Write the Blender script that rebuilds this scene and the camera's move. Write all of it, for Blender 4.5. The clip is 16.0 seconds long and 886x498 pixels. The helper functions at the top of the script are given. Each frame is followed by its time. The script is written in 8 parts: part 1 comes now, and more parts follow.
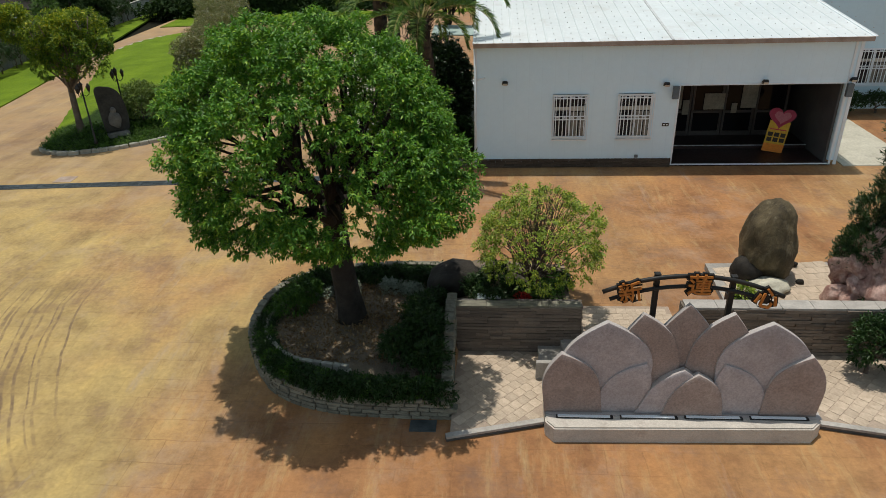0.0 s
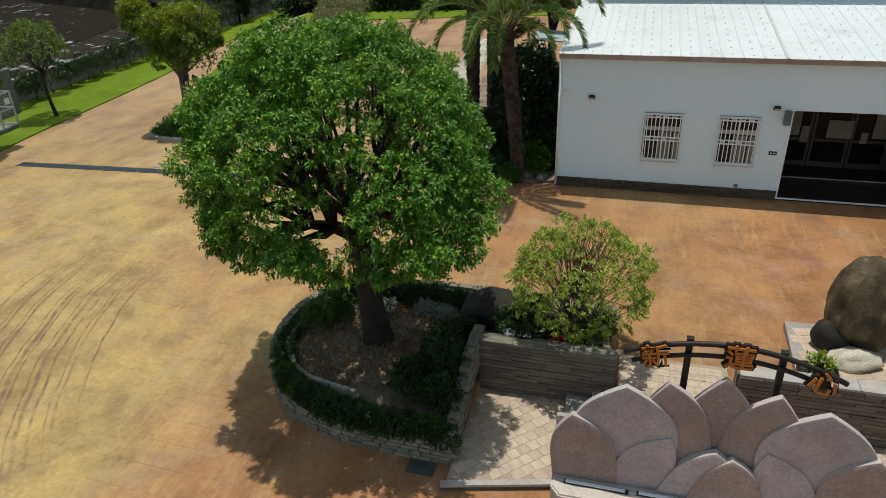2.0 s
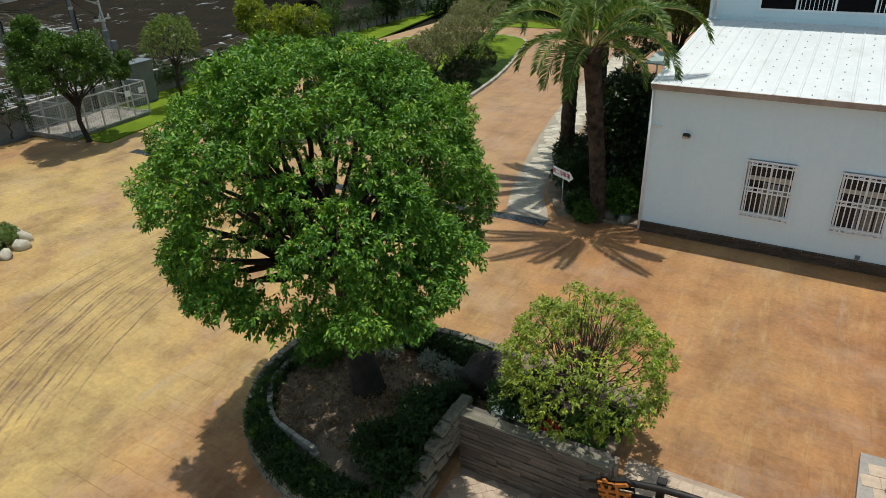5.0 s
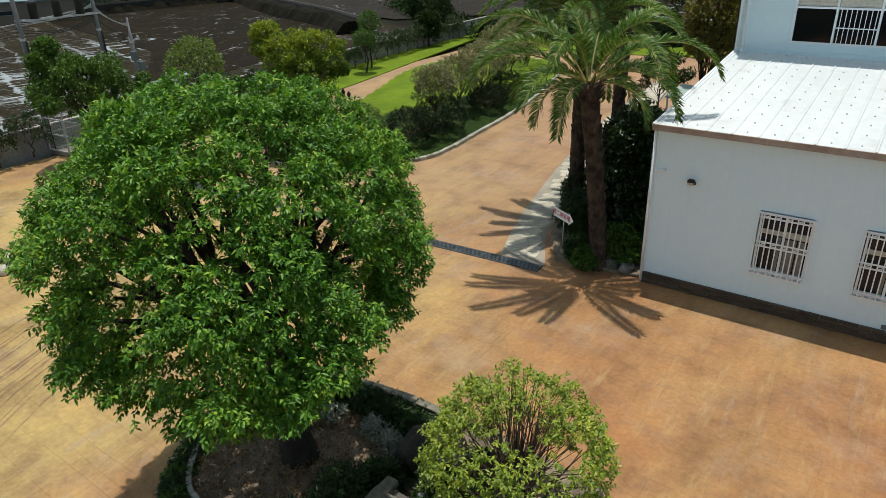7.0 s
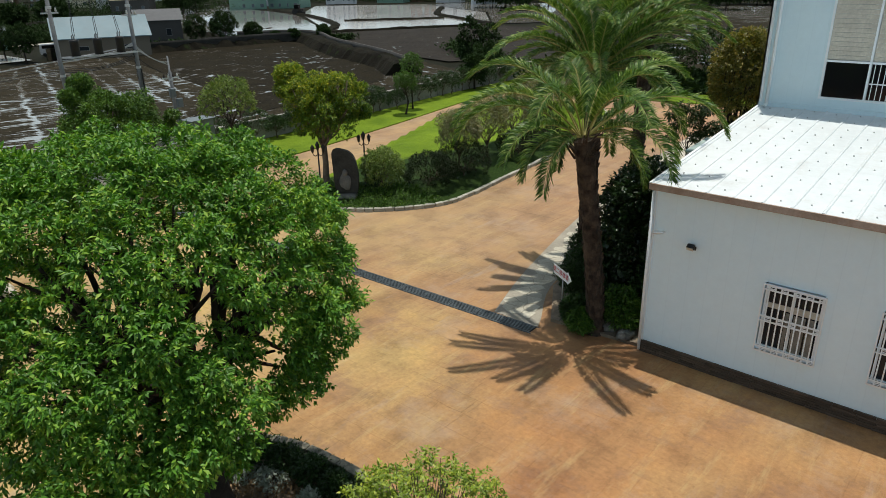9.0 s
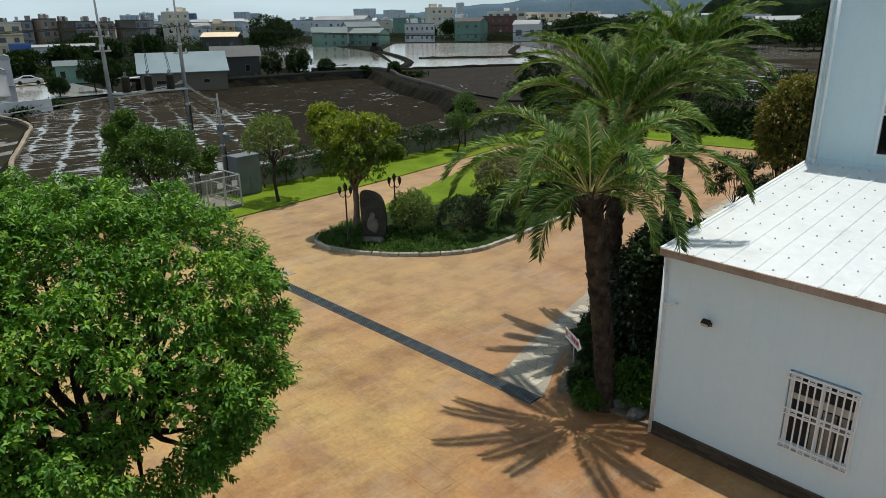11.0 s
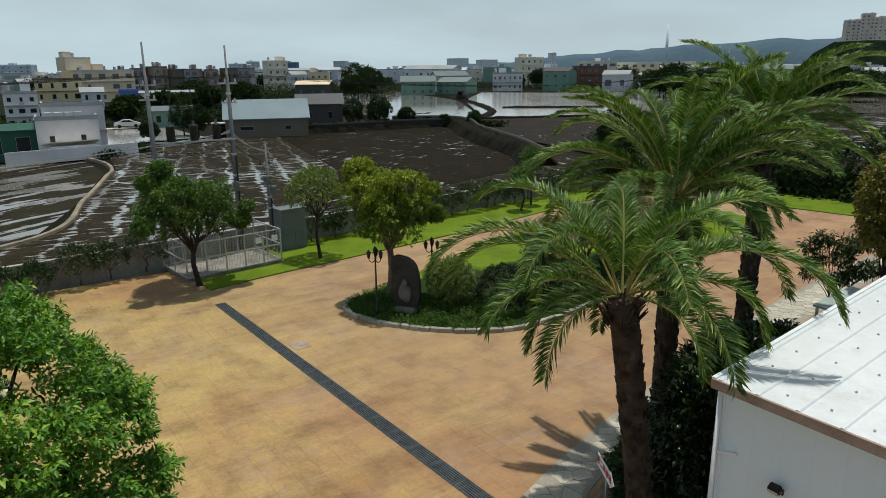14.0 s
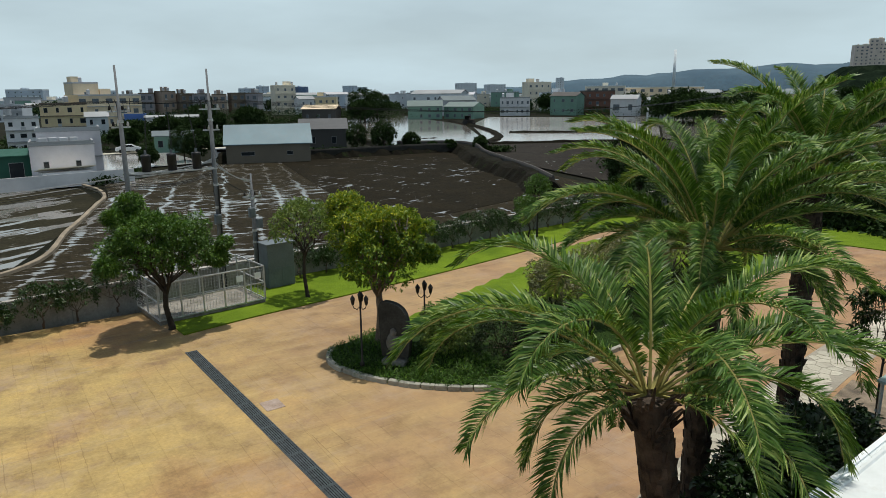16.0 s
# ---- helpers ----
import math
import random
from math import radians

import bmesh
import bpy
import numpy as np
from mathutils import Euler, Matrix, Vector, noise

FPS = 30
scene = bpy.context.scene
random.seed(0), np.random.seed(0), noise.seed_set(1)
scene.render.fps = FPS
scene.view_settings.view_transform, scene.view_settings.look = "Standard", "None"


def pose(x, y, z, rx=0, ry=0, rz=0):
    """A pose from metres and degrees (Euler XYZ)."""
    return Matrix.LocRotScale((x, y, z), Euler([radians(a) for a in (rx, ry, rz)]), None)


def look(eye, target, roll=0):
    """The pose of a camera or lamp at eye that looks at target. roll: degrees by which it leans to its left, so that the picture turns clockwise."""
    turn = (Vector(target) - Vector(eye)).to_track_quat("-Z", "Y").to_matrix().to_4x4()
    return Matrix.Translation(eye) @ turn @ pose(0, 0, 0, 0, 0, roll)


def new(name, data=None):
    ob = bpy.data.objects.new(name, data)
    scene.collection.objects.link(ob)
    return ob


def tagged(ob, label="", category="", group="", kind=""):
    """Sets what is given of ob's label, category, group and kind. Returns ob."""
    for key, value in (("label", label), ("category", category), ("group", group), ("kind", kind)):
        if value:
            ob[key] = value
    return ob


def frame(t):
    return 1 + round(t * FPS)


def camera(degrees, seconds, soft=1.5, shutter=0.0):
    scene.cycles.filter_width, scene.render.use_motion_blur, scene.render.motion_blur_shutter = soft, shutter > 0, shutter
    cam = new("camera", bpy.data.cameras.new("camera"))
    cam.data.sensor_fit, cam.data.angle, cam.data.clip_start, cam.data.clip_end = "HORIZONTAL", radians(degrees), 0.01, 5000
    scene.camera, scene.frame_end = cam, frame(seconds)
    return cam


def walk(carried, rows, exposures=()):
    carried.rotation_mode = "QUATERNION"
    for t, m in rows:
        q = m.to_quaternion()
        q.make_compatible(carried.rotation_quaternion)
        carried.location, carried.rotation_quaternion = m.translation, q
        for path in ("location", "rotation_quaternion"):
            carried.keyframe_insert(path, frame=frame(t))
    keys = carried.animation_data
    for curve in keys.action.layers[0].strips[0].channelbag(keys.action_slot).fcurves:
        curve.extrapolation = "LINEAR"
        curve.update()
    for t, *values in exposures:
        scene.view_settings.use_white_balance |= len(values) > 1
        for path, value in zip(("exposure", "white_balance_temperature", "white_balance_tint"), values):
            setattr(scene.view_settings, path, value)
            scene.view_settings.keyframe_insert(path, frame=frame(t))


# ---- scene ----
cam = camera(66.0, 16.0, soft=0.62)
PATH = [
    (0, (1.443, -0.272, 9.327), (1.298, 1.497, 8.405), -2.0),
    (0.5, (1.935, 0.105, 9.316), (1.709, 1.867, 8.397), -2.0),
    (1, (2.417, 0.506, 9.333), (2.096, 2.253, 8.413), -2.1),
    (1.5, (2.89, 0.92, 9.34), (2.473, 2.646, 8.419), -2.0),
    (2, (3.321, 1.31, 9.325), (2.816, 3.014, 8.408), -2.0),
    (2.5, (3.756, 1.709, 9.31), (3.164, 3.387, 8.397), -1.9),
    (3, (4.188, 2.123, 9.292), (3.508, 3.769, 8.383), -1.8),
    (3.5, (4.573, 2.583, 9.274), (3.816, 4.199, 8.371), -1.6),
    (4, (4.884, 3.127, 9.28), (4.069, 4.714, 8.376), -1.6),
    (6.5, (6.162, 6.326, 9.347), (5.134, 7.804, 8.476), -1.6),
    (7, (6.411, 6.896, 9.352), (5.349, 8.363, 8.505), -1.6),
    (7.5, (6.663, 7.43, 9.354), (5.559, 8.88, 8.532), -1.4),
    (8, (6.905, 7.954, 9.354), (5.764, 9.391, 8.557), -1.1),
    (8.5, (7.142, 8.474, 9.357), (5.96, 9.894, 8.589), -1.2),
    (9, (7.365, 9.002, 9.362), (6.141, 10.399, 8.619), -1.1),
    (11.5, (7.812, 12.009, 9.43), (6.373, 13.251, 8.809), -0.9),
    (12, (7.665, 12.625, 9.421), (6.189, 13.835, 8.823), -0.9),
    (12.5, (7.406, 13.285, 9.437), (5.9, 14.468, 8.861), -0.8),
    (13, (7.111, 13.895, 9.436), (5.578, 15.053, 8.881), -0.8),
    (13.5, (6.772, 14.475, 9.444), (5.213, 15.608, 8.909), -0.8),
    (14, (6.383, 15.022, 9.446), (4.801, 16.131, 8.931), -0.6),
    (14.5, (5.962, 15.529, 9.446), (4.366, 16.63, 8.951), -0.6),
    (15, (5.432, 16.062, 9.457), (3.831, 17.162, 8.98), -0.6),
    (15.5, (4.843, 16.604, 9.453), (3.239, 17.707, 8.994), -0.5),
    (16, (4.262, 17.14, 9.451), (2.653, 18.24, 9.002), -0.6),
]
walk(cam, [(t, look(eye, target, roll)) for t, eye, target, roll in PATH], exposures=[(0, -0.19), (4, -0.08), (6.5, 0.0), (9, 0.02), (11.5, -0.18), (13, -0.34), (14, -0.26), (14.5, -0.1), (15.5, -0.14), (16, -0.16)])

# world: hazy noon sky with thin cloud
world = bpy.data.worlds.new("sky")
scene.world = world
world.use_nodes = True
wn = world.node_tree.nodes
wl = world.node_tree.links
SUN_EL, SUN_AZ = 81.0, 331.8      # degrees, clockwise from north
sky = wn.new("ShaderNodeTexSky")
sky.sky_type = "NISHITA"
sky.sun_disc = False
sky.sun_elevation, sky.sun_rotation = radians(SUN_EL), radians(SUN_AZ)
sky.dust_density, sky.air_density = 2.0, 1.0
cloud_at = wn.new("ShaderNodeTexCoord")
cloud_map = wn.new("ShaderNodeMapping")
cloud_map.inputs["Scale"].default_value = (1.0, 1.0, 4.0)
cloud = wn.new("ShaderNodeTexNoise")
cloud.inputs["Scale"].default_value = 2.2
cloud.inputs["Detail"].default_value = 5
cloud.inputs["Roughness"].default_value = 0.5
cloud_amount = wn.new("ShaderNodeMapRange")
for key, value in (("From Min", 0.36), ("From Max", 0.62), ("To Min", 0.72), ("To Max", 1.0)):
    cloud_amount.inputs[key].default_value = value
cloud_mix = wn.new("ShaderNodeMixRGB")
cloud_mix.inputs["Color2"].default_value = (9.5, 11.9, 12.9, 1)
back = wn["Background"]
back.inputs["Strength"].default_value = 0.066
wl.new(cloud_at.outputs["Generated"], cloud_map.inputs["Vector"])
wl.new(cloud_map.outputs["Vector"], cloud.inputs["Vector"])
wl.new(cloud.outputs["Fac"], cloud_amount.inputs["Value"])
# haze thins out towards the zenith
split = wn.new("ShaderNodeSeparateXYZ")
wl.new(cloud_at.outputs["Generated"], split.inputs[0])
haze = wn.new("ShaderNodeMapRange")
for key, value in (("From Min", 0.16), ("From Max", 0.42), ("To Min", 1.0), ("To Max", 0.32)):
    haze.inputs[key].default_value = value
wl.new(split.outputs["Z"], haze.inputs["Value"])
thick = wn.new("ShaderNodeMath")
thick.operation = "MULTIPLY"
wl.new(haze.outputs["Result"], thick.inputs[0])
wl.new(cloud_amount.outputs["Result"], thick.inputs[1])
wl.new(thick.outputs[0], cloud_mix.inputs["Fac"])
wl.new(sky.outputs["Color"], cloud_mix.inputs["Color1"])
wl.new(cloud_mix.outputs["Color"], back.inputs["Color"])

sun_data = bpy.data.lights.new("sun", "SUN")
sun_data.energy, sun_data.angle, sun_data.color = 3.6, radians(0.6), (1.0, 0.95, 0.86)
sun = new("sun", sun_data)
sun.matrix_world = look((0, 0, 60), (0.075 * 60, -0.14 * 60, 0))
# ---- materials ----
def nodes_of(name):
    m = bpy.data.materials.new(name)
    m.use_nodes = True
    return m, m.node_tree.nodes, m.node_tree.links, m.node_tree.nodes["Principled BSDF"]


def rgb(c):
    return (c[0], c[1], c[2], 1)


def noise_node(n, l, vec, scale, detail=4, rough=0.6):
    t = n.new("ShaderNodeTexNoise")
    t.inputs["Scale"].default_value, t.inputs["Detail"].default_value, t.inputs["Roughness"].default_value = scale, detail, rough
    l.new(vec, t.inputs["Vector"])
    return t.outputs["Fac"]


def ramp_node(n, l, fac, stops):
    r = n.new("ShaderNodeValToRGB")
    e = r.color_ramp.elements
    e[0].position, e[0].color = stops[0][0], rgb(stops[0][1])
    e[1].position, e[1].color = stops[-1][0], rgb(stops[-1][1])
    for p, c in stops[1:-1]:
        x = e.new(p)
        x.color = rgb(c)
    l.new(fac, r.inputs["Fac"])
    return r.outputs["Color"]


def mix_node(n, l, kind, fac, a, b):
    m = n.new("ShaderNodeMixRGB")
    m.blend_type = kind
    for key, v in (("Fac", fac), ("Color1", a), ("Color2", b)):
        if hasattr(v, "is_linked"):
            l.new(v, m.inputs[key])
        else:
            m.inputs[key].default_value = v if key == "Fac" else rgb(v)
    return m.outputs["Color"]


def range_node(n, l, v, a, b, c, d):
    m = n.new("ShaderNodeMapRange")
    for key, x in (("From Min", a), ("From Max", b), ("To Min", c), ("To Max", d)):
        m.inputs[key].default_value = x
    l.new(v, m.inputs["Value"])
    return m.outputs["Result"]


def math_node(n, l, op, a, b=0.0):
    m = n.new("ShaderNodeMath")
    m.operation = op
    for i, v in enumerate((a, b)):
        if hasattr(v, "is_linked"):
            l.new(v, m.inputs[i])
        else:
            m.inputs[i].default_value = v
    return m.outputs[0]


def bump_node(n, l, b, height, strength, distance=0.02):
    bump = n.new("ShaderNodeBump")
    bump.inputs["Strength"].default_value, bump.inputs["Distance"].default_value = strength, distance
    l.new(height, bump.inputs["Height"])
    l.new(bump.outputs["Normal"], b.inputs["Normal"])


def surface(name, dark, light, scale=1.0, fine=18.0, rough=0.8, metal=0.0, bump=0.4, distance=0.01, vary=0.0, island=False, stain=None, spec=0.4, grain=0.55):
    """A surface with broad stains and fine grain; vary: brightness from piece to piece."""
    m, n, l, b = nodes_of(name)
    at = n.new("ShaderNodeTexCoord").outputs["Object"]
    if vary and not island:
        info = n.new("ShaderNodeObjectInfo")
        off = n.new("ShaderNodeVectorMath")
        off.operation = "ADD"
        l.new(at, off.inputs[0])
        l.new(info.outputs["Location"], off.inputs[1])
        at = off.outputs[0]
    big = noise_node(n, l, at, scale, 5)
    small = noise_node(n, l, at, fine, 4, 0.7)
    col = ramp_node(n, l, big, [(0.3, dark), (0.7, light)])
    col = mix_node(n, l, "MULTIPLY", grain, col, ramp_node(n, l, small, [(0.25, (0.55, 0.55, 0.55)), (0.75, (1.25, 1.25, 1.25))]))
    if stain:
        spots = noise_node(n, l, at, scale * 2.7, 6, 0.7)
        col = mix_node(n, l, "MIX", range_node(n, l, spots, 0.55, 0.72, 0.0, 0.75), col, stain)
    if vary:
        if island:
            r = n.new("ShaderNodeNewGeometry").outputs["Random Per Island"]
        else:
            r = n.new("ShaderNodeObjectInfo").outputs["Random"]
        k = range_node(n, l, r, 0, 1, 1 - vary, 1 + vary)
        h = n.new("ShaderNodeHueSaturation")
        l.new(k, h.inputs["Value"])
        l.new(col, h.inputs["Color"])
        col = h.outputs["Color"]
    l.new(col, b.inputs["Base Color"])
    l.new(range_node(n, l, small, 0.3, 0.7, max(rough - 0.1, 0.03), min(rough + 0.1, 1)), b.inputs["Roughness"])
    b.inputs["Metallic"].default_value = metal
    b.inputs["Specular IOR Level"].default_value = spec
    if bump:
        bump_node(n, l, b, small, bump, distance)
    return m


def foliage(name, dark, light, yellow=None, through_light=0.28, rough=0.45, spec=0.45):
    """Leaves: colour from leaf to leaf, some light shining through."""
    m, n, l, b = nodes_of(name)
    r = n.new("ShaderNodeNewGeometry").outputs["Random Per Island"]
    at = n.new("ShaderNodeTexCoord").outputs["Object"]
    clump = noise_node(n, l, at, 1.1, 2)
    tuft = noise_node(n, l, at, 6.0, 2)
    mixed = math_node(n, l, "ADD", math_node(n, l, "MULTIPLY", r, 0.4), math_node(n, l, "ADD", math_node(n, l, "MULTIPLY", clump, 0.45), math_node(n, l, "MULTIPLY", tuft, 0.4)))
    stops = [(0.3, dark), (0.85, light)]
    if yellow:
        stops = [(0.3, dark), (0.68, light), (0.95, yellow)]
    col = ramp_node(n, l, mixed, stops)
    l.new(col, b.inputs["Base Color"])
    b.inputs["Roughness"].default_value = rough
    b.inputs["Specular IOR Level"].default_value = spec
    t = n.new("ShaderNodeBsdfTranslucent")
    tint = mix_node(n, l, "MULTIPLY", 1.0, col, (1.5, 1.6, 0.5))
    l.new(tint, t.inputs["Color"])
    mixer = n.new("ShaderNodeMixShader")
    mixer.inputs["Fac"].default_value = through_light
    l.new(b.outputs[0], mixer.inputs[1])
    l.new(t.outputs[0], mixer.inputs[2])
    l.new(mixer.outputs[0], n["Material Output"].inputs["Surface"])
    return m


def court_material():
    """Stamped and stained concrete: ochre to orange, ashlar joints, scuffs and tyre arcs."""
    m, n, l, b = nodes_of("stamped_concrete")
    at = n.new("ShaderNodeTexCoord").outputs["Object"]
    sep = n.new("ShaderNodeSeparateXYZ")
    l.new(at, sep.inputs[0])
    x, y = sep.outputs["X"], sep.outputs["Y"]
    broad = noise_node(n, l, at, 0.16, 4, 0.55)
    mid = noise_node(n, l, at, 0.8, 6, 0.65)
    fine = noise_node(n, l, at, 9, 5, 0.7)
    # the stain is redder towards the hall and up the drive
    east = range_node(n, l, math_node(n, l, "ADD", x, math_node(n, l, "MULTIPLY", y, 0.42)), -0.5, 9.5, 0.0, 0.72)
    north = math_node(n, l, "MULTIPLY", range_node(n, l, math_node(n, l, "ADD", y, math_node(n, l, "MULTIPLY", broad, 6.0)), 23.0, 31.0, 0.0, 0.7), range_node(n, l, x, 1.5, -3.0, 0.0, 1.0))
    # red-brown stain at the front, strengthened to put depth into the tree's shadow
    south = math_node(n, l, "MULTIPLY", range_node(n, l, y, 13.5, 10.5, 0.0, 1.0), range_node(n, l, x, -7.0, -3.5, 0.0, 1.0))
    red = math_node(n, l, "ADD", math_node(n, l, "MAXIMUM", east, south), range_node(n, l, broad, 0.35, 0.68, -0.32, 0.45))
    col = ramp_node(n, l, red, [(0.0, (0.415, 0.298, 0.118)), (0.38, (0.385, 0.228, 0.098)), (0.95, (0.348, 0.169, 0.07))])
    col = mix_node(n, l, "MULTIPLY", 0.8, col, ramp_node(n, l, mid, [(0.3, (0.55, 0.5, 0.47)), (0.5, (0.98, 0.98, 0.98)), (0.7, (1.22, 1.2, 1.1))]))
    col = mix_node(n, l, "MULTIPLY", 0.6, col, ramp_node(n, l, fine, [(0.3, (0.66, 0.66, 0.66)), (0.7, (1.22, 1.22, 1.2))]))
    # purple-brown smudges
    smudge = noise_node(n, l, at, 0.62, 7, 0.72)
    col = mix_node(n, l, "MIX", range_node(n, l, smudge, 0.53, 0.68, 0.0, 0.6), col, (0.2, 0.12, 0.082))
    # the drive past the drain is paler
    col = mix_node(n, l, "MIX", north, col, mix_node(n, l, "MULTIPLY", 0.7, (0.335, 0.215, 0.125), ramp_node(n, l, mid, [(0.3, (0.6, 0.57, 0.56)), (0.5, (1.0, 1.0, 1.0)), (0.7, (1.2, 1.18, 1.1))])))
    # sweeps of lighter and darker wash along the court
    sweep = n.new("ShaderNodeMapping")
    sweep.inputs["Scale"].default_value = (0.55, 0.1, 1.0)
    sweep.inputs["Rotation"].default_value = (0, 0, 0.2)
    l.new(at, sweep.inputs["Vector"])
    bands = noise_node(n, l, sweep.outputs["Vector"], 1.0, 4, 0.6)
    col = mix_node(n, l, "MULTIPLY", 0.75, col, ramp_node(n, l, bands, [(0.32, (0.72, 0.66, 0.62)), (0.5, (1.0, 1.0, 1.0)), (0.7, (1.14, 1.13, 1.05))]))
    brush = n.new("ShaderNodeMapping")
    brush.inputs["Scale"].default_value = (2.6, 0.7, 1.0)
    brush.inputs["Rotation"].default_value = (0, 0, -0.7)
    l.new(at, brush.inputs["Vector"])
    strokes = noise_node(n, l, brush.outputs["Vector"], 1.0, 6, 0.7)
    col = mix_node(n, l, "MIX", range_node(n, l, strokes, 0.57, 0.74, 0.0, 0.3), col, (0.5, 0.38, 0.19))
    # yellow washes dragged the other way, and bluish-grey smears
    drag = n.new("ShaderNodeMapping")
    drag.inputs["Scale"].default_value = (3.2, 0.55, 1.0)
    drag.inputs["Rotation"].default_value = (0, 0, 0.95)
    l.new(at, drag.inputs["Vector"])
    wash = noise_node(n, l, drag.outputs["Vector"], 0.8, 7, 0.72)
    col = mix_node(n, l, "MIX", range_node(n, l, wash, 0.55, 0.7, 0.0, 0.4), col, (0.5, 0.37, 0.17))
    smear = noise_node(n, l, sweep.outputs["Vector"], 2.3, 6, 0.7)
    col = mix_node(n, l, "MIX", range_node(n, l, smear, 0.6, 0.74, 0.0, 0.35), col, (0.33, 0.29, 0.27))
    # grey worn patches
    worn = noise_node(n, l, at, 0.37, 7, 0.75)
    col = mix_node(n, l, "MIX", range_node(n, l, worn, 0.52, 0.68, 0.0, 0.42), col, (0.4, 0.3, 0.22))
    # joints of the stamp
    wob = n.new("ShaderNodeVectorMath")
    wob.operation = "MULTIPLY_ADD"
    wob.inputs[1].default_value = (0.11, 0.11, 0.0)
    jit = n.new("ShaderNodeTexNoise")
    jit.inputs["Scale"].default_value = 1.5
    l.new(at, jit.inputs["Vector"])
    l.new(jit.outputs["Color"], wob.inputs[0])
    l.new(at, wob.inputs[2])
    brick = n.new("ShaderNodeTexBrick")
    brick.offset, brick.offset_frequency, brick.squash, brick.squash_frequency = 0.31, 2, 0.7, 3
    for key, v in (("Scale", 1.0), ("Mortar Size", 0.013), ("Mortar Smooth", 0.6), ("Brick Width", 1.05), ("Row Height", 0.62)):
        brick.inputs[key].default_value = v
    brick.inputs["Color1"].default_value = (0.9, 0.9, 0.9, 1)
    brick.inputs["Color2"].default_value = (1.06, 1.05, 1.03, 1)
    brick.inputs["Mortar"].default_value = (0.5, 0.42, 0.36, 1)
    l.new(wob.outputs[0], brick.inputs["Vector"])
    patchy = math_node(n, l, "MULTIPLY", range_node(n, l, noise_node(n, l, at, 0.35, 5, 0.65), 0.44, 0.68, 0.06, 0.55), range_node(n, l, x, 5.0, -6.0, 0.45, 1.0))
    col = mix_node(n, l, "MULTIPLY", patchy, col, brick.outputs["Color"])
    # long saw cuts
    cuts = n.new("ShaderNodeTexBrick")
    cuts.offset = 0.0
    for key, v in (("Scale", 1.0), ("Mortar Size", 0.016), ("Mortar Smooth", 0.2), ("Brick Width", 6.2), ("Row Height", 6.2)):
        cuts.inputs[key].default_value = v
    cuts.inputs["Color1"].default_value = cuts.inputs["Color2"].default_value = (1, 1, 1, 1)
    cuts.inputs["Mortar"].default_value = (0.42, 0.36, 0.32, 1)
    turned = n.new("ShaderNodeMapping")
    turned.inputs["Rotation"].default_value = (0, 0, 0.04)
    turned.inputs["Location"].default_value = (1.7, 1.2, 0)
    l.new(wob.outputs[0], turned.inputs["Vector"])
    l.new(turned.outputs["Vector"], cuts.inputs["Vector"])
    col = mix_node(n, l, "MULTIPLY", math_node(n, l, "MULTIPLY", patchy, 0.6), col, cuts.outputs["Color"])
    # tyre arcs
    centre = n.new("ShaderNodeVectorMath")
    centre.operation = "DISTANCE"
    centre.inputs[1].default_value = (2.3, 17.0, 0.0)
    flat = n.new("ShaderNodeVectorMath")
    flat.operation = "MULTIPLY"
    flat.inputs[1].default_value = (1, 1, 0)
    l.new(at, flat.inputs[0])
    l.new(flat.outputs[0], centre.inputs[0])
    ring = centre.outputs["Value"]
    marks = None
    ring = math_node(n, l, "ADD", ring, math_node(n, l, "MULTIPLY", noise_node(n, l, at, 0.3, 3, 0.6), 0.5))
    for r0, wide in ((13.45, 0.07), (13.2, 0.05), (13.62, 0.035), (13.95, 0.05), (14.08, 0.08), (14.25, 0.03), (12.75, 0.05), (12.9, 0.03), (14.7, 0.06), (14.85, 0.03), (15.2, 0.07), (15.36, 0.03), (15.85, 0.05), (12.3, 0.04)):
        off = math_node(n, l, "ABSOLUTE", math_node(n, l, "SUBTRACT", ring, r0))
        band = range_node(n, l, off, wide * 0.4, wide, 1.0, 0.0)
        marks = band if marks is None else math_node(n, l, "MAXIMUM", marks, band)
    streak = noise_node(n, l, at, 2.2, 5, 0.7)
    side = math_node(n, l, "MULTIPLY", range_node(n, l, x, -7.0, -9.0, 0.0, 1.0), range_node(n, l, y, 17.0, 13.5, 0.0, 1.0))
    marks = math_node(n, l, "MULTIPLY", math_node(n, l, "MULTIPLY", marks, side), range_node(n, l, streak, 0.36, 0.6, 0.12, 0.9))
    col = mix_node(n, l, "MIX", marks, col, (0.155, 0.1, 0.06))
    l.new(col, b.inputs["Base Color"])
    l.new(range_node(n, l, mid, 0.3, 0.7, 0.62, 0.85), b.inputs["Roughness"])
    b.inputs["Specular IOR Level"].default_value = 0.3
    h = math_node(n, l, "ADD", math_node(n, l, "MULTIPLY", brick.outputs["Fac"], -0.8), math_node(n, l, "MULTIPLY", fine, 0.5))
    bump_node(n, l, b, h, 0.5, 0.012)
    return m


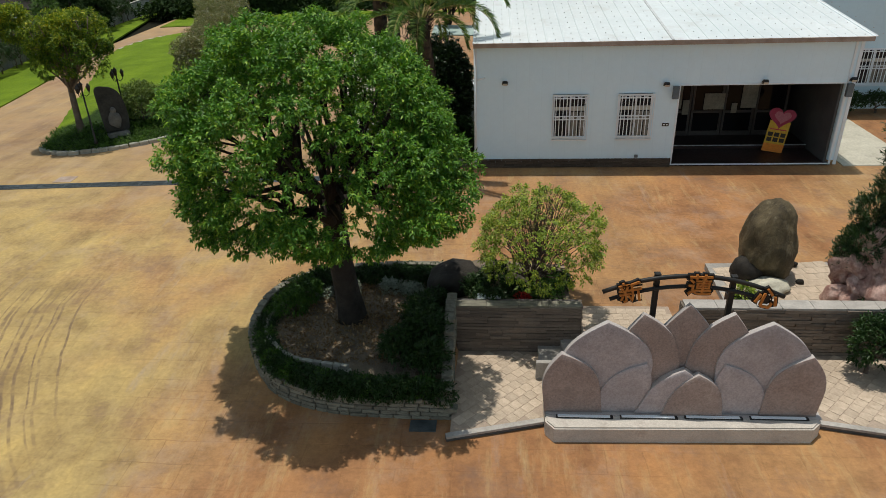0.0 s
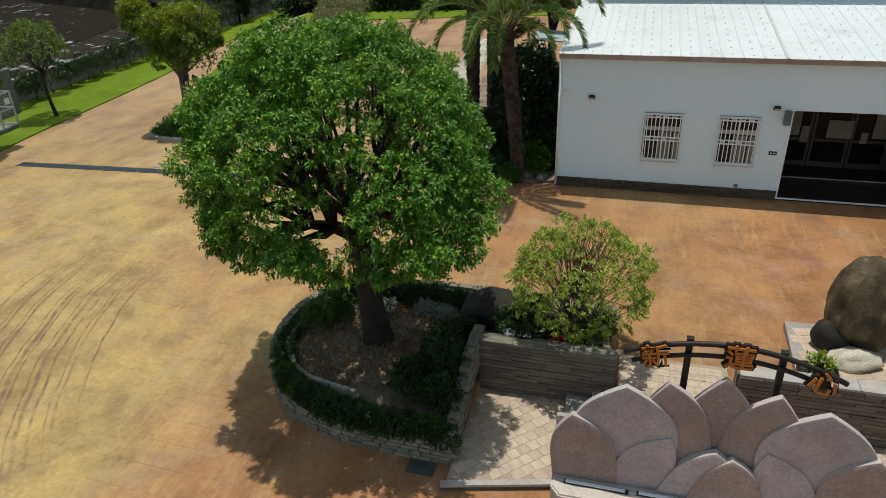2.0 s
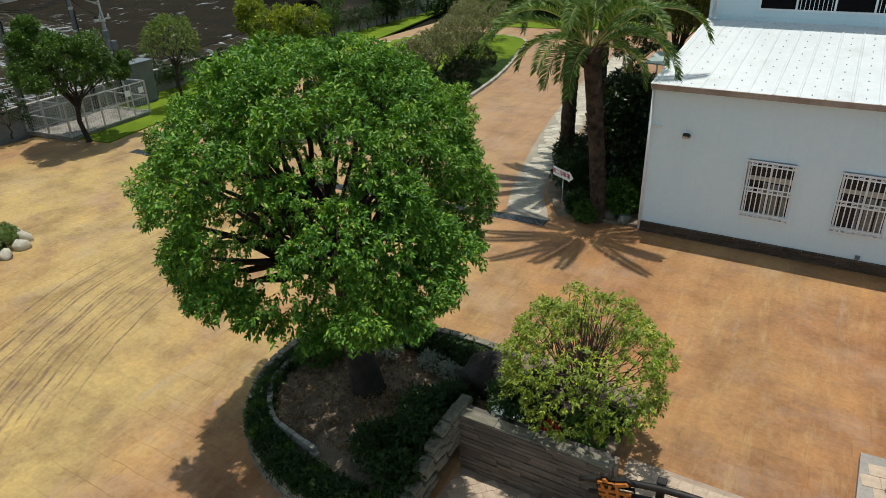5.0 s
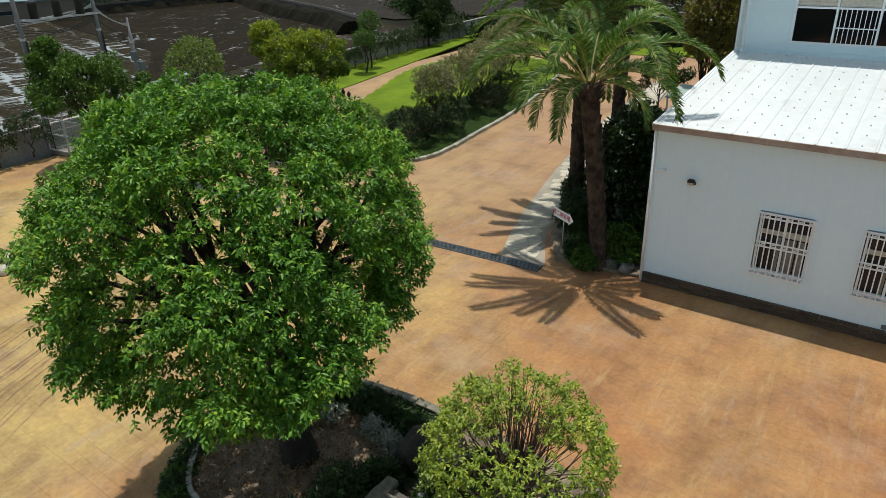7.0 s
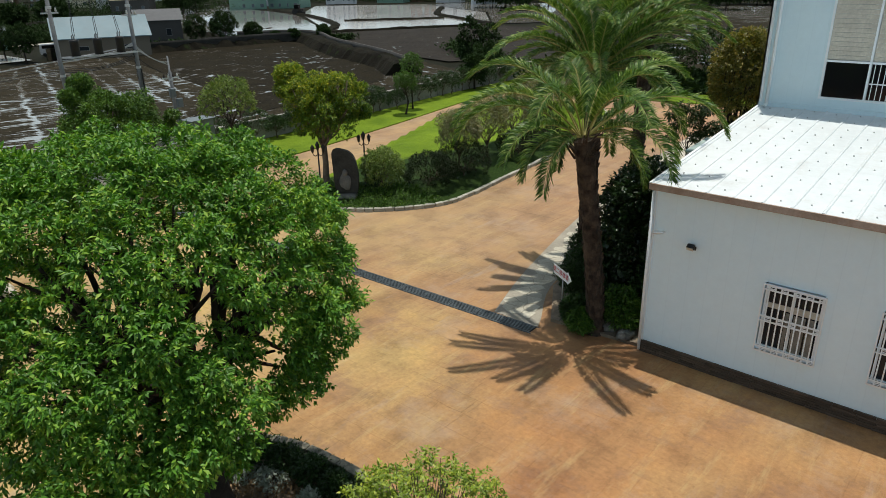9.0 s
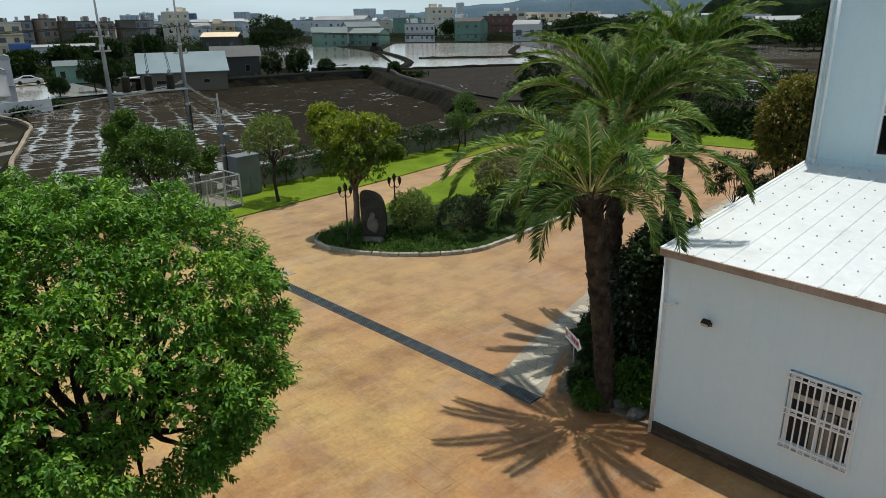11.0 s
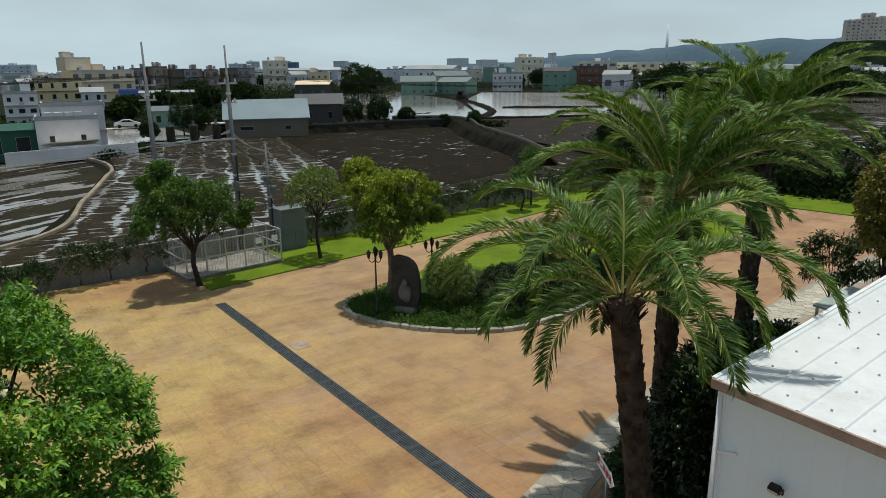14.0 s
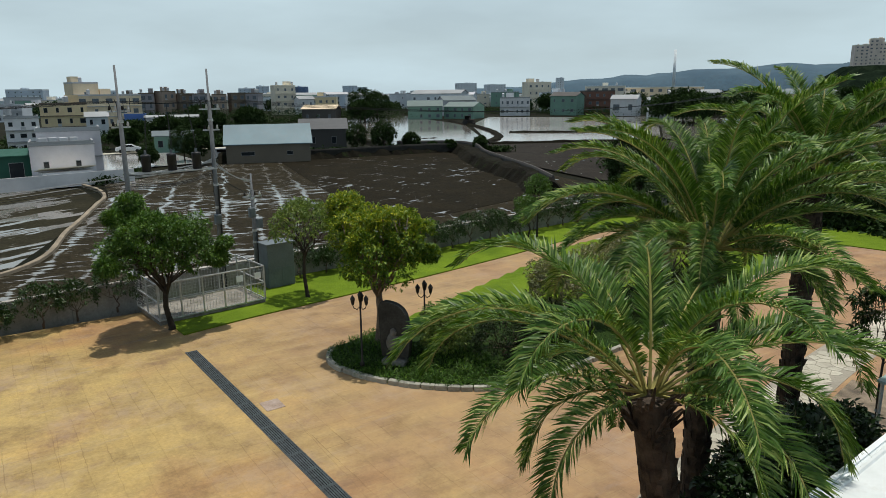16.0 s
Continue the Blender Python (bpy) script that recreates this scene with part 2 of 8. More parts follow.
def grass_material():
    m, n, l, b = nodes_of("lawn_grass")
    at = n.new("ShaderNodeTexCoord").outputs["Object"]
    big = noise_node(n, l, at, 0.5, 5)
    small = noise_node(n, l, at, 14, 5, 0.8)
    col = ramp_node(n, l, big, [(0.3, (0.1, 0.165, 0.013)), (0.7, (0.18, 0.265, 0.02))])
    col = mix_node(n, l, "MULTIPLY", 0.7, col, ramp_node(n, l, small, [(0.3, (0.5, 0.55, 0.4)), (0.7, (1.25, 1.25, 1.1))]))
    l.new(col, b.inputs["Base Color"])
    b.inputs["Roughness"].default_value = 0.9
    b.inputs["Specular IOR Level"].default_value = 0.1
    bump_node(n, l, b, small, 0.8, 0.05)
    return m


def turf_material():
    """Ground cover round the front of the island, painted dark for the tree's shade, that gives way to mown grass."""
    m = grass_material()
    m.name = "island_turf"
    n, l, b = m.node_tree.nodes, m.node_tree.links, m.node_tree.nodes["Principled BSDF"]
    col = b.inputs["Base Color"].links[0].from_socket
    at = n.new("ShaderNodeTexCoord").outputs["Object"]
    sep = n.new("ShaderNodeSeparateXYZ")
    l.new(at, sep.inputs[0])
    edge = math_node(n, l, "ADD", math_node(n, l, "ADD", math_node(n, l, "MULTIPLY", sep.outputs["X"], -1.0), math_node(n, l, "MULTIPLY", sep.outputs["Y"], 0.25)), math_node(n, l, "MULTIPLY", noise_node(n, l, at, 0.7, 5, 0.7), 3.0))
    mown = range_node(n, l, edge, 28.0, 28.8, 0.0, 1.0)
    small = noise_node(n, l, at, 9, 5, 0.8)
    # the shade under the island tree is put into this dark cover colour
    cover = ramp_node(n, l, small, [(0.3, (0.007, 0.018, 0.004)), (0.7, (0.035, 0.068, 0.012))])
    l.new(mix_node(n, l, "MIX", mown, cover, col), b.inputs["Base Color"])
    return m


def paddy_material(name, wetness, angle, band, mud=(0.046, 0.04, 0.026), dry=None, patch=0.07, length=1.6, furrow=0.5):
    """Wet worked earth: bands of mud crossed by thin strips of standing water, with wet furrows between the bands.
    dry: (y0, y1, share) less water from y0 to y1."""
    m, n, l, b = nodes_of(name)
    at0 = n.new("ShaderNodeTexCoord").outputs["Object"]
    mapping = n.new("ShaderNodeMapping")
    mapping.inputs["Rotation"].default_value = (0, 0, radians(-angle))
    l.new(at0, mapping.inputs["Vector"])
    at = mapping.outputs["Vector"]
    stretch = n.new("ShaderNodeMapping")
    stretch.inputs["Scale"].default_value = (2.6 / length, 0.45 / length, 1.0)
    l.new(at, stretch.inputs["Vector"])
    strips = noise_node(n, l, stretch.outputs["Vector"], 1.0, 4, 0.6)
    pools = noise_node(n, l, at, patch, 5, 0.6)
    wob = noise_node(n, l, at, 0.25, 3, 0.5)
    sep = n.new("ShaderNodeSeparateXYZ")
    l.new(at, sep.inputs[0])
    across = math_node(n, l, "ADD", math_node(n, l, "DIVIDE", sep.outputs["Y"], band), math_node(n, l, "MULTIPLY", wob, 0.9))
    edge = math_node(n, l, "ABSOLUTE", math_node(n, l, "SUBTRACT", math_node(n, l, "FRACT", across), 0.5))
    lines = range_node(n, l, edge, 0.36, 0.5, 0.0, 0.16 * furrow)
    level = math_node(n, l, "ADD", math_node(n, l, "ADD", math_node(n, l, "MULTIPLY", strips, 0.95), math_node(n, l, "MULTIPLY", pools, 0.5)), lines)
    if dry:
        sep0 = n.new("ShaderNodeSeparateXYZ")
        l.new(at0, sep0.inputs[0])
        level = math_node(n, l, "SUBTRACT", level, range_node(n, l, sep0.outputs["Y"], dry[0], dry[1], 0.0, dry[2]))
    wet = range_node(n, l, level, 1.0 - wetness, 1.03 - wetness, 0.0, 1.0)
    fine = noise_node(n, l, at, 4, 5, 0.75)
    coarse = noise_node(n, l, at, 0.35, 5, 0.7)
    earth = ramp_node(n, l, fine, [(0.3, tuple(c * 0.25 for c in mud)), (0.7, tuple(c * 0.95 for c in mud))])
    earth = mix_node(n, l, "MULTIPLY", 0.7, earth, ramp_node(n, l, coarse, [(0.3, (0.55, 0.55, 0.55)), (0.7, (1.5, 1.4, 1.2))]))
    col = mix_node(n, l, "MIX", wet, earth, (0.2, 0.19, 0.17))
    l.new(col, b.inputs["Base Color"])
    l.new(range_node(n, l, wet, 0, 1, 0.9, 0.06), b.inputs["Roughness"])
    l.new(range_node(n, l, wet, 0, 1, 0.05, 1.0), b.inputs["Specular IOR Level"])
    h = math_node(n, l, "MULTIPLY", math_node(n, l, "SUBTRACT", 1.0, wet), math_node(n, l, "ADD", strips, fine))
    bump_node(n, l, b, h, 0.6, 0.1)
    return m


def water_material(name, base=(0.16, 0.15, 0.13), rough=0.06):
    m, n, l, b = nodes_of(name)
    at = n.new("ShaderNodeTexCoord").outputs["Object"]
    big = noise_node(n, l, at, 0.06, 5)
    col = ramp_node(n, l, big, [(0.35, tuple(c * 0.75 for c in base)), (0.65, tuple(c * 1.25 for c in base))])
    l.new(col, b.inputs["Base Color"])
    b.inputs["Roughness"].default_value = rough
    b.inputs["Specular IOR Level"].default_value = 1.0
    bump_node(n, l, b, noise_node(n, l, at, 1.5, 3), 0.02, 0.05)
    return m


def glass_material(name, tint=(0.02, 0.025, 0.03), spec=0.3):
    m, n, l, b = nodes_of(name)
    b.inputs["Base Color"].default_value = rgb(tint)
    b.inputs["Roughness"].default_value = 0.06
    b.inputs["Specular IOR Level"].default_value = spec
    return m


M = dict(
    court=court_material(), grass=grass_material(), turf=turf_material(),
    soil=surface("field_soil", (0.007, 0.008, 0.004), (0.02, 0.02, 0.011), 0.05, 2.0, 0.95, spec=0.08, bump=0.5, distance=0.1),
    bedsoil=surface("leaf_litter_soil", (0.1, 0.08, 0.058), (0.36, 0.285, 0.2), 1.5, 30, 0.95, bump=0.9, distance=0.03),
    siding=surface("white_metal_siding", (0.7, 0.87, 0.96), (0.75, 0.9, 0.97), 0.5, 6, 0.42, bump=0.0, spec=0.3, grain=0.06),
    tower=surface("pale_blue_siding", (0.62, 0.78, 0.85), (0.7, 0.85, 0.9), 0.5, 6, 0.45, bump=0.0, grain=0.06),
    roof=surface("white_roof_sheet", (0.64, 0.7, 0.715), (0.74, 0.785, 0.795), 0.35, 5, 0.42, bump=0.0, stain=(0.54, 0.55, 0.53), grain=0.2),
    roofcap=surface("weathered_roof_cap", (0.48, 0.5, 0.5), (0.66, 0.68, 0.68), 2, 20, 0.5, bump=0.05),
    rust=surface("rusty_edge", (0.28, 0.2, 0.15), (0.45, 0.36, 0.3), 2, 20, 0.7, bump=0.1),
    whitepaint=surface("white_paint", (0.77, 0.83, 0.86), (0.85, 0.9, 0.92), 1, 12, 0.4, bump=0.0, grain=0.1),
    baseslate=surface("black_slate", (0.05, 0.036, 0.025), (0.13, 0.095, 0.068), 2.5, 22, 0.8, bump=0.5, vary=0.3),
    slate=surface("slate_strip", (0.115, 0.093, 0.074), (0.22, 0.178, 0.14), 2.5, 22, 0.8, bump=0.6, vary=0.26),
    mortar=surface("dark_mortar", (0.07, 0.065, 0.06), (0.12, 0.11, 0.1), 2, 25, 0.95),
    capstone=surface("pale_stone_cap", (0.3, 0.28, 0.25), (0.46, 0.43, 0.39), 1.2, 18, 0.8, bump=0.3, vary=0.1, stain=(0.3, 0.28, 0.25)),
    paver=surface("paver", (0.43, 0.34, 0.25), (0.58, 0.47, 0.355), 2.0, 25, 0.85, bump=0.3, vary=0.1),
    jointed=surface("paver_joint", (0.31, 0.24, 0.18), (0.43, 0.34, 0.26), 2.0, 25, 0.9, bump=0.3),
    bedstone=surface("white_block_stone", (0.11, 0.106, 0.08), (0.28, 0.262, 0.2), 2.0, 20, 0.85, bump=0.5, vary=0.2, stain=(0.16, 0.17, 0.11)),
    kerbstone=surface("kerb_stone", (0.3, 0.3, 0.25), (0.45, 0.43, 0.37), 2.0, 20, 0.85, bump=0.5, vary=0.2, stain=(0.16, 0.17, 0.1)),
    granite_brown=surface("brown_granite", (0.28, 0.215, 0.19), (0.4, 0.32, 0.285), 1.1, 24, 0.8, bump=0.8, distance=0.01, grain=0.85, vary=0.07, stain=(0.23, 0.18, 0.16)),
    granite_grey=surface("grey_granite", (0.37, 0.325, 0.325), (0.52, 0.47, 0.47), 1.1, 24, 0.8, bump=0.7, distance=0.01, grain=0.75, vary=0.07, stain=(0.33, 0.29, 0.28)),
    granite_cut=surface("sawn_granite", (0.4, 0.36, 0.34), (0.52, 0.48, 0.45), 1.0, 40, 0.7, bump=0.2),
    plinth=surface("pale_granite", (0.46, 0.42, 0.37), (0.62, 0.57, 0.5), 1.0, 30, 0.75, bump=0.2, stain=(0.33, 0.28, 0.24)),
    blackiron=surface("black_iron", (0.012, 0.011, 0.01), (0.03, 0.028, 0.025), 3, 30, 0.55, metal=0.3, bump=0.1),
    gold=surface("gold_letter_paint", (0.36, 0.12, 0.02), (0.52, 0.19, 0.035), 5, 30, 0.5, bump=0.2),
    redpaint=surface("red_letter_paint", (0.45, 0.03, 0.05), (0.6, 0.05, 0.08), 5, 30, 0.5),
    egg=surface("river_boulder", (0.045, 0.033, 0.016), (0.19, 0.145, 0.075), 1.3, 10, 0.8, bump=0.9, distance=0.05, stain=(0.22, 0.18, 0.11)),
    palerock=surface("pale_rock_face", (0.5, 0.47, 0.37), (0.74, 0.7, 0.56), 1.6, 12, 0.8, bump=0.7, distance=0.04),
    dryleaf=foliage("dry_leaf", (0.1, 0.06, 0.03), (0.26, 0.17, 0.09), (0.45, 0.36, 0.24), through_light=0.05, rough=0.8, spec=0.1),
    darkrock=surface("dark_rock", (0.012, 0.01, 0.008), (0.045, 0.037, 0.028), 1.5, 9, 0.8, bump=0.8, distance=0.04),
    redrock=surface("red_rock", (0.3, 0.12, 0.09), (0.7, 0.5, 0.42), 2.2, 9, 0.7, bump=0.9, distance=0.05),
    greyrock=surface("grey_rock", (0.1, 0.1, 0.09), (0.24, 0.24, 0.22), 2.2, 9, 0.8, bump=0.8, distance=0.04),
    relief=surface("worn_relief", (0.07, 0.072, 0.07), (0.17, 0.174, 0.166), 1.5, 12, 0.8, bump=0.5, distance=0.02),
    palebark=surface("pale_bark", (0.1, 0.075, 0.055), (0.24, 0.19, 0.145), 3, 20, 0.9, bump=0.6, distance=0.02),
    stele=surface("carved_stele", (0.022, 0.024, 0.023), (0.06, 0.063, 0.06), 1.5, 12, 0.9, bump=0.5, distance=0.02, spec=0.12),
    bark=surface("grey_bark", (0.016, 0.012, 0.009), (0.05, 0.04, 0.031), 3, 20, 0.95, bump=1.0, distance=0.03),
    twig=surface("pale_twig", (0.07, 0.05, 0.038), (0.16, 0.12, 0.095), 3, 20, 0.9, bump=0.3),
    palmbark=surface("palm_bark", (0.01, 0.007, 0.005), (0.095, 0.068, 0.048), 4, 25, 0.95, bump=0.9, distance=0.03, vary=0.55, island=True),
    rachis=surface("palm_stalk", (0.17, 0.17, 0.04), (0.36, 0.31, 0.1), 3, 20, 0.6),
    tree_leaf=foliage("broad_leaf", (0.018, 0.062, 0.008), (0.092, 0.24, 0.024), (0.36, 0.5, 0.06), rough=0.46, through_light=0.17, spec=0.28),
    shrub_leaf=foliage("bright_leaf", (0.07, 0.12, 0.012), (0.22, 0.31, 0.028), (0.5, 0.5, 0.06), through_light=0.2),
    dark_leaf=foliage("dark_leaf", (0.009, 0.022, 0.006), (0.022, 0.05, 0.011), rough=0.3, through_light=0.1, spec=0.4),
    hedge_leaf=foliage("hedge_leaf", (0.01, 0.028, 0.006), (0.03, 0.07, 0.011), through_light=0.12, spec=0.3),
    green_leaf=foliage("mid_green_leaf", (0.016, 0.045, 0.008), (0.06, 0.135, 0.018), (0.15, 0.25, 0.03), through_light=0.14, spec=0.25),
    rose_leaf=foliage("rose_leaf", (0.05, 0.085, 0.02), (0.14, 0.21, 0.05), (0.3, 0.34, 0.1), through_light=0.2, spec=0.25),
    clipped_leaf=foliage("clipped_hedge_leaf", (0.004, 0.01, 0.003), (0.01, 0.022, 0.005), (0.04, 0.05, 0.012), through_light=0.06, spec=0.12),
    yellow_leaf=foliage("yellowing_leaf", (0.02, 0.06, 0.008), (0.165, 0.25, 0.02), (0.66, 0.58, 0.04), through_light=0.2, spec=0.25),
    orange_leaf=foliage("rusty_leaf", (0.05, 0.07, 0.016), (0.16, 0.155, 0.035), (0.46, 0.3, 0.08)),
    olive_leaf=foliage("olive_leaf", (0.07, 0.085, 0.045), (0.165, 0.18, 0.09), (0.34, 0.25, 0.18)),
    pine_leaf=foliage("needle_green", (0.012, 0.035, 0.01), (0.04, 0.085, 0.02), through_light=0.1),
    palm_leaf=foliage("palm_leaflet", (0.018, 0.052, 0.008), (0.075, 0.16, 0.022), (0.42, 0.5, 0.15), through_light=0.16, rough=0.44, spec=0.3),
    far_leaf=foliage("far_tree_leaf", (0.011, 0.024, 0.008), (0.03, 0.058, 0.017), rough=0.8, through_light=0.08, spec=0.1),
    silver_leaf=foliage("silver_leaf", (0.16, 0.19, 0.15), (0.35, 0.4, 0.33), through_light=0.1),
    flower=foliage("red_flower", (0.4, 0.02, 0.03), (0.6, 0.06, 0.06)),
    apron=surface("pale_concrete", (0.42, 0.39, 0.31), (0.57, 0.54, 0.44), 0.8, 14, 0.85, bump=0.2, stain=(0.33, 0.3, 0.26)),
    apronjoint=surface("paving_joint", (0.26, 0.235, 0.19), (0.38, 0.35, 0.28), 0.8, 14, 0.9, bump=0.2),
    crazystone=surface("flat_paving_stone", (0.4, 0.37, 0.29), (0.56, 0.53, 0.43), 1.0, 14, 0.85, bump=0.25, vary=0.12, stain=(0.33, 0.3, 0.26)),
    boundary=surface("weathered_render", (0.2, 0.2, 0.18), (0.42, 0.41, 0.38), 0.7, 8, 0.9, bump=0.2, stain=(0.12, 0.12, 0.1)),
    iron=surface("drain_iron", (0.06, 0.075, 0.08), (0.13, 0.155, 0.165), 4, 30, 0.5, metal=0.5, bump=0.1),
    darkpit=surface("dark_channel", (0.008, 0.008, 0.008), (0.02, 0.02, 0.02), 3, 20, 0.9),
    palecable=surface("pale_cable", (0.38, 0.39, 0.4), (0.52, 0.53, 0.54), 3, 20, 0.6),
    porcelain=surface("porcelain", (0.5, 0.49, 0.46), (0.66, 0.65, 0.62), 3, 20, 0.3),
    galv=surface("galvanised_steel", (0.45, 0.47, 0.48), (0.62, 0.64, 0.65), 4, 25, 0.45, metal=0.5, bump=0.05),
    cabinet=surface("grey_cabinet", (0.11, 0.135, 0.15), (0.16, 0.19, 0.205), 1.5, 14, 0.5, bump=0.03),
    # cage floor: real mess, plus the cage's shade put into a darker tone
    cageslab=surface("shaded_dirty_slab", (0.13, 0.12, 0.1), (0.34, 0.32, 0.28), 1.2, 10, 0.9, bump=0.3, stain=(0.09, 0.09, 0.07)),
    wetwall=surface("mossy_wall", (0.012, 0.012, 0.01), (0.04, 0.038, 0.032), 0.6, 5, 0.85, bump=0.5, stain=(0.012, 0.018, 0.008)),
    concrete=surface("pole_concrete", (0.125, 0.135, 0.145), (0.23, 0.245, 0.255), 1.5, 15, 0.85, bump=0.2),
    glass=glass_material("window_glass"), darkglass=glass_material("dark_glass", (0.008, 0.008, 0.009)), doorglass=glass_material("door_glass", (0.006, 0.006, 0.007), 0.12),
    curtain=surface("cream_blind", (0.5, 0.47, 0.4), (0.62, 0.59, 0.5), 2, 15, 0.8, bump=0.05),
    drape=surface("dull_curtain", (0.2, 0.185, 0.155), (0.3, 0.28, 0.235), 6, 15, 0.85, bump=0.1),
    # porch shade is put into these colours: interior, side wall, floor, paper, pink print
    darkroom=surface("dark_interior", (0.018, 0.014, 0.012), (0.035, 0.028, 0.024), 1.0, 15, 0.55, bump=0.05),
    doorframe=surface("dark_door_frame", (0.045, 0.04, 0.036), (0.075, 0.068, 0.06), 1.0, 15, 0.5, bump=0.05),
    porchwall=surface("shade_dimmed_porch_wall", (0.07, 0.068, 0.066), (0.13, 0.125, 0.12), 0.7, 8, 0.7, bump=0.05),
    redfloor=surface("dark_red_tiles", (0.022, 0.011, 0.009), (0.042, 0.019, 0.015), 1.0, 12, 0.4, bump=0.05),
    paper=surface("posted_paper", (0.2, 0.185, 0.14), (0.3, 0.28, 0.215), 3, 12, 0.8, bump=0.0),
    pink=surface("pink_print", (0.26, 0.016, 0.05), (0.36, 0.03, 0.085), 6, 20, 0.5, bump=0.0),
    rosepink=surface("rose_print", (0.34, 0.09, 0.14), (0.46, 0.17, 0.2), 14, 30, 0.5, bump=0.0),
    yellowprint=surface("yellow_print", (0.55, 0.33, 0.02), (0.66, 0.42, 0.04), 6, 20, 0.5, bump=0.0),
    orangeprint=surface("orange_print", (0.7, 0.2, 0.02), (0.8, 0.27, 0.03), 6, 20, 0.5, bump=0.0),
    water=water_material("standing_water", (0.4, 0.39, 0.37), 0.1), sea=water_material("sea_water", (0.1, 0.14, 0.17), 0.3),
    paddy=paddy_material("paddy_rows", 0.2, -17, 2.6, length=0.95, furrow=1.0, dry=(36, 62, 0.1)), plough=paddy_material("ploughed_field", 0.12, 20, 4.5, mud=(0.028, 0.024, 0.015)),
    pond=paddy_material("weedy_paddy", 0.27, 30, 6.0, mud=(0.045, 0.043, 0.028), length=5.0, furrow=0.2),
    wetstrip=paddy_material("wet_strips", 0.2, 80, 9.0, mud=(0.036, 0.031, 0.019), length=4.0),
    drymud=paddy_material("ploughed_grey", 0.06, 60, 3.0, mud=(0.05, 0.046, 0.042)),
    floodfield=paddy_material("flooded_field", 0.44, 35, 9.0, patch=0.03, length=5.0, mud=(0.03, 0.026, 0.022)),
    dike=surface("dike_edge", (0.2, 0.165, 0.12), (0.36, 0.3, 0.22), 0.6, 6, 0.9, bump=0.4, stain=(0.1, 0.085, 0.06)),
    bank=surface("earth_bank", (0.006, 0.0055, 0.004), (0.022, 0.02, 0.014), 0.3, 3.0, 0.95, spec=0.05, bump=0.8, distance=0.2, stain=(0.02, 0.035, 0.01)),
    black=surface("black_plastic", (0.01, 0.01, 0.01), (0.025, 0.025, 0.025), 3, 20, 0.5, bump=0.0),
    carpaint=surface("white_car_paint", (0.75, 0.76, 0.77), (0.82, 0.83, 0.84), 1, 5, 0.2, bump=0.0),
    rubber=surface("tyre_rubber", (0.012, 0.012, 0.012), (0.03, 0.03, 0.03), 4, 30, 0.85),
)
# the leaves of the island tree are yellow at the top and darker green lower down
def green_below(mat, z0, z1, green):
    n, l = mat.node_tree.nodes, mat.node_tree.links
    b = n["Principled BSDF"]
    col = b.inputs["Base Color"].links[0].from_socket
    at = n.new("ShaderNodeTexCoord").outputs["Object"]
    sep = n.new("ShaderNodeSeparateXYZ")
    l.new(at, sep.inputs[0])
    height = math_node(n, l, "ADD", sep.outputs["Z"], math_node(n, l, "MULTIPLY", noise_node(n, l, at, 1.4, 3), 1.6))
    greened = mix_node(n, l, "MULTIPLY", 1.0, col, green)
    l.new(mix_node(n, l, "MIX", range_node(n, l, height, z0, z1, 0.0, 1.0), greened, col), b.inputs["Base Color"])


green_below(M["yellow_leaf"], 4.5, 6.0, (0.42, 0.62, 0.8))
# ---- mesh helpers ----
def link(name, verts, faces, material, parent=None, label="", smooth=False):
    me = bpy.data.meshes.new(name)
    me.from_pydata([tuple(v) for v in verts], [], faces)
    me.update()
    if material:
        me.materials.append(material)
    if smooth:
        me.polygons.foreach_set("use_smooth", [True] * len(me.polygons))
    ob = new(name, me)
    if parent:
        ob.parent = parent
    if label:
        ob["label"] = label
    return ob


def part(name, bm, material, parent, label="", smooth=False):
    me = bpy.data.meshes.new(name)
    bmesh.ops.recalc_face_normals(bm, faces=bm.faces)
    bm.to_mesh(me)
    bm.free()
    me.materials.append(material)
    if smooth:
        me.polygons.foreach_set("use_smooth", [True] * len(me.polygons))
    ob = new(name, me)
    if parent:
        ob.parent = parent
    if label:
        ob["label"] = label
    return ob


def thing(name, at=(0, 0, 0), label="", category="", group="", kind="", turn=0):
    ob = new(name)
    ob.matrix_world = pose(*at, 0, 0, turn)
    ob.empty_display_size = 0.1
    return tagged(ob, label, category, group, kind)


def add_box(bm, lo, hi, m=None):
    vs = [bm.verts.new((x, y, z)) for z in (lo[2], hi[2]) for y in (lo[1], hi[1]) for x in (lo[0], hi[0])]
    if m:
        for v in vs:
            v.co = m @ v.co
    return [bm.faces.new([vs[i] for i in f]) for f in ((0, 2, 3, 1), (4, 5, 7, 6), (0, 1, 5, 4), (2, 6, 7, 3), (0, 4, 6, 2), (1, 3, 7, 5))]


def boxes(*pairs):
    bm = bmesh.new()
    for p in pairs:
        add_box(bm, *p)
    return bm


def soft_box(lo, hi, r=0.01, seg=1):
    bm = boxes((lo, hi))
    bmesh.ops.bevel(bm, geom=bm.edges[:], offset=r, segments=seg, affect="EDGES")
    return bm


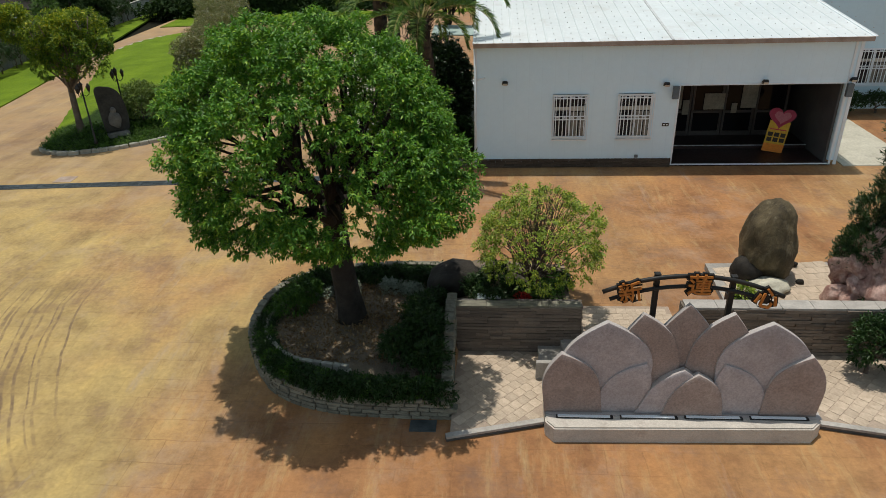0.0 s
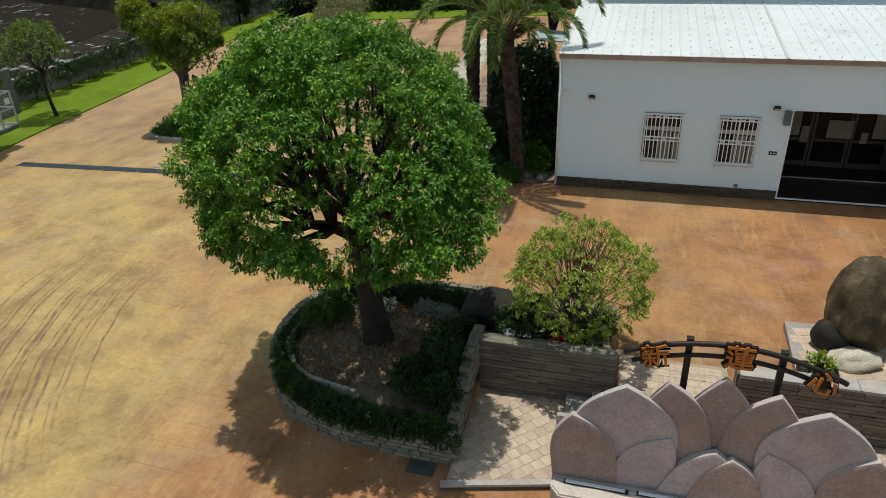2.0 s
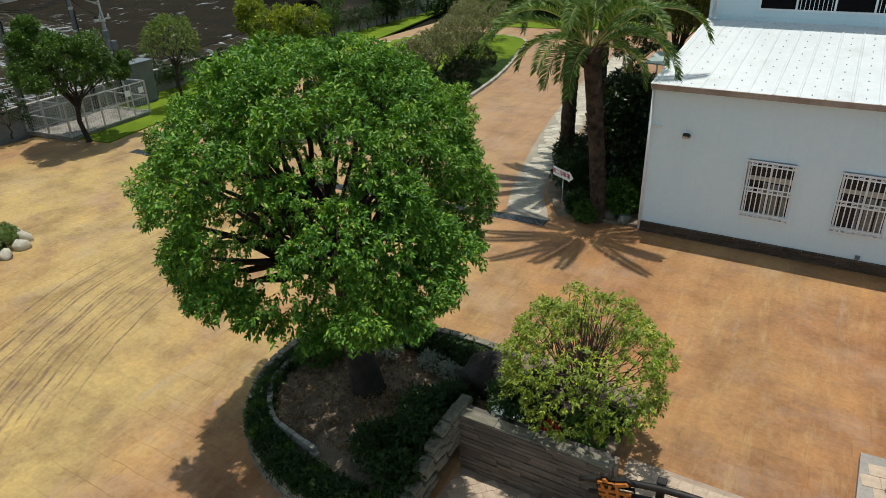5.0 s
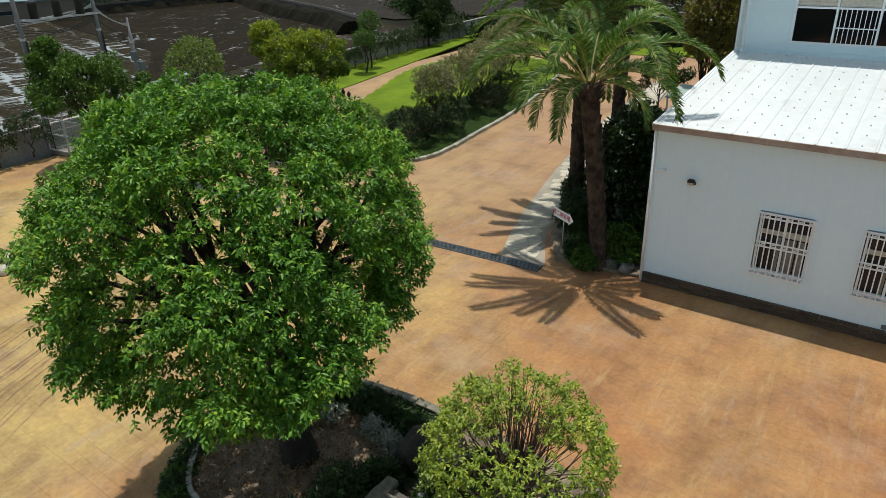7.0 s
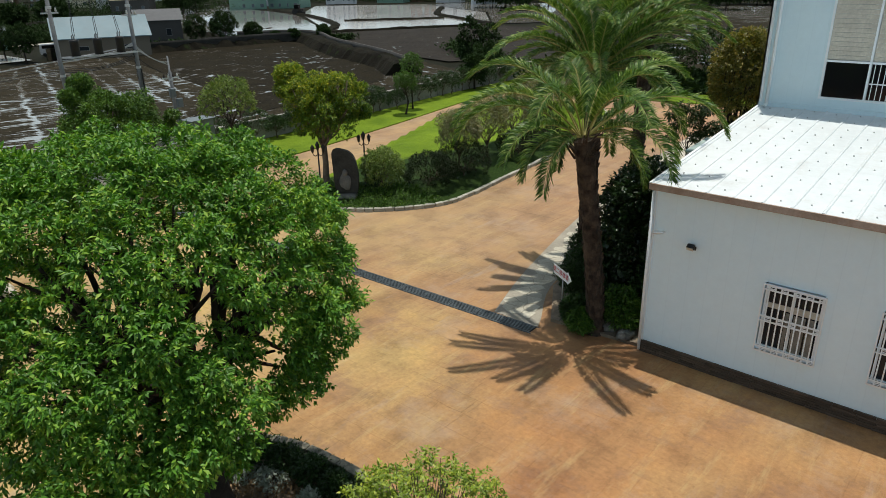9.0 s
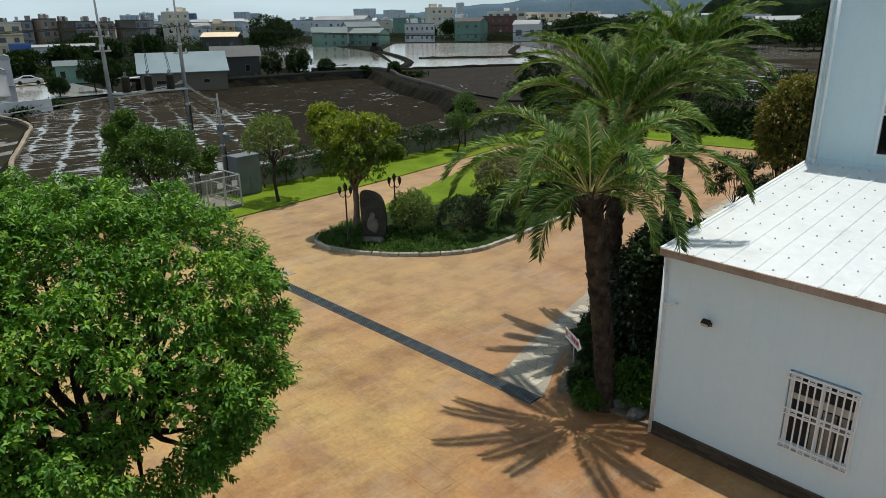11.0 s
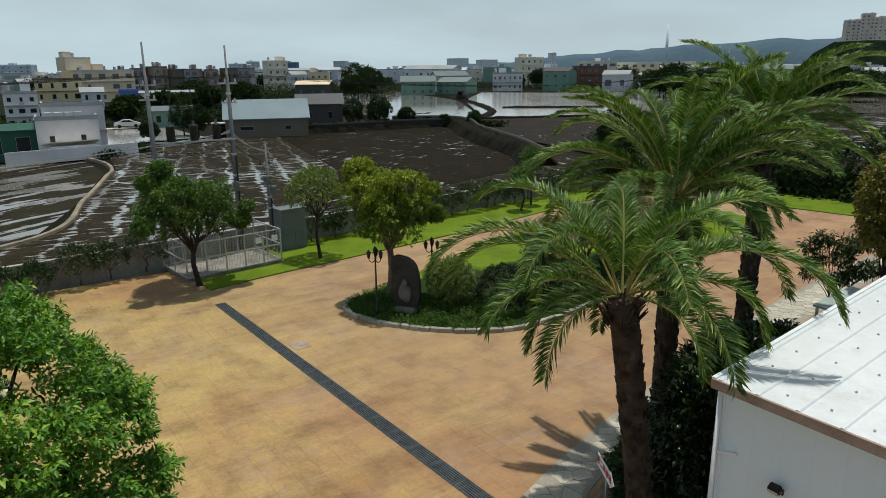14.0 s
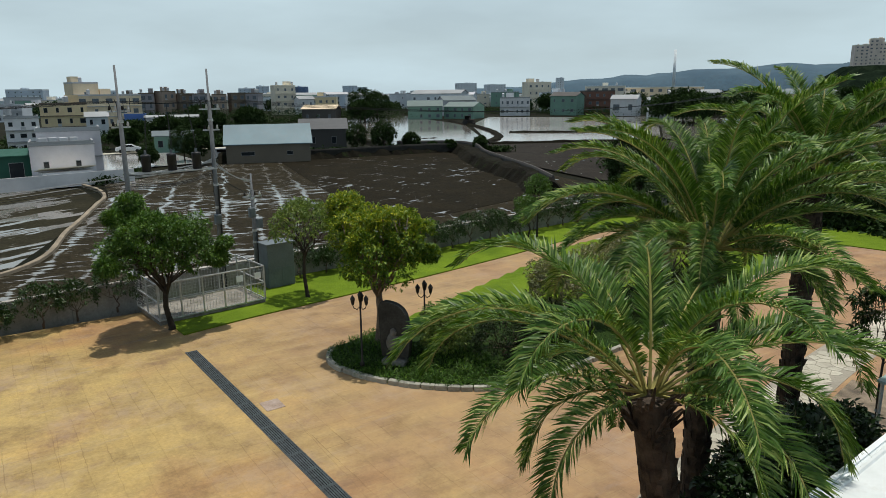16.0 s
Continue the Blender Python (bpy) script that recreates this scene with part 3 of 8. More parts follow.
def tube(path, radii, sides=8, caps=True):
    """Vertices and faces of a tube along path."""
    vs, fs = [], []
    path = [Vector(p) for p in path]
    side = None
    for i, p in enumerate(path):
        d = (path[min(i + 1, len(path) - 1)] - path[max(i - 1, 0)]).normalized()
        if side is None or abs(side.dot(d)) > 0.95:
            side = d.orthogonal().normalized()
        side = (side - d * side.dot(d)).normalized()
        up = d.cross(side)
        for k in range(sides):
            a = 2 * math.pi * k / sides
            vs.append(p + radii[i] * (math.cos(a) * side + math.sin(a) * up))
    for i in range(len(path) - 1):
        for k in range(sides):
            a, b2 = i * sides + k, i * sides + (k + 1) % sides
            fs.append((a, b2, b2 + sides, a + sides))
    if caps:
        fs.append(tuple(range(sides))[::-1])
        fs.append(tuple(range(len(vs) - sides, len(vs))))
    return vs, fs


class Pile:
    """Collects many small pieces into one mesh."""

    def __init__(self):
        self.v, self.f = [], []

    def add(self, vs, fs):
        o = len(self.v)
        self.v += [tuple(v) for v in vs]
        self.f += [tuple(i + o for i in f) for f in fs]

    def tube(self, path, radii, sides=6, caps=True):
        self.add(*tube(path, radii, sides, caps))

    def box(self, lo, hi, m=None):
        vs = [Vector((x, y, z)) for z in (lo[2], hi[2]) for y in (lo[1], hi[1]) for x in (lo[0], hi[0])]
        if m:
            vs = [m @ v for v in vs]
        self.add(vs, ((0, 2, 3, 1), (4, 5, 7, 6), (0, 1, 5, 4), (2, 6, 7, 3), (0, 4, 6, 2), (1, 3, 7, 5)))

    def out(self, name, material, parent=None, label="", smooth=False):
        return link(name, self.v, self.f, material, parent, label, smooth)


def prism(outline, z0, z1):
    """An upright slab of a flat outline."""
    n = len(outline)
    vs = [(x, y, z0) for x, y in outline] + [(x, y, z1) for x, y in outline]
    fs = [tuple(range(n))[::-1], tuple(range(n, 2 * n))] + [(i, (i + 1) % n, (i + 1) % n + n, i + n) for i in range(n)]
    return vs, fs


def smooth01(t):
    t = min(max(t, 0.0), 1.0)
    return t * t * (3 - 2 * t)


def spline(points, steps=8, closed=False):
    """A smooth line through points."""
    pts = [Vector((*p, 0)) if len(p) == 2 else Vector(p) for p in points]
    n, res = len(pts), []
    for i in range(n if closed else n - 1):
        a, b2, c, d = (pts[(i + k) % n] if closed else pts[min(max(i + k, 0), n - 1)] for k in (-1, 0, 1, 2))
        for s in range(steps):
            t = s / steps
            res.append(0.5 * (2 * b2 + (c - a) * t + (2 * a - 5 * b2 + 4 * c - d) * t * t + (3 * b2 - a - 3 * c + d) * t ** 3))
    if not closed:
        res.append(pts[-1])
    return res


def leaf_mesh(name, tips, ways, per, length, width, material, parent, rng, droop=0.35, spread=0.9, label="", tight=0.35):
    """Leaves in tufts: at each tip a few leaves fan out round the twig's way and hang a little. Each leaf is folded along its rib."""
    tips, ways = np.asarray(tips, float), np.asarray(ways, float)
    n = len(tips) * per
    base = np.repeat(tips, per, 0) + rng.normal(0, length * tight, (n, 3))
    d = np.repeat(ways, per, 0) + rng.normal(0, spread, (n, 3))
    d[:, 2] -= droop
    d /= np.linalg.norm(d, axis=1, keepdims=True) + 1e-9
    s = np.cross(d, rng.normal(0, 0.35, (n, 3)) + (0, 0, 1))
    s /= np.linalg.norm(s, axis=1, keepdims=True) + 1e-9
    up = np.cross(s, d)
    ln = length * rng.uniform(0.7, 1.25, (n, 1))
    w = width * rng.uniform(0.75, 1.2, (n, 1))
    mid = base + d * ln * 0.45
    v = np.stack([base, mid + s * w / 2 + up * w * 0.18, base + d * ln - up * ln * 0.12, mid - s * w / 2 + up * w * 0.18], 1).reshape(-1, 3)
    k = np.arange(n) * 4
    tri = np.stack([k, k + 1, k + 2, k, k + 2, k + 3], 1).reshape(-1)
    me = bpy.data.meshes.new(name)
    me.vertices.add(len(v))
    me.vertices.foreach_set("co", v.ravel())
    me.loops.add(len(tri))
    me.loops.foreach_set("vertex_index", tri)
    me.polygons.add(len(tri) // 3)
    me.polygons.foreach_set("loop_start", np.arange(0, len(tri), 3))
    me.materials.append(material)
    me.update(calc_edges=True)
    ob = new(name, me)
    ob.parent = parent
    if label:
        ob["label"] = label
    return ob


def spray_mesh(name, tips, ways, per, length, width, material, parent, rng, twig=0.26, droop=0.45, label=""):
    """Leaves set alternately along short twigs that end at the tips; each leaf is folded along its rib and hangs."""
    tips, ways = np.asarray(tips, float), np.asarray(ways, float)
    ways = ways / (np.linalg.norm(ways, axis=1, keepdims=True) + 1e-9)
    count = len(tips)
    side = np.cross(ways, rng.normal(0, 1, (count, 3)))
    side /= np.linalg.norm(side, axis=1, keepdims=True) + 1e-9
    other = np.cross(ways, side)
    n = count * per
    k = np.tile(np.arange(per), count)
    w = np.repeat(ways, per, 0)
    turn = (k * 2.4 + np.repeat(rng.uniform(0, 6.28, count), per))[:, None]
    ring = np.cos(turn) * np.repeat(side, per, 0) + np.sin(turn) * np.repeat(other, per, 0)
    back = ((per - 1 - k) / max(per - 1, 1) * twig * rng.uniform(0.7, 1.2, n))[:, None]
    base = np.repeat(tips, per, 0) - w * back
    d = w * 0.75 + ring * 0.85 + rng.normal(0, 0.22, (n, 3))
    d[:, 2] -= droop
    d /= np.linalg.norm(d, axis=1, keepdims=True) + 1e-9
    s = np.cross(d, rng.normal(0, 0.3, (n, 3)) + (0, 0, 1))
    s /= np.linalg.norm(s, axis=1, keepdims=True) + 1e-9
    up = np.cross(s, d)
    ln = length * rng.uniform(0.65, 1.25, (n, 1))
    wd = width * rng.uniform(0.75, 1.2, (n, 1))
    mid = base + d * ln * 0.48
    v = np.stack([base, mid + s * wd / 2 + up * wd * 0.15, base + d * ln - up * ln * 0.16, mid - s * wd / 2 + up * wd * 0.15], 1).reshape(-1, 3)
    q = np.arange(n) * 4
    tri = np.stack([q, q + 1, q + 2, q, q + 2, q + 3], 1).reshape(-1)
    me = bpy.data.meshes.new(name)
    me.vertices.add(len(v))
    me.vertices.foreach_set("co", v.ravel())
    me.loops.add(len(tri))
    me.loops.foreach_set("vertex_index", tri)
    me.polygons.add(len(tri) // 3)
    me.polygons.foreach_set("loop_start", np.arange(0, len(tri), 3))
    me.materials.append(material)
    me.update(calc_edges=True)
    ob = new(name, me)
    ob.parent = parent
    if label:
        ob["label"] = label
    return ob


def crown_sprays(centre, radii, outer, inner, clump_r, each, rng, low=-0.7, lobes=()):
    """Many small clumps: most near the skin of an uneven crown, some inside; spray tips fill the outer half of each clump."""
    centre, radii = np.array(centre, float), np.array(radii, float)
    k = np.arange(outer) + 0.5
    z = 1 - (1 - low) * k / outer
    a = k * 2.39996 + rng.uniform(0, 6.28)
    rr = np.sqrt(np.clip(1 - z * z, 0, 1))
    out = np.stack([np.cos(a) * rr, np.sin(a) * rr, z], 1) + rng.normal(0, 0.07, (outer, 3))
    deep = rng.normal(0, 1, (inner, 3))
    deep[:, 2] = np.where(deep[:, 2] < low, -deep[:, 2], deep[:, 2])
    out = np.concatenate([out, deep])
    out /= np.linalg.norm(out, axis=1, keepdims=True)
    reach = np.concatenate([rng.uniform(0.8, 1.0, outer), rng.uniform(0.45, 0.78, inner)])
    size = clump_r * rng.uniform(0.7, 1.3, outer + inner)
    seat = centre + out * (radii - size[:, None] * 0.7) * reach[:, None]
    share = np.concatenate([np.full(outer, each), np.full(inner, each * 0.5)]) * (size / clump_r) ** 2
    for c, r in lobes:
        o = np.array(c) - centre
        seat = np.concatenate([seat, [c]])
        out = np.concatenate([out, [o / np.linalg.norm(o)]])
        size, share = np.append(size, r), np.append(share, each * (r / clump_r) ** 2)
    pts, ways = [], []
    for c, o, r, q in zip(seat, out, size, share):
        q = max(int(q), 3)
        d = rng.normal(0, 1, (q * 3, 3))
        d /= np.linalg.norm(d, axis=1, keepdims=True)
        d = d[(d @ o * 0.8 + 0.5 * d[:, 2]) > -0.1][:q]
        pts.append(c + d * r * np.sqrt(rng.uniform(0.3, 1.1, (len(d), 1))) * (1, 1, 0.75))
        ways.append(d * 0.6 + o * 0.7 + rng.normal(0, 0.25, (len(d), 3)) + (0, 0, -0.1))
    return np.concatenate(pts), np.concatenate(ways), seat


def crown_points(centre, radii, clumps, clump_r, tips, rng, inner=0.72, squash=0.85, low=-0.75):
    """Uneven crown: clump centres spread over an ellipsoid, then tips over the outer side of each clump."""
    centre, radii = np.array(centre, float), np.array(radii, float)
    k = np.arange(clumps) + 0.5
    z = 1 - (1 - low) * k / clumps
    a = k * 2.39996 + rng.uniform(0, 6.28)
    rr = np.sqrt(np.clip(1 - z * z, 0, 1))
    out = np.stack([np.cos(a) * rr, np.sin(a) * rr, z], 1) + rng.normal(0, 0.08, (clumps, 3))
    out /= np.linalg.norm(out, axis=1, keepdims=True)
    size = clump_r * rng.uniform(0.7, 1.25, clumps)
    seat = centre + out * (radii - size[:, None] * 0.9) * rng.uniform(inner + 0.1, 1.0, (clumps, 1))
    pts, ways = [], []
    share = np.maximum((tips * size ** 2 / (size ** 2).sum()).astype(int), 3)
    for c, o, r, q in zip(seat, out, size, share):
        d = rng.normal(0, 1, (q * 3, 3))
        d /= np.linalg.norm(d, axis=1, keepdims=True)
        d = d[(d @ o * 0.7 + 0.6 * d[:, 2]) > -0.12][:q]
        f = r * rng.uniform(0.7, 1.06, (len(d), 1))
        pts.append(c + d * f * (1, 1, squash))
        ways.append(d * 0.6 + o * 0.5)
    return np.concatenate(pts), np.concatenate(ways), seat


def limbs(parent, base, fork, seats, r0, material, rng, name="trunk", sub=2, lean=0.0, thin=0.02):
    """Trunk from base to fork, then branches that part on their way to the clumps."""
    p = Pile()
    base, fork = Vector(base), Vector(fork)
    knee = base.lerp(fork, 0.5) + Vector((rng.normal(0, 0.1) + lean, rng.normal(0, 0.1), 0))
    p.tube([base + Vector((0, 0, -0.15)), base + Vector((0, 0, 0.08)), base.lerp(knee, 0.5), knee, fork], [r0 * 1.6, r0 * 1.2, r0, r0 * 0.92, r0 * 0.85], 10)
    seats = [Vector(s) for s in seats]
    order = sorted(seats, key=lambda s: math.atan2(s.y - fork.y, s.x - fork.x))
    groups = max(3, len(seats) // max(sub, 1))
    for g in range(groups):
        mine = order[g * len(order) // groups:(g + 1) * len(order) // groups]
        if not mine:
            continue
        mean = sum(mine, Vector()) / len(mine)
        start = base.lerp(fork, rng.uniform(0.78, 1.0))
        split = start.lerp(mean, 0.5) + Vector((0, 0, -0.08 * (mean - start).length))
        rb = r0 * 0.5 * rng.uniform(0.7, 1.1)
        p.tube([start, start.lerp(split, 0.5) + Vector((rng.normal(0, 0.06), rng.normal(0, 0.06), 0.05)), split], [rb, rb * 0.8, rb * 0.62], 7)
        for s in mine:
            bend = split.lerp(s, 0.5) + Vector((rng.normal(0, 0.12), rng.normal(0, 0.12), rng.normal(0.05, 0.08)))
            p.tube([split, bend, s], [rb * 0.55, rb * 0.36, max(thin, rb * 0.15)], 5)
    return p.out(name, material, parent, smooth=True)


def stone_mesh(name, seed, subdiv=2, rough=0.25, material=None, squash=(1, 1, 1)):
    bm = bmesh.new()
    bmesh.ops.create_icosphere(bm, subdivisions=subdiv, radius=1.0)
    for v in bm.verts:
        k = 1 + rough * noise.noise(v.co * 1.2 + Vector((seed, seed * 2.1, 0))) + rough * 0.5 * noise.noise(v.co * 3.1 + Vector((0, seed, 5)))
        v.co = Vector((v.co.x * k * squash[0], v.co.y * k * squash[1], v.co.z * k * squash[2]))
    return bm


def block_mesh(name, material, r=0.12):
    """A unit block with worn edges, shared by the pieces of a wall or pavement."""
    bm = boxes(((-0.5, -0.5, -0.5), (0.5, 0.5, 0.5)))
    bmesh.ops.bevel(bm, geom=bm.edges[:], offset=r * 0.5, segments=1, affect="EDGES")
    me = bpy.data.meshes.new(name)
    bm.to_mesh(me)
    bm.free()
    me.materials.append(material)
    return me


def piece(name, me, parent, at, size, turn=0.0, tilt=(0, 0)):
    ob = new(name, me)
    ob.parent = parent
    ob.matrix_basis = pose(*at, tilt[0], tilt[1], turn) @ Matrix.Diagonal((*size, 1))
    return ob


def sheet(name, outline, z, material, kind="structure", label="", category="", thick=0.05):
    ob = link(name, *prism(outline, z - thick, z), material)
    return tagged(ob, label, category, "", kind)


def words(name, text, size, material, parent, m, depth=0.01, bold=0.0):
    """Raised lettering in the built-in font."""
    cu = bpy.data.curves.new(name, "FONT")
    cu.body, cu.size, cu.extrude, cu.align_x, cu.align_y = text, size, depth, "CENTER", "CENTER"
    cu.offset = bold
    tmp = bpy.data.objects.new(name + "_tmp", cu)
    scene.collection.objects.link(tmp)
    dg = bpy.context.evaluated_depsgraph_get()
    me = bpy.data.meshes.new_from_object(tmp.evaluated_get(dg))
    bpy.data.objects.remove(tmp)
    bpy.data.curves.remove(cu)
    me.materials.clear()
    me.materials.append(material)
    ob = new(name, me)
    ob.parent = parent
    ob.matrix_basis = m
    return ob
# ---- ground, court, walls ----
def sink(x):
    """The grounds fall gently to the west."""
    return -0.018 * max(0.0, -2.0 - x)


def court_z(x, y):
    """The court falls to the front and to the west and is banked up behind the terrace wall."""
    drop = sink(x) - 0.38 * smooth01((14.5 - y) / 4.0) * (0.4 + 0.6 * smooth01((x + 10) / 7))
    if x < 0.65:
        return drop
    if y < 13.05:
        return -0.38
    return 0.27 * smooth01((19.5 - y) / 4.5) * smooth01((x - 0.6) / 2)


ring = [(4600 * math.cos(2 * math.pi * k / 48), 4600 * math.sin(2 * math.pi * k / 48)) for k in range(48)]
ground = link("ground", [(x, y, -0.75) for x, y in ring], [tuple(range(48))], M["soil"])
tagged(ground, "dark earth of open farmland running to the horizon", "ground", kind="structure")

xs = sorted({*np.arange(-29.0, 27.01, 0.5).round(2), 0.6, 0.7})
ys = sorted({*np.arange(-16.0, 70.01, 0.5).round(2), 13.02, 13.1})
verts = [(x, y, court_z(x, y)) for y in ys for x in xs]
nx = len(xs)
faces = [(j * nx + i, j * nx + i + 1, (j + 1) * nx + i + 1, (j + 1) * nx + i) for j in range(len(ys) - 1) for i in range(nx - 1)]
edge = [i for i in range(nx)] + [j * nx + nx - 1 for j in range(1, len(ys))] + [(len(ys) - 1) * nx + i for i in range(nx - 2, -1, -1)] + [j * nx for j in range(len(ys) - 2, 0, -1)]
o = len(verts)
verts += [(verts[i][0], verts[i][1], -0.8) for i in edge]
faces += [(edge[k], o + k, o + (k + 1) % len(edge), edge[(k + 1) % len(edge)]) for k in range(len(edge))]
court = link("pavement", verts, faces, M["court"], smooth=False)
tagged(court, "ochre and orange stamped concrete court with faint joints and tyre marks", "pavement", kind="structure")

# lawn along the boundary wall
lawn_edge = spline([(-23.3, 23.2), (-23.85, 26.3), (-24.35, 30.6), (-24.95, 35.8), (-26.0, 42.5), (-27.4, 50), (-29.3, 60), (-31, 69)], 5)
lawn_back = spline([(-31.9, 69), (-31.6, 55), (-30.6, 45), (-29.7, 35), (-29.2, 29), (-28.8, 24), (-28.6, 22.8)], 4)
sheet("lawn", [(p.x, p.y) for p in lawn_edge + lawn_back], 0.06, M["grass"], "structure", "bright green mown lawn strip beside the wall", "lawn", thick=0.12)
sheet("far_lawn", [(-27, 59.5), (-18, 60.3), (-10, 61.6), (0, 63.5), (6, 65), (6, 69), (-27.5, 69)], 0.06, M["grass"], "structure", "bright green lawn at the end of the drive", "lawn", thick=0.12)

# island between the two drives: a mound of turf inside a stone kerb
island_line = spline([(-18.5, 28.6), (-18.05, 27.3), (-16.9, 26.72), (-15.4, 27.0), (-14.1, 27.72), (-13.1, 28.5), (-12.15, 29.65), (-11.5, 31.0), (-11.5, 32.8), (-11.75, 35.0), (-12.2, 39.0), (-12.9, 43.0), (-14.5, 49.0), (-17, 55), (-24, 55), (-25.6, 48.6), (-22.6, 40.0), (-19.9, 32.5)], 6, True)


def island_z(x, y):
    d = min((Vector((x, y)) - Vector((p.x, p.y))).length for p in island_line)
    return 0.12 + 0.33 * smooth01(d / 1.8)


bm = bmesh.new()
loop = [bm.verts.new((p.x, p.y, 0.13)) for p in island_line]
bm.faces.new(loop)
bmesh.ops.triangulate(bm, faces=bm.faces[:])
for _ in range(5):
    long_edges = [e for e in bm.edges if e.calc_length() > 0.9]
    if not long_edges:
        break
    bmesh.ops.subdivide_edges(bm, edges=long_edges, cuts=1)
    bmesh.ops.triangulate(bm, faces=bm.faces[:])
for v in bm.verts:
    v.co.z = island_z(v.co.x, v.co.y) + 0.02 * noise.noise(v.co * 2)
mound = part("planted_island", bm, M["turf"], None, smooth=True)
tagged(mound, "grassy planted mound edged with kerb stones between two drives", "island", kind="structure")

# boundary wall
wall_line = [(-27.6, 2), (-28.0, 17), (-28.6, 22.5), (-29.3, 29.5), (-29.8, 36), (-30.8, 45), (-31.9, 56), (-32.6, 70)]
bw = thing("wall_boundary", (0, 0, 0), "weathered grey rendered boundary wall with flat coping", "wall", kind="structure")
for a, c in zip(wall_line[:-1], wall_line[1:]):
    a, c = Vector((*a, 0)), Vector((*c, 0))
    ln, ang = (c - a).length, math.degrees(math.atan2(c.y - a.y, c.x - a.x))
    n = max(1, round(ln / 3.0))
    for k in range(n):
        m = pose(*(a.lerp(c, k / n)), 0, 0, ang)
        bm = boxes()
        add_box(bm, (0.012, -0.08, -0.8), (ln / n - 0.012, 0.08, 1.25), m)
        add_box(bm, (0, -0.12, -0.8), (0.2, 0.12, 1.32), m)
        part("panel", bm, M["boundary"], bw)
    bm = boxes()
    add_box(bm, (0, -0.14, 1.325), (ln, 0.14, 1.4), pose(*a, 0, 0, ang))
    part("coping", bm, M["capstone"], bw)

# drain with a grating across the court
drain = thing("drain_grating", (0, 0, 0), "long dark iron drain grating set flush across the court", "drain", kind="structure")
drain.matrix_world = pose(-2.0, 23.5, 0, 0, -1.031, 1.0)
part("channel", boxes(((-20.1, -0.2, -0.2), (0, 0.2, 0.006))), M["darkpit"], drain)
gp = Pile()
gp.box((-20.1, -0.225, 0.0), (0.05, -0.2, 0.02))
gp.box((-20.1, 0.2, 0.0), (0.05, 0.225, 0.02))
gp.out("frame", M["iron"], drain)
for k in range(20):
    g = Pile()
    x0 = -20.08 + k * 1.003
    for s in range(6):
        g.box((x0, -0.185 + s * 0.066, 0.008), (x0 + 0.98, -0.151 + s * 0.066, 0.022))
    g.box((x0, -0.2, 0.007), (x0 + 0.035, 0.19, 0.02))
    g.box((x0 + 0.945, -0.2, 0.007), (x0 + 0.98, 0.19, 0.02))
    g.out("grate", M["iron"], drain)
tagged(link("manhole_cover", *prism([(-15.4, 23.5), (-14.7, 23.5), (-14.7, 24.1), (-15.4, 24.1)], -0.01, 0.012), M["rust"]), "square concrete manhole cover in the court", "manhole", kind="structure")
tagged(link("drain_cover", *prism([(-0.25, 10.28), (0.3, 10.28), (0.3, 10.62), (-0.25, 10.62)], -0.4, -0.362), M["iron"]), "small dark iron drain cover beside the kerb", "drain cover")

# pale concrete strip beside the planting bed
strip = spline([(-3.55, 23.75), (-4.4, 26.3), (-5.2, 29.4), (-6.1, 33.4), (-7.3, 40), (-8.0, 46), (-8.5, 52)], 4)
inner = spline([(-6.9, 52), (-6.3, 46), (-5.6, 40), (-4.4, 33.4), (-3.7, 29.4), (-3.2, 26.3), (-2.2, 24.2), (-2.0, 23.7)], 4)
APRON = [(p.x, p.y) for p in strip + inner]
sheet("apron", APRON, 0.012, M["apronjoint"], "structure", "strip of pale irregular paving stones along the planting bed", "pavement", thick=0.1)
sheet("planting_bed", [(-1.9, 24.25), (-3.1, 26.3), (-3.6, 29.4), (-4.3, 33.4), (-5.4, 40), (0.7, 40), (0.7, 24.5)], 0.09, M["bedsoil"], "structure", "dark soil bed under the palms beside the hall", "bed", thick=0.14)
sheet("side_path", [(14.3, 24.3), (17, 24.3), (17, 30.5), (14.3, 30.5)], 0.03, M["apron"], "structure", "pale concrete path beside the hall", "pavement", thick=0.1)

# ---- the hall ----
def siding_rib(mat, period):
    n, l = mat.node_tree.nodes, mat.node_tree.links
    b = n["Principled BSDF"]
    at = n.new("ShaderNodeTexCoord").outputs["Object"]
    sep = n.new("ShaderNodeSeparateXYZ")
    l.new(at, sep.inputs[0])
    t = math_node(n, l, "MULTIPLY", math_node(n, l, "ADD", sep.outputs["X"], sep.outputs["Y"]), 2 * math.pi / period)
    groove = math_node(n, l, "POWER", math_node(n, l, "ABSOLUTE", math_node(n, l, "SINE", t)), 0.25)
    col = b.inputs["Base Color"].links[0].from_socket
    l.new(mix_node(n, l, "MULTIPLY", range_node(n, l, groove, 0.4, 0.6, 0.09, 0.0), col, (0.62, 0.66, 0.7)), b.inputs["Base Color"])
    bump_node(n, l, b, groove, 0.3, 0.008)


siding_rib(M["siding"], 0.92)
siding_rib(M["tower"], 0.8)

FY, EAVE = 24.40, 4.62


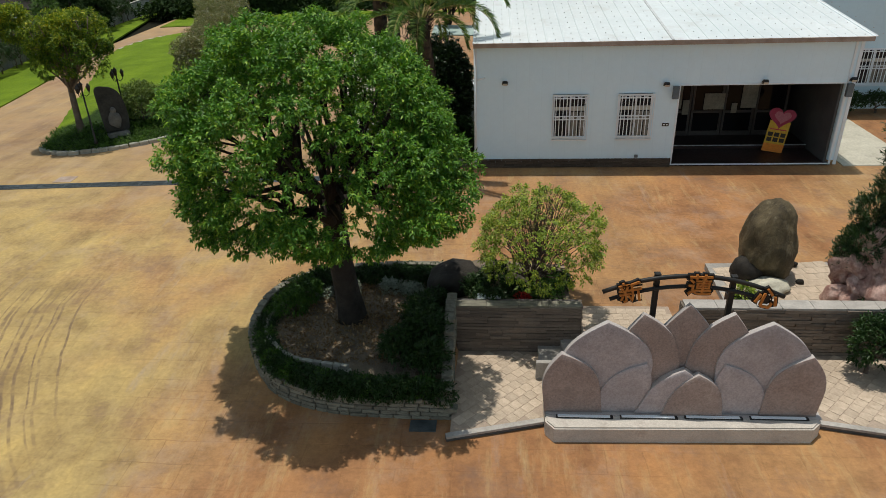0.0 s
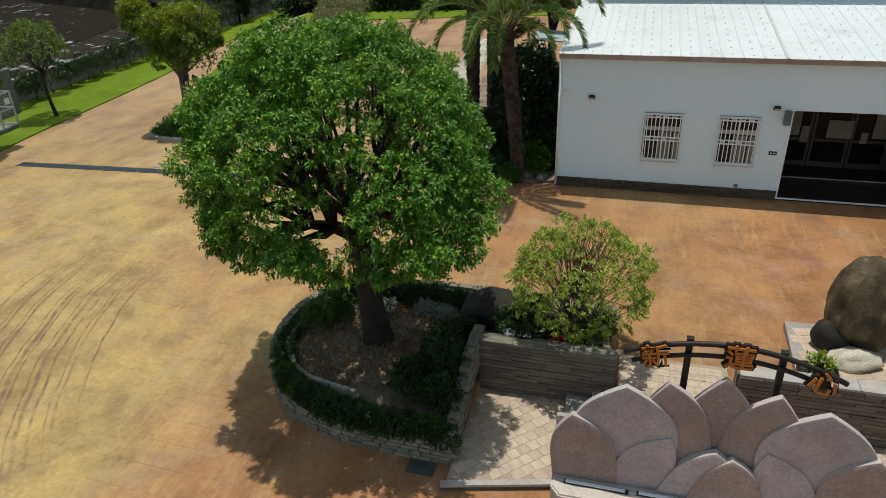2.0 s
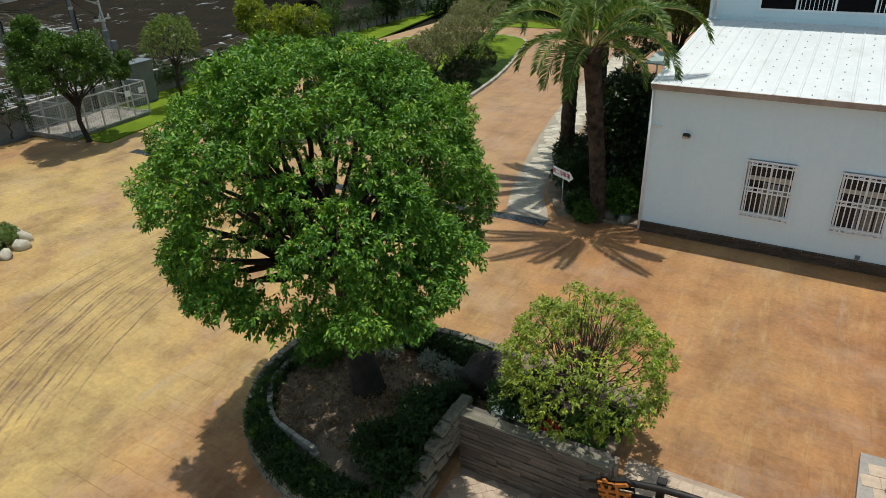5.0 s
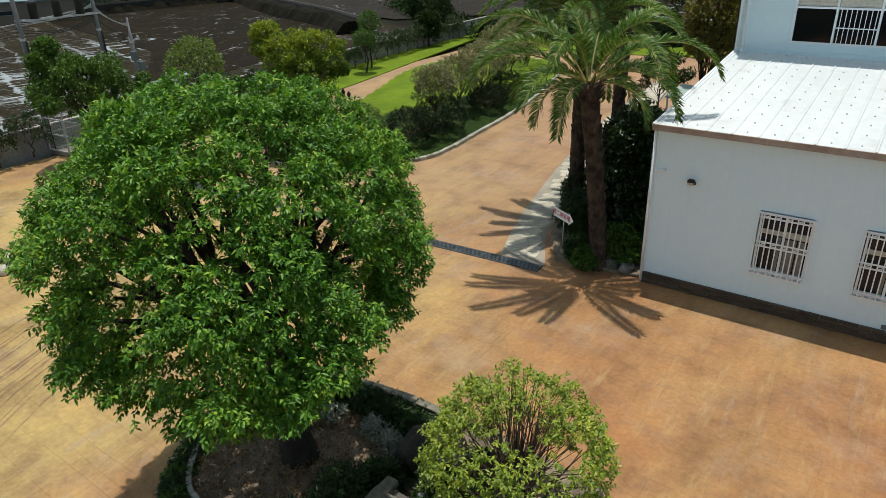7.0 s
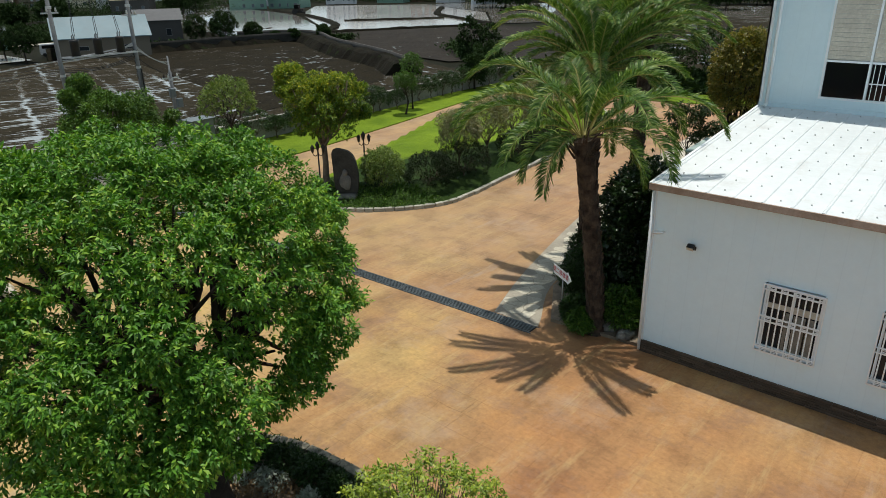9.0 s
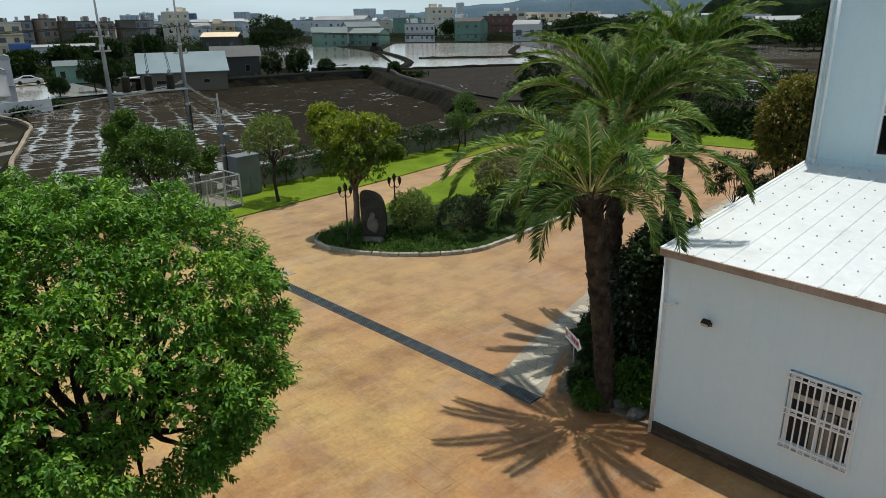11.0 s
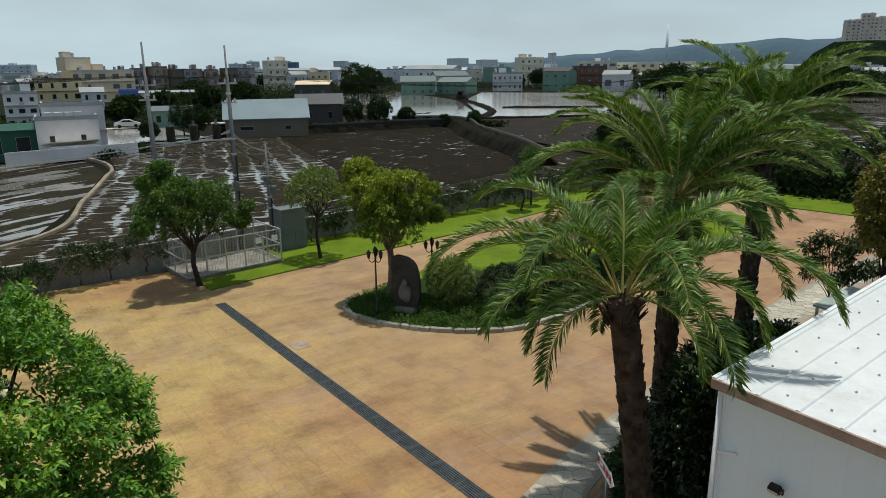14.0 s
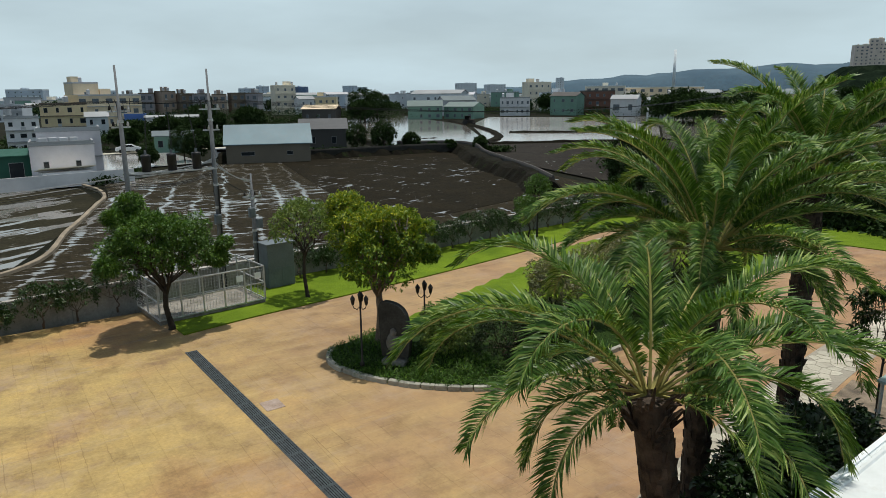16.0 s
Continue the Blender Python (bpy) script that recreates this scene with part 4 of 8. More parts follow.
def wall_with_holes(x0, x1, z0, z1, y0, y1, holes):
    """Rectangles round the openings (holes sorted along x), joined into one mesh."""
    bm = bmesh.new()
    at = x0
    for hx0, hx1, hz0, hz1 in holes:
        add_box(bm, (at, y0, z0), (hx0, y1, z1))
        if hz0 > z0:
            add_box(bm, (hx0, y0, z0), (hx1, y1, hz0))
        add_box(bm, (hx0, y0, hz1), (hx1, y1, z1))
        at = hx1
    add_box(bm, (at, y0, z0), (x1, y1, z1))
    bmesh.ops.remove_doubles(bm, verts=bm.verts[:], dist=0.001)
    return bm


hall = thing("hall", (0, 0, 0), "low white metal-clad hall with a lean-to sheet roof and open porch", "building", kind="structure")
part("wall", wall_with_holes(0.8, 14.0, 0.2, EAVE, FY, FY + 0.14, [(3.61, 4.85, 1.21, 2.79), (5.95, 7.19, 1.21, 2.79), (8.11, 13.75, 0.2, 3.08)]), M["siding"], hall)
part("wall", boxes(((0.8, FY + 0.143, 0.2), (0.94, 31.66, EAVE + 0.05))), M["siding"], hall)
part("wall", boxes(((13.86, FY + 0.143, 0.2), (14.0, 31.66, EAVE + 0.05))), M["siding"], hall)
for gx in (0.8, 13.86):
    link("gable", [(gx, FY, EAVE + 0.052), (gx, 31.66, EAVE + 0.052), (gx, 31.66, 5.36), (gx + 0.14, FY, EAVE + 0.052), (gx + 0.14, 31.66, EAVE + 0.052), (gx + 0.14, 31.66, 5.36)], [(0, 1, 2), (3, 5, 4), (0, 2, 5, 3), (1, 4, 5, 2), (0, 3, 4, 1)], M["siding"], hall)
# corner trims and downpipe
part("corner_trim", boxes(((0.76, FY - 0.03, 0.2), (0.86, FY - 0.003, EAVE)), ((0.76, FY - 0.03, 0.2), (0.797, FY + 0.1, EAVE))), M["whitepaint"], hall)
part("corner_trim", boxes(((13.76, FY - 0.035, 0.05), (13.83, FY - 0.003, EAVE)), ((13.93, FY - 0.035, 0.05), (14.04, FY - 0.003, EAVE))), M["whitepaint"], hall)
part("door_frame", boxes(((8.05, FY - 0.02, 0.05), (8.107, FY + 0.16, 3.1)), ((8.107, FY - 0.02, 3.04), (13.75, FY + 0.16, 3.078)), ((8.107, FY - 0.03, 0.06), (13.75, FY + 0.02, 0.1))), M["whitepaint"], hall)
dp = Pile()
dp.tube([(0.79, FY - 0.075, 0.05), (0.79, FY - 0.075, EAVE - 0.08)], [0.04, 0.04], 10)
dp.out("downpipe", M["whitepaint"], hall, smooth=True)
# roof sheet with ribs, screws and edges
def roof_z(y):
    return 4.66 + (y - 24.15) * (5.44 - 4.66) / (31.68 - 24.15)


RX0, RX1 = 0.77, 14.18
link("roof", [(RX0, 24.15, roof_z(24.15)), (RX1, 24.15, roof_z(24.15)), (RX1, 31.68, 5.44), (RX0, 31.68, 5.44), (RX0, 24.15, roof_z(24.15) - 0.05), (RX1, 24.15, roof_z(24.15) - 0.05), (RX1, 31.68, 5.39), (RX0, 31.68, 5.39)], [(0, 1, 2, 3), (7, 6, 5, 4), (0, 4, 5, 1), (1, 5, 6, 2), (2, 6, 7, 3), (3, 7, 4, 0)], M["roof"], hall)
ribs, screws = Pile(), Pile()
tilt = math.degrees(math.atan2(5.44 - 4.66, 31.68 - 24.15))
for k in range(23):
    x = RX0 + 0.1 + k * 0.61
    if abs(x - 7.45) < 0.25:
        continue
    m = pose(x, 24.155, roof_z(24.155), tilt, 0, 0)
    ribs.add([m @ Vector(v) for v in ((-0.04, 0, 0.001), (0.04, 0, 0.001), (0.02, 0, 0.025), (-0.02, 0, 0.025), (-0.04, 7.53, 0.001), (0.04, 7.53, 0.001), (0.02, 7.53, 0.025), (-0.02, 7.53, 0.025))], ((0, 1, 2, 3), (4, 7, 6, 5), (0, 3, 7, 4), (1, 5, 6, 2), (2, 6, 7, 3)))
    for j in range(11):
        y = 24.4 + j * 0.7 + 0.05 * ((k * 7) % 3)
        screws.add(*tube([(x + 0.3, y, roof_z(y)), (x + 0.3, y, roof_z(y) + 0.03)], [0.024, 0.016], 5))
ribs.out("rib", M["roof"], hall)
screws.out("screw_cap", M["roofcap"], hall, "weathered grey screw caps")
part("seam_trim", boxes(((-0.045, 0, 0.002), (0.045, 7.5, 0.03))), M["roofcap"], hall).matrix_basis = pose(7.6, 24.16, roof_z(24.16), tilt, 0, 0)
part("eave_trim", boxes(((RX0 - 0.02, 24.10, 4.52), (RX1 + 0.02, 24.147, 4.675))), M["rust"], hall, "rust-stained eave edge")
part("soffit", boxes(((RX0 + 0.02, 24.148, 4.56), (RX1 - 0.02, FY - 0.003, 4.6))), M["siding"], hall)
part("verge_trim", boxes(((-0.04, 0, -0.06), (0.03, 7.52, 0.03))), M["whitepaint"], hall).matrix_basis = pose(RX0 - 0.005, 24.15, roof_z(24.15), tilt, 0, 0)
part("verge_trim", boxes(((-0.03, 0, -0.06), (0.04, 7.52, 0.03))), M["whitepaint"], hall).matrix_basis = pose(RX1 + 0.005, 24.15, roof_z(24.15), tilt, 0, 0)
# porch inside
# walls, ceiling and floor in here are coloured dark to give the porch's gloom
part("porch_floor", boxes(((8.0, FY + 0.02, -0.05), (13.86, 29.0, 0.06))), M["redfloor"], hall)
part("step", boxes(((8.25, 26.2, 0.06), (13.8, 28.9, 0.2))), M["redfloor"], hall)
part("step_edge", boxes(((8.25, 26.16, 0.185), (13.8, 26.197, 0.215))), M["galv"], hall)
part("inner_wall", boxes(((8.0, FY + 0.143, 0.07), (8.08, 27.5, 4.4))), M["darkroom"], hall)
part("inner_wall", boxes(((13.66, FY + 0.143, 0.07), (13.74, 28.89, 4.4))), M["porchwall"], hall, "side wall of the porch with the shade put into its paint")
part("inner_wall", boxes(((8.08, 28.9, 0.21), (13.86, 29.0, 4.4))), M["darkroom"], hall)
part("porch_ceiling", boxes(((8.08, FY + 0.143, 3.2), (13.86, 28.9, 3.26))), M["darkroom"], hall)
for k in range(4):
    x0 = 8.2 + k * 1.25
    part("door_leaf", boxes(((x0, 27.4, 0.21), (x0 + 0.09, 27.5, 3.1)), ((x0 + 1.13, 27.4, 0.21), (x0 + 1.22, 27.5, 3.1)), ((x0 + 0.09, 27.4, 0.21), (x0 + 1.13, 27.5, 0.4)), ((x0 + 0.09, 27.4, 1.15), (x0 + 1.13, 27.5, 1.25)), ((x0 + 0.09, 27.4, 3.0), (x0 + 1.13, 27.5, 3.1))), M["doorframe"], hall)
    part("pane", boxes(((x0 + 0.09, 27.44, 0.4), (x0 + 1.13, 27.46, 1.15)), ((x0 + 0.09, 27.44, 1.25), (x0 + 1.13, 27.46, 3.0))), M["doorglass"], hall)
# base course of dark strip stones
base = thing("base_course", (0, 0, 0), "dark strip-stone base course under the white wall", "wall base", kind="structure")
part("core", boxes(((0.8, FY + 0.02, -0.1), (8.05, FY + 0.14, 0.325))), M["mortar"], base)
strip_block = block_mesh("strip_block", M["slate"], 0.1)
base_block = block_mesh("base_block", M["baseslate"], 0.1)
rng = np.random.default_rng(3)
for row in range(5):
    x = 0.8
    while x < 8.0:
        w = min(rng.uniform(0.3, 0.75), 8.05 - x)
        piece("stone", base_block, base, (x + w / 2, FY - 0.02 + rng.uniform(-0.01, 0.01), 0.035 + row * 0.066), (w - 0.008, 0.09, 0.062))
        x += w

# windows with grilles
def grille_window(name, x0, x1, z0, z1, y, label, bars=11):
    w = thing(name, (0, 0, 0), label, "window", "hall windows", "structure")
    part("window_frame", boxes(((x0, y - 0.02, z0), (x0 + 0.05, y + 0.1, z1)), ((x1 - 0.05, y - 0.02, z0), (x1, y + 0.1, z1)), ((x0 + 0.05, y - 0.02, z0), (x1 - 0.05, y + 0.1, z0 + 0.05)), ((x0 + 0.05, y - 0.02, z1 - 0.05), (x1 - 0.05, y + 0.1, z1)), (((x0 + x1) / 2 - 0.03, y + 0.01, z0 + 0.05), ((x0 + x1) / 2 + 0.03, y + 0.06, z1 - 0.05))), M["whitepaint"], w)
    part("pane", boxes(((x0 + 0.05, y + 0.035, z0 + 0.05), ((x0 + x1) / 2 - 0.03, y + 0.043, z1 - 0.05))), M["glass"], w)
    part("pane", boxes((((x0 + x1) / 2 + 0.03, y + 0.035, z0 + 0.05), (x1 - 0.05, y + 0.043, z1 - 0.05))), M["glass"], w)
    xm = (x0 + x1) / 2
    part("transom", boxes(((x0 + 0.05, y + 0.008, z1 - 0.56), (xm - 0.03, y + 0.034, z1 - 0.44)), ((xm + 0.03, y + 0.008, z1 - 0.58), (x1 - 0.05, y + 0.034, z1 - 0.42))), M["curtain"], w, "cream window transom")
    for a, b, c, d in ((xm + 0.05, xm + 0.3, z0 + 0.06, z1 - 0.62), (xm + 0.34, x1 - 0.1, z0 + 0.06, z1 - 0.62), (xm - 0.12, xm - 0.05, z0 + 0.06, z1 - 0.6)):
        part("curtain", boxes(((a, y + 0.014, c), (b, y + 0.03, d))), M["drape"], w, "dull cream curtain behind the pane")
    part("window_sill", boxes(((x0 - 0.04, y - 0.1, z0 - 0.045), (x1 + 0.04, y + 0.02, z0 - 0.003))), M["whitepaint"], w)
    gy = y - 0.09
    gx0, gx1 = x0 - 0.05, x1 + 0.05
    zm = z0 + (z1 - z0) * 0.5
    for z in (z0 - 0.02, z0 + 0.1, zm - 0.06, zm + 0.06, z1 - 0.1, z1 + 0.02):
        part("rail", boxes(((gx0, gy - 0.013, z - 0.017), (gx1, gy + 0.013, z + 0.017))), M["whitepaint"], w)
    for k in range(bars):
        x = gx0 + 0.015 + (gx1 - gx0 - 0.03) * k / (bars - 1)
        part("bar", boxes(((x - 0.014, gy - 0.01, z0 - 0.02), (x + 0.014, gy + 0.01, z1 + 0.02))), M["whitepaint"], w)
    # little square ornaments between the paired rails
    for k in range(bars // 2):
        x = gx0 + 0.015 + (gx1 - gx0 - 0.03) * (2 * k + 1.5) / (bars - 1)
        for zz in (z0 + 0.04, zm, z1 - 0.04):
            part("ornament", boxes(((x - 0.045, gy - 0.008, zz - 0.03), (x + 0.045, gy + 0.008, zz - 0.014)), ((x - 0.045, gy - 0.008, zz + 0.014), (x + 0.045, gy + 0.008, zz + 0.03))), M["whitepaint"], w)
    return w


for i, x in enumerate((3.64, 5.98)):
    grille_window("window_%d" % (i + 1), x, x + 1.22, 1.11, 2.75, FY, "white-framed window behind a white ornamental iron grille")

# two-storey block behind
block = thing("tower_block", (0, 0, 0), "pale blue metal-clad two-storey block rising behind the hall", "building", kind="structure")
part("wall", wall_with_holes(0.74, 27, 0.0, 11.5, 31.7, 31.86, [(2.37, 7.1, 5.8, 8.75), (17.4, 19.2, 1.1, 2.7)]), M["tower"], block)
part("wall", boxes(((0.74, 31.863, 0), (0.9, 46, 11.5))), M["tower"], block)
part("wall", boxes(((26.84, 31.863, 0), (27, 46, 11.5)), ((0.9, 45.84, 0), (26.84, 46, 11.5))), M["tower"], block)
part("roof", boxes(((0.6, 31.55, 11.503), (27.1, 46.1, 11.6))), M["roof"], block)
part("corner_trim", boxes(((0.69, 31.66, 0.2), (0.82, 31.697, 11.5)), ((0.69, 31.66, 0.2), (0.737, 31.8, 11.5))), M["whitepaint"], block)
dp = Pile()
dp.tube([(0.98, 31.6, 5.5), (0.98, 31.6, 11.3)], [0.05, 0.05], 10)
dp.tube([(0.98, 31.6, 5.52), (0.98, 31.45, 5.46)], [0.05, 0.05], 8)
dp.out("downpipe", M["whitepaint"], block, smooth=True)
dp = Pile()
dp.tube([(7.45, 31.6, 11.3), (7.45, 31.6, 5.75), (7.4, 31.35, 5.5)], [0.05, 0.05, 0.05], 10)
dp.out("downpipe", M["whitepaint"], block, smooth=True)
part("flashing", boxes(((0.74, 31.64, 5.41), (14.2, 31.697, 5.56))), M["tower"], block)
w3 = thing("window_3", (0, 0, 0), "wide white-framed window with shut upper louvres and barred lower panes", "window", kind="structure")
wb = []
for x in (2.37, 3.53, 4.7, 5.87, 7.04):
    wb.append(((x, 31.64, 5.8), (x + 0.06, 31.84, 8.75)))
for z in (5.8, 6.86, 8.69):
    wb.append(((2.37, 31.642, z), (7.1, 31.838, z + 0.06)))
part("window_frame", boxes(*wb), M["whitepaint"], w3)
for k in range(4):
    x = 2.43 + k * 1.168
    part("pane", boxes(((x, 31.72, 5.86), (x + 1.1, 31.73, 6.86))), M["darkglass"], w3)
    for j in range(14):
        z = 6.93 + j * 0.125
        part("slat", boxes(((x, 31.69, z), (x + 1.1, 31.71, z + 0.12))), M["curtain"], w3)
    if k % 2 == 1:
        for j in range(8):
            part("bar", boxes(((x + 0.07 + j * 0.135, 31.68, 5.87), (x + 0.09 + j * 0.135, 31.7, 6.86))), M["whitepaint"], w3)
        part("rail", boxes(((x, 31.675, 6.3), (x + 1.1, 31.705, 6.33))), M["whitepaint"], w3)
    else:
        for j in range(8):
            part("bar", boxes(((x + 0.07 + j * 0.135, 31.78, 5.87), (x + 0.085 + j * 0.135, 31.79, 6.86))), M["cabinet"], w3)
grille_window("window_4", 17.4, 19.2, 1.1, 2.7, 31.7, "white-framed window behind a white iron grille", 13)
# ---- lotus terrace ----
lotus = thing("lotus_sculpture", (-0.08, 0, 0), "lotus of overlapping brown and grey granite petals", "sculpture")
LY = 10.62


def petal(a, tip, b2, bulge_a, bulge_b, y0, y1, mat, name="petal"):
    """A pointed slab from foot a over its tip to foot b2; bulges are the sideways swell of its two edges."""
    def arc(p, q, k, up):
        p, q = Vector((p[0], p[1])), Vector((q[0], q[1]))
        n = Vector((-(q - p).y, (q - p).x))
        return [p.lerp(q, t) + n * k * math.sin(math.pi * (t ** 1.2 if up else 1 - (1 - t) ** 1.2)) for t in np.linspace(0, 1, 17)]
    line = arc(a, tip, bulge_a, True) + arc(tip, b2, bulge_b, False)[1:]
    n = len(line)
    bm = bmesh.new()
    f0 = [bm.verts.new((p.x, y0, p.y)) for p in line]
    f1 = [bm.verts.new((p.x, y1, p.y)) for p in line]
    front = bm.faces.new(f0)
    bm.faces.new(f1[::-1])
    for i in range(n):
        bm.faces.new((f0[i], f1[i], f1[(i + 1) % n], f0[(i + 1) % n]))
    # the face swells a little towards its middle
    ring = list(front.verts)
    mx, mz = sum(v.co.x for v in ring) / n, sum(v.co.z for v in ring) / n
    bmesh.ops.delete(bm, geom=[front], context="FACES_ONLY")
    last = ring
    for f, out in ((0.985, 0.006), (0.75, 0.014), (0.4, 0.018)):
        nxt = [bm.verts.new((mx + (v.co.x - mx) * f, y0 - out, mz + (v.co.z - mz) * f)) for v in ring]
        for i in range(n):
            bm.faces.new((last[i], last[(i + 1) % n], nxt[(i + 1) % n], nxt[i]))
        last = nxt
    bm.faces.new(last)
    ob = part(name, bm, mat, lotus)
    ob.data.materials.append(M["granite_cut"])
    for fc in ob.data.polygons:
        c = fc.center
        rim = min(v.co.y for v in (ob.data.vertices[k] for k in fc.vertices)) >= y0 - 0.001
        fc.material_index = 1 if rim else 0
        fc.use_smooth = not rim
    return ob


GB, GG = M["granite_brown"], M["granite_grey"]
Z0 = 0.0
petal((4.45, Z0), (5.2, 2.43), (5.98, Z0), 0.13, 0.13, LY + 0.12, LY + 0.22, GB)
petal((4.35, Z0), (4.36, 2.25), (5.2, 0.7), 0.2, 0.16, LY + 0.06, LY + 0.16, GB)
petal((5.2, 0.7), (6.03, 2.27), (6.1, Z0), 0.16, 0.2, LY + 0.06, LY + 0.16, GB)
petal((2.85, Z0), (3.70, 2.1), (4.44, Z0), 0.2, 0.26, LY, LY + 0.1, GG)
petal((5.98, Z0), (6.74, 2.1), (7.62, Z0), 0.26, 0.2, LY, LY + 0.1, GG)
petal((3.45, Z0), (4.50, 1.2), (4.40, Z0), 0.16, 0.14, LY - 0.05, LY + 0.04, GG)
petal((6.0, Z0), (5.98, 1.2), (7.0, Z0), 0.14, 0.16, LY - 0.05, LY + 0.04, GG)
petal((2.57, Z0), (2.86, 1.42), (3.72, Z0), 0.14, 0.2, LY - 0.08, LY + 0.03, GB)
petal((6.76, Z0), (7.55, 1.42), (7.86, Z0), 0.2, 0.14, LY - 0.08, LY + 0.03, GB)
petal((4.36, Z0), (5.22, 1.08), (5.7, Z0), 0.13, 0.15, LY - 0.09, LY + 0.04, GG)
petal((4.85, Z0), (5.48, 1.0), (6.06, Z0), 0.12, 0.17, LY - 0.13, LY, GB)

plinth = thing("granite_plinth", (0, 0, 0), "pale granite bench plinth with slots under the lotus", "plinth")
pl = [(2.5, 10.28), (2.66, 10.07), (7.62, 10.2), (7.85, 10.42), (7.9, 10.98), (2.5, 10.98)]
bm = bmesh.new()
pv, pf = prism(pl, -0.4, -0.015)
vv = [bm.verts.new(v) for v in pv]
for fc in pf:
    bm.faces.new([vv[i] for i in fc])
bmesh.ops.bevel(bm, geom=[e for e in bm.edges if min(v.co.z for v in e.verts) > -0.1], offset=0.03, segments=2, affect="EDGES")
part("slab", bm, M["plinth"], plinth)
part("back_step", boxes(((2.52, 10.46, -0.013), (7.88, 10.97, -0.003))), M["granite_cut"], plinth)
for k in range(4):
    x0 = 2.72 + k * 1.26
    yy = 10.36 + (x0 - 2.7) * 0.016
    part("trough", boxes(((x0, yy, -0.014), (x0 + 1.12, yy + 0.09, 0.012))), M["black"], plinth, "dark light trough")
    part("cover", boxes(((x0 + 0.03, yy + 0.008, 0.013), (x0 + 1.06, yy + 0.074, 0.026))), M["whitepaint"], plinth, "white trough cover")

# name arch
arch = thing("name_arch", (-0.1, 0, 0), "black iron arch on two posts with gold raised characters", "sign")
AY = 10.95


def arch_z(x, top):
    return top - 0.142 * (x - 5.2) ** 2


for top, r, x0, x1 in ((2.93, 0.045, 3.62, 6.95), (2.71, 0.04, 3.76, 6.82)):
    vs, fs = tube([(x, AY, arch_z(x, top)) for x in np.linspace(x0, x1, 25)], [r] * 25, 8)
    link("beam", vs, fs, M["blackiron"], arch, smooth=True)
for x in (4.62, 6.02):
    bm = boxes(((x - 0.05, AY + 0.04, -0.1), (x + 0.05, AY + 0.14, arch_z(x, 2.965))))
    bmesh.ops.bevel(bm, geom=bm.edges[:], offset=0.012, segments=1, affect="EDGES")
    part("post", bm, M["blackiron"], arch)
    part("finial", soft_box((x - 0.058, AY + 0.032, arch_z(x, 2.965)), (x + 0.058, AY + 0.148, arch_z(x, 2.965) + 0.025), 0.008), M["blackiron"], arch)
for x, ch, turn in ((4.12, "新", 12), (5.36, "蓮", -1), (6.6, "心", -14)):
    z = arch_z(x, 2.77)
    plate = words("backing", ch, 0.45, M["blackiron"], arch, pose(x, AY - 0.06, z, 90, -turn, 0), 0.03, 0.034)
    words("character", ch, 0.45, M["gold"], plate, pose(0, 0, 0.045), 0.02, 0.006)

# terrace walls of strip stone
def strip_wall(name, x0, x1, y0, z0, z1, seed, label, cap_mat, cap_w=0.36):
    w = thing(name, (0, 0, 0), label, "wall", kind="structure")
    part("core", boxes(((x0 + 0.01, y0 + 0.03, z0 - 0.2), (x1 - 0.01, y0 + 0.38, z1 - 0.005))), M["mortar"], w)
    r = np.random.default_rng(seed)
    rows = 14
    h = (z1 - z0) / rows
    for k in range(rows):
        x = x0
        while x < x1 - 0.01:
            ln = min(r.uniform(0.28, 0.85), x1 - x)
            if x1 - x - ln < 0.2:
                ln = x1 - x
            piece("stone", strip_block, w, (x + ln / 2, y0 + 0.03 + r.uniform(-0.018, 0.012), z0 + (k + 0.5) * h), (ln - 0.006, 0.1, h - 0.006))
            x += ln
    for side in (x0, x1):
        for k in range(rows):
            piece("stone", strip_block, w, (side, y0 + 0.23, z0 + (k + 0.5) * h), (0.08, 0.3, h - 0.006))
    n = max(2, round((x1 - x0) / 0.7))
    cap = block_mesh("cap_block", cap_mat, 0.08)
    for k in range(n):
        piece("coping", cap, w, (x0 + (k + 0.5) * (x1 - x0) / n, y0 - 0.01 + cap_w / 2, z1 + 0.02), ((x1 - x0) / n - 0.008, cap_w, 0.05))
    return w


strip_wall("terrace_wall_west", 0.6, 3.45, 12.93, -0.25, 0.95, 11, "dark strip-stone retaining wall with flat coping below a planter", M["bedstone"], 0.24)
strip_wall("terrace_wall_east", 5.75, 12.0, 12.93, -0.25, 0.95, 12, "dark strip-stone retaining wall with pale coping beside the lotus", M["capstone"])

# paving
paver_block = block_mesh("paver_block", M["paver"], 0.1)


def inside(x, y, poly):
    c = False
    for (x0, y0), (x1, y1) in zip(poly, poly[1:] + poly[:1]):
        if (y0 > y) != (y1 > y) and x < (x1 - x0) * (y - y0) / (y1 - y0) + x0:
            c = not c
    return c


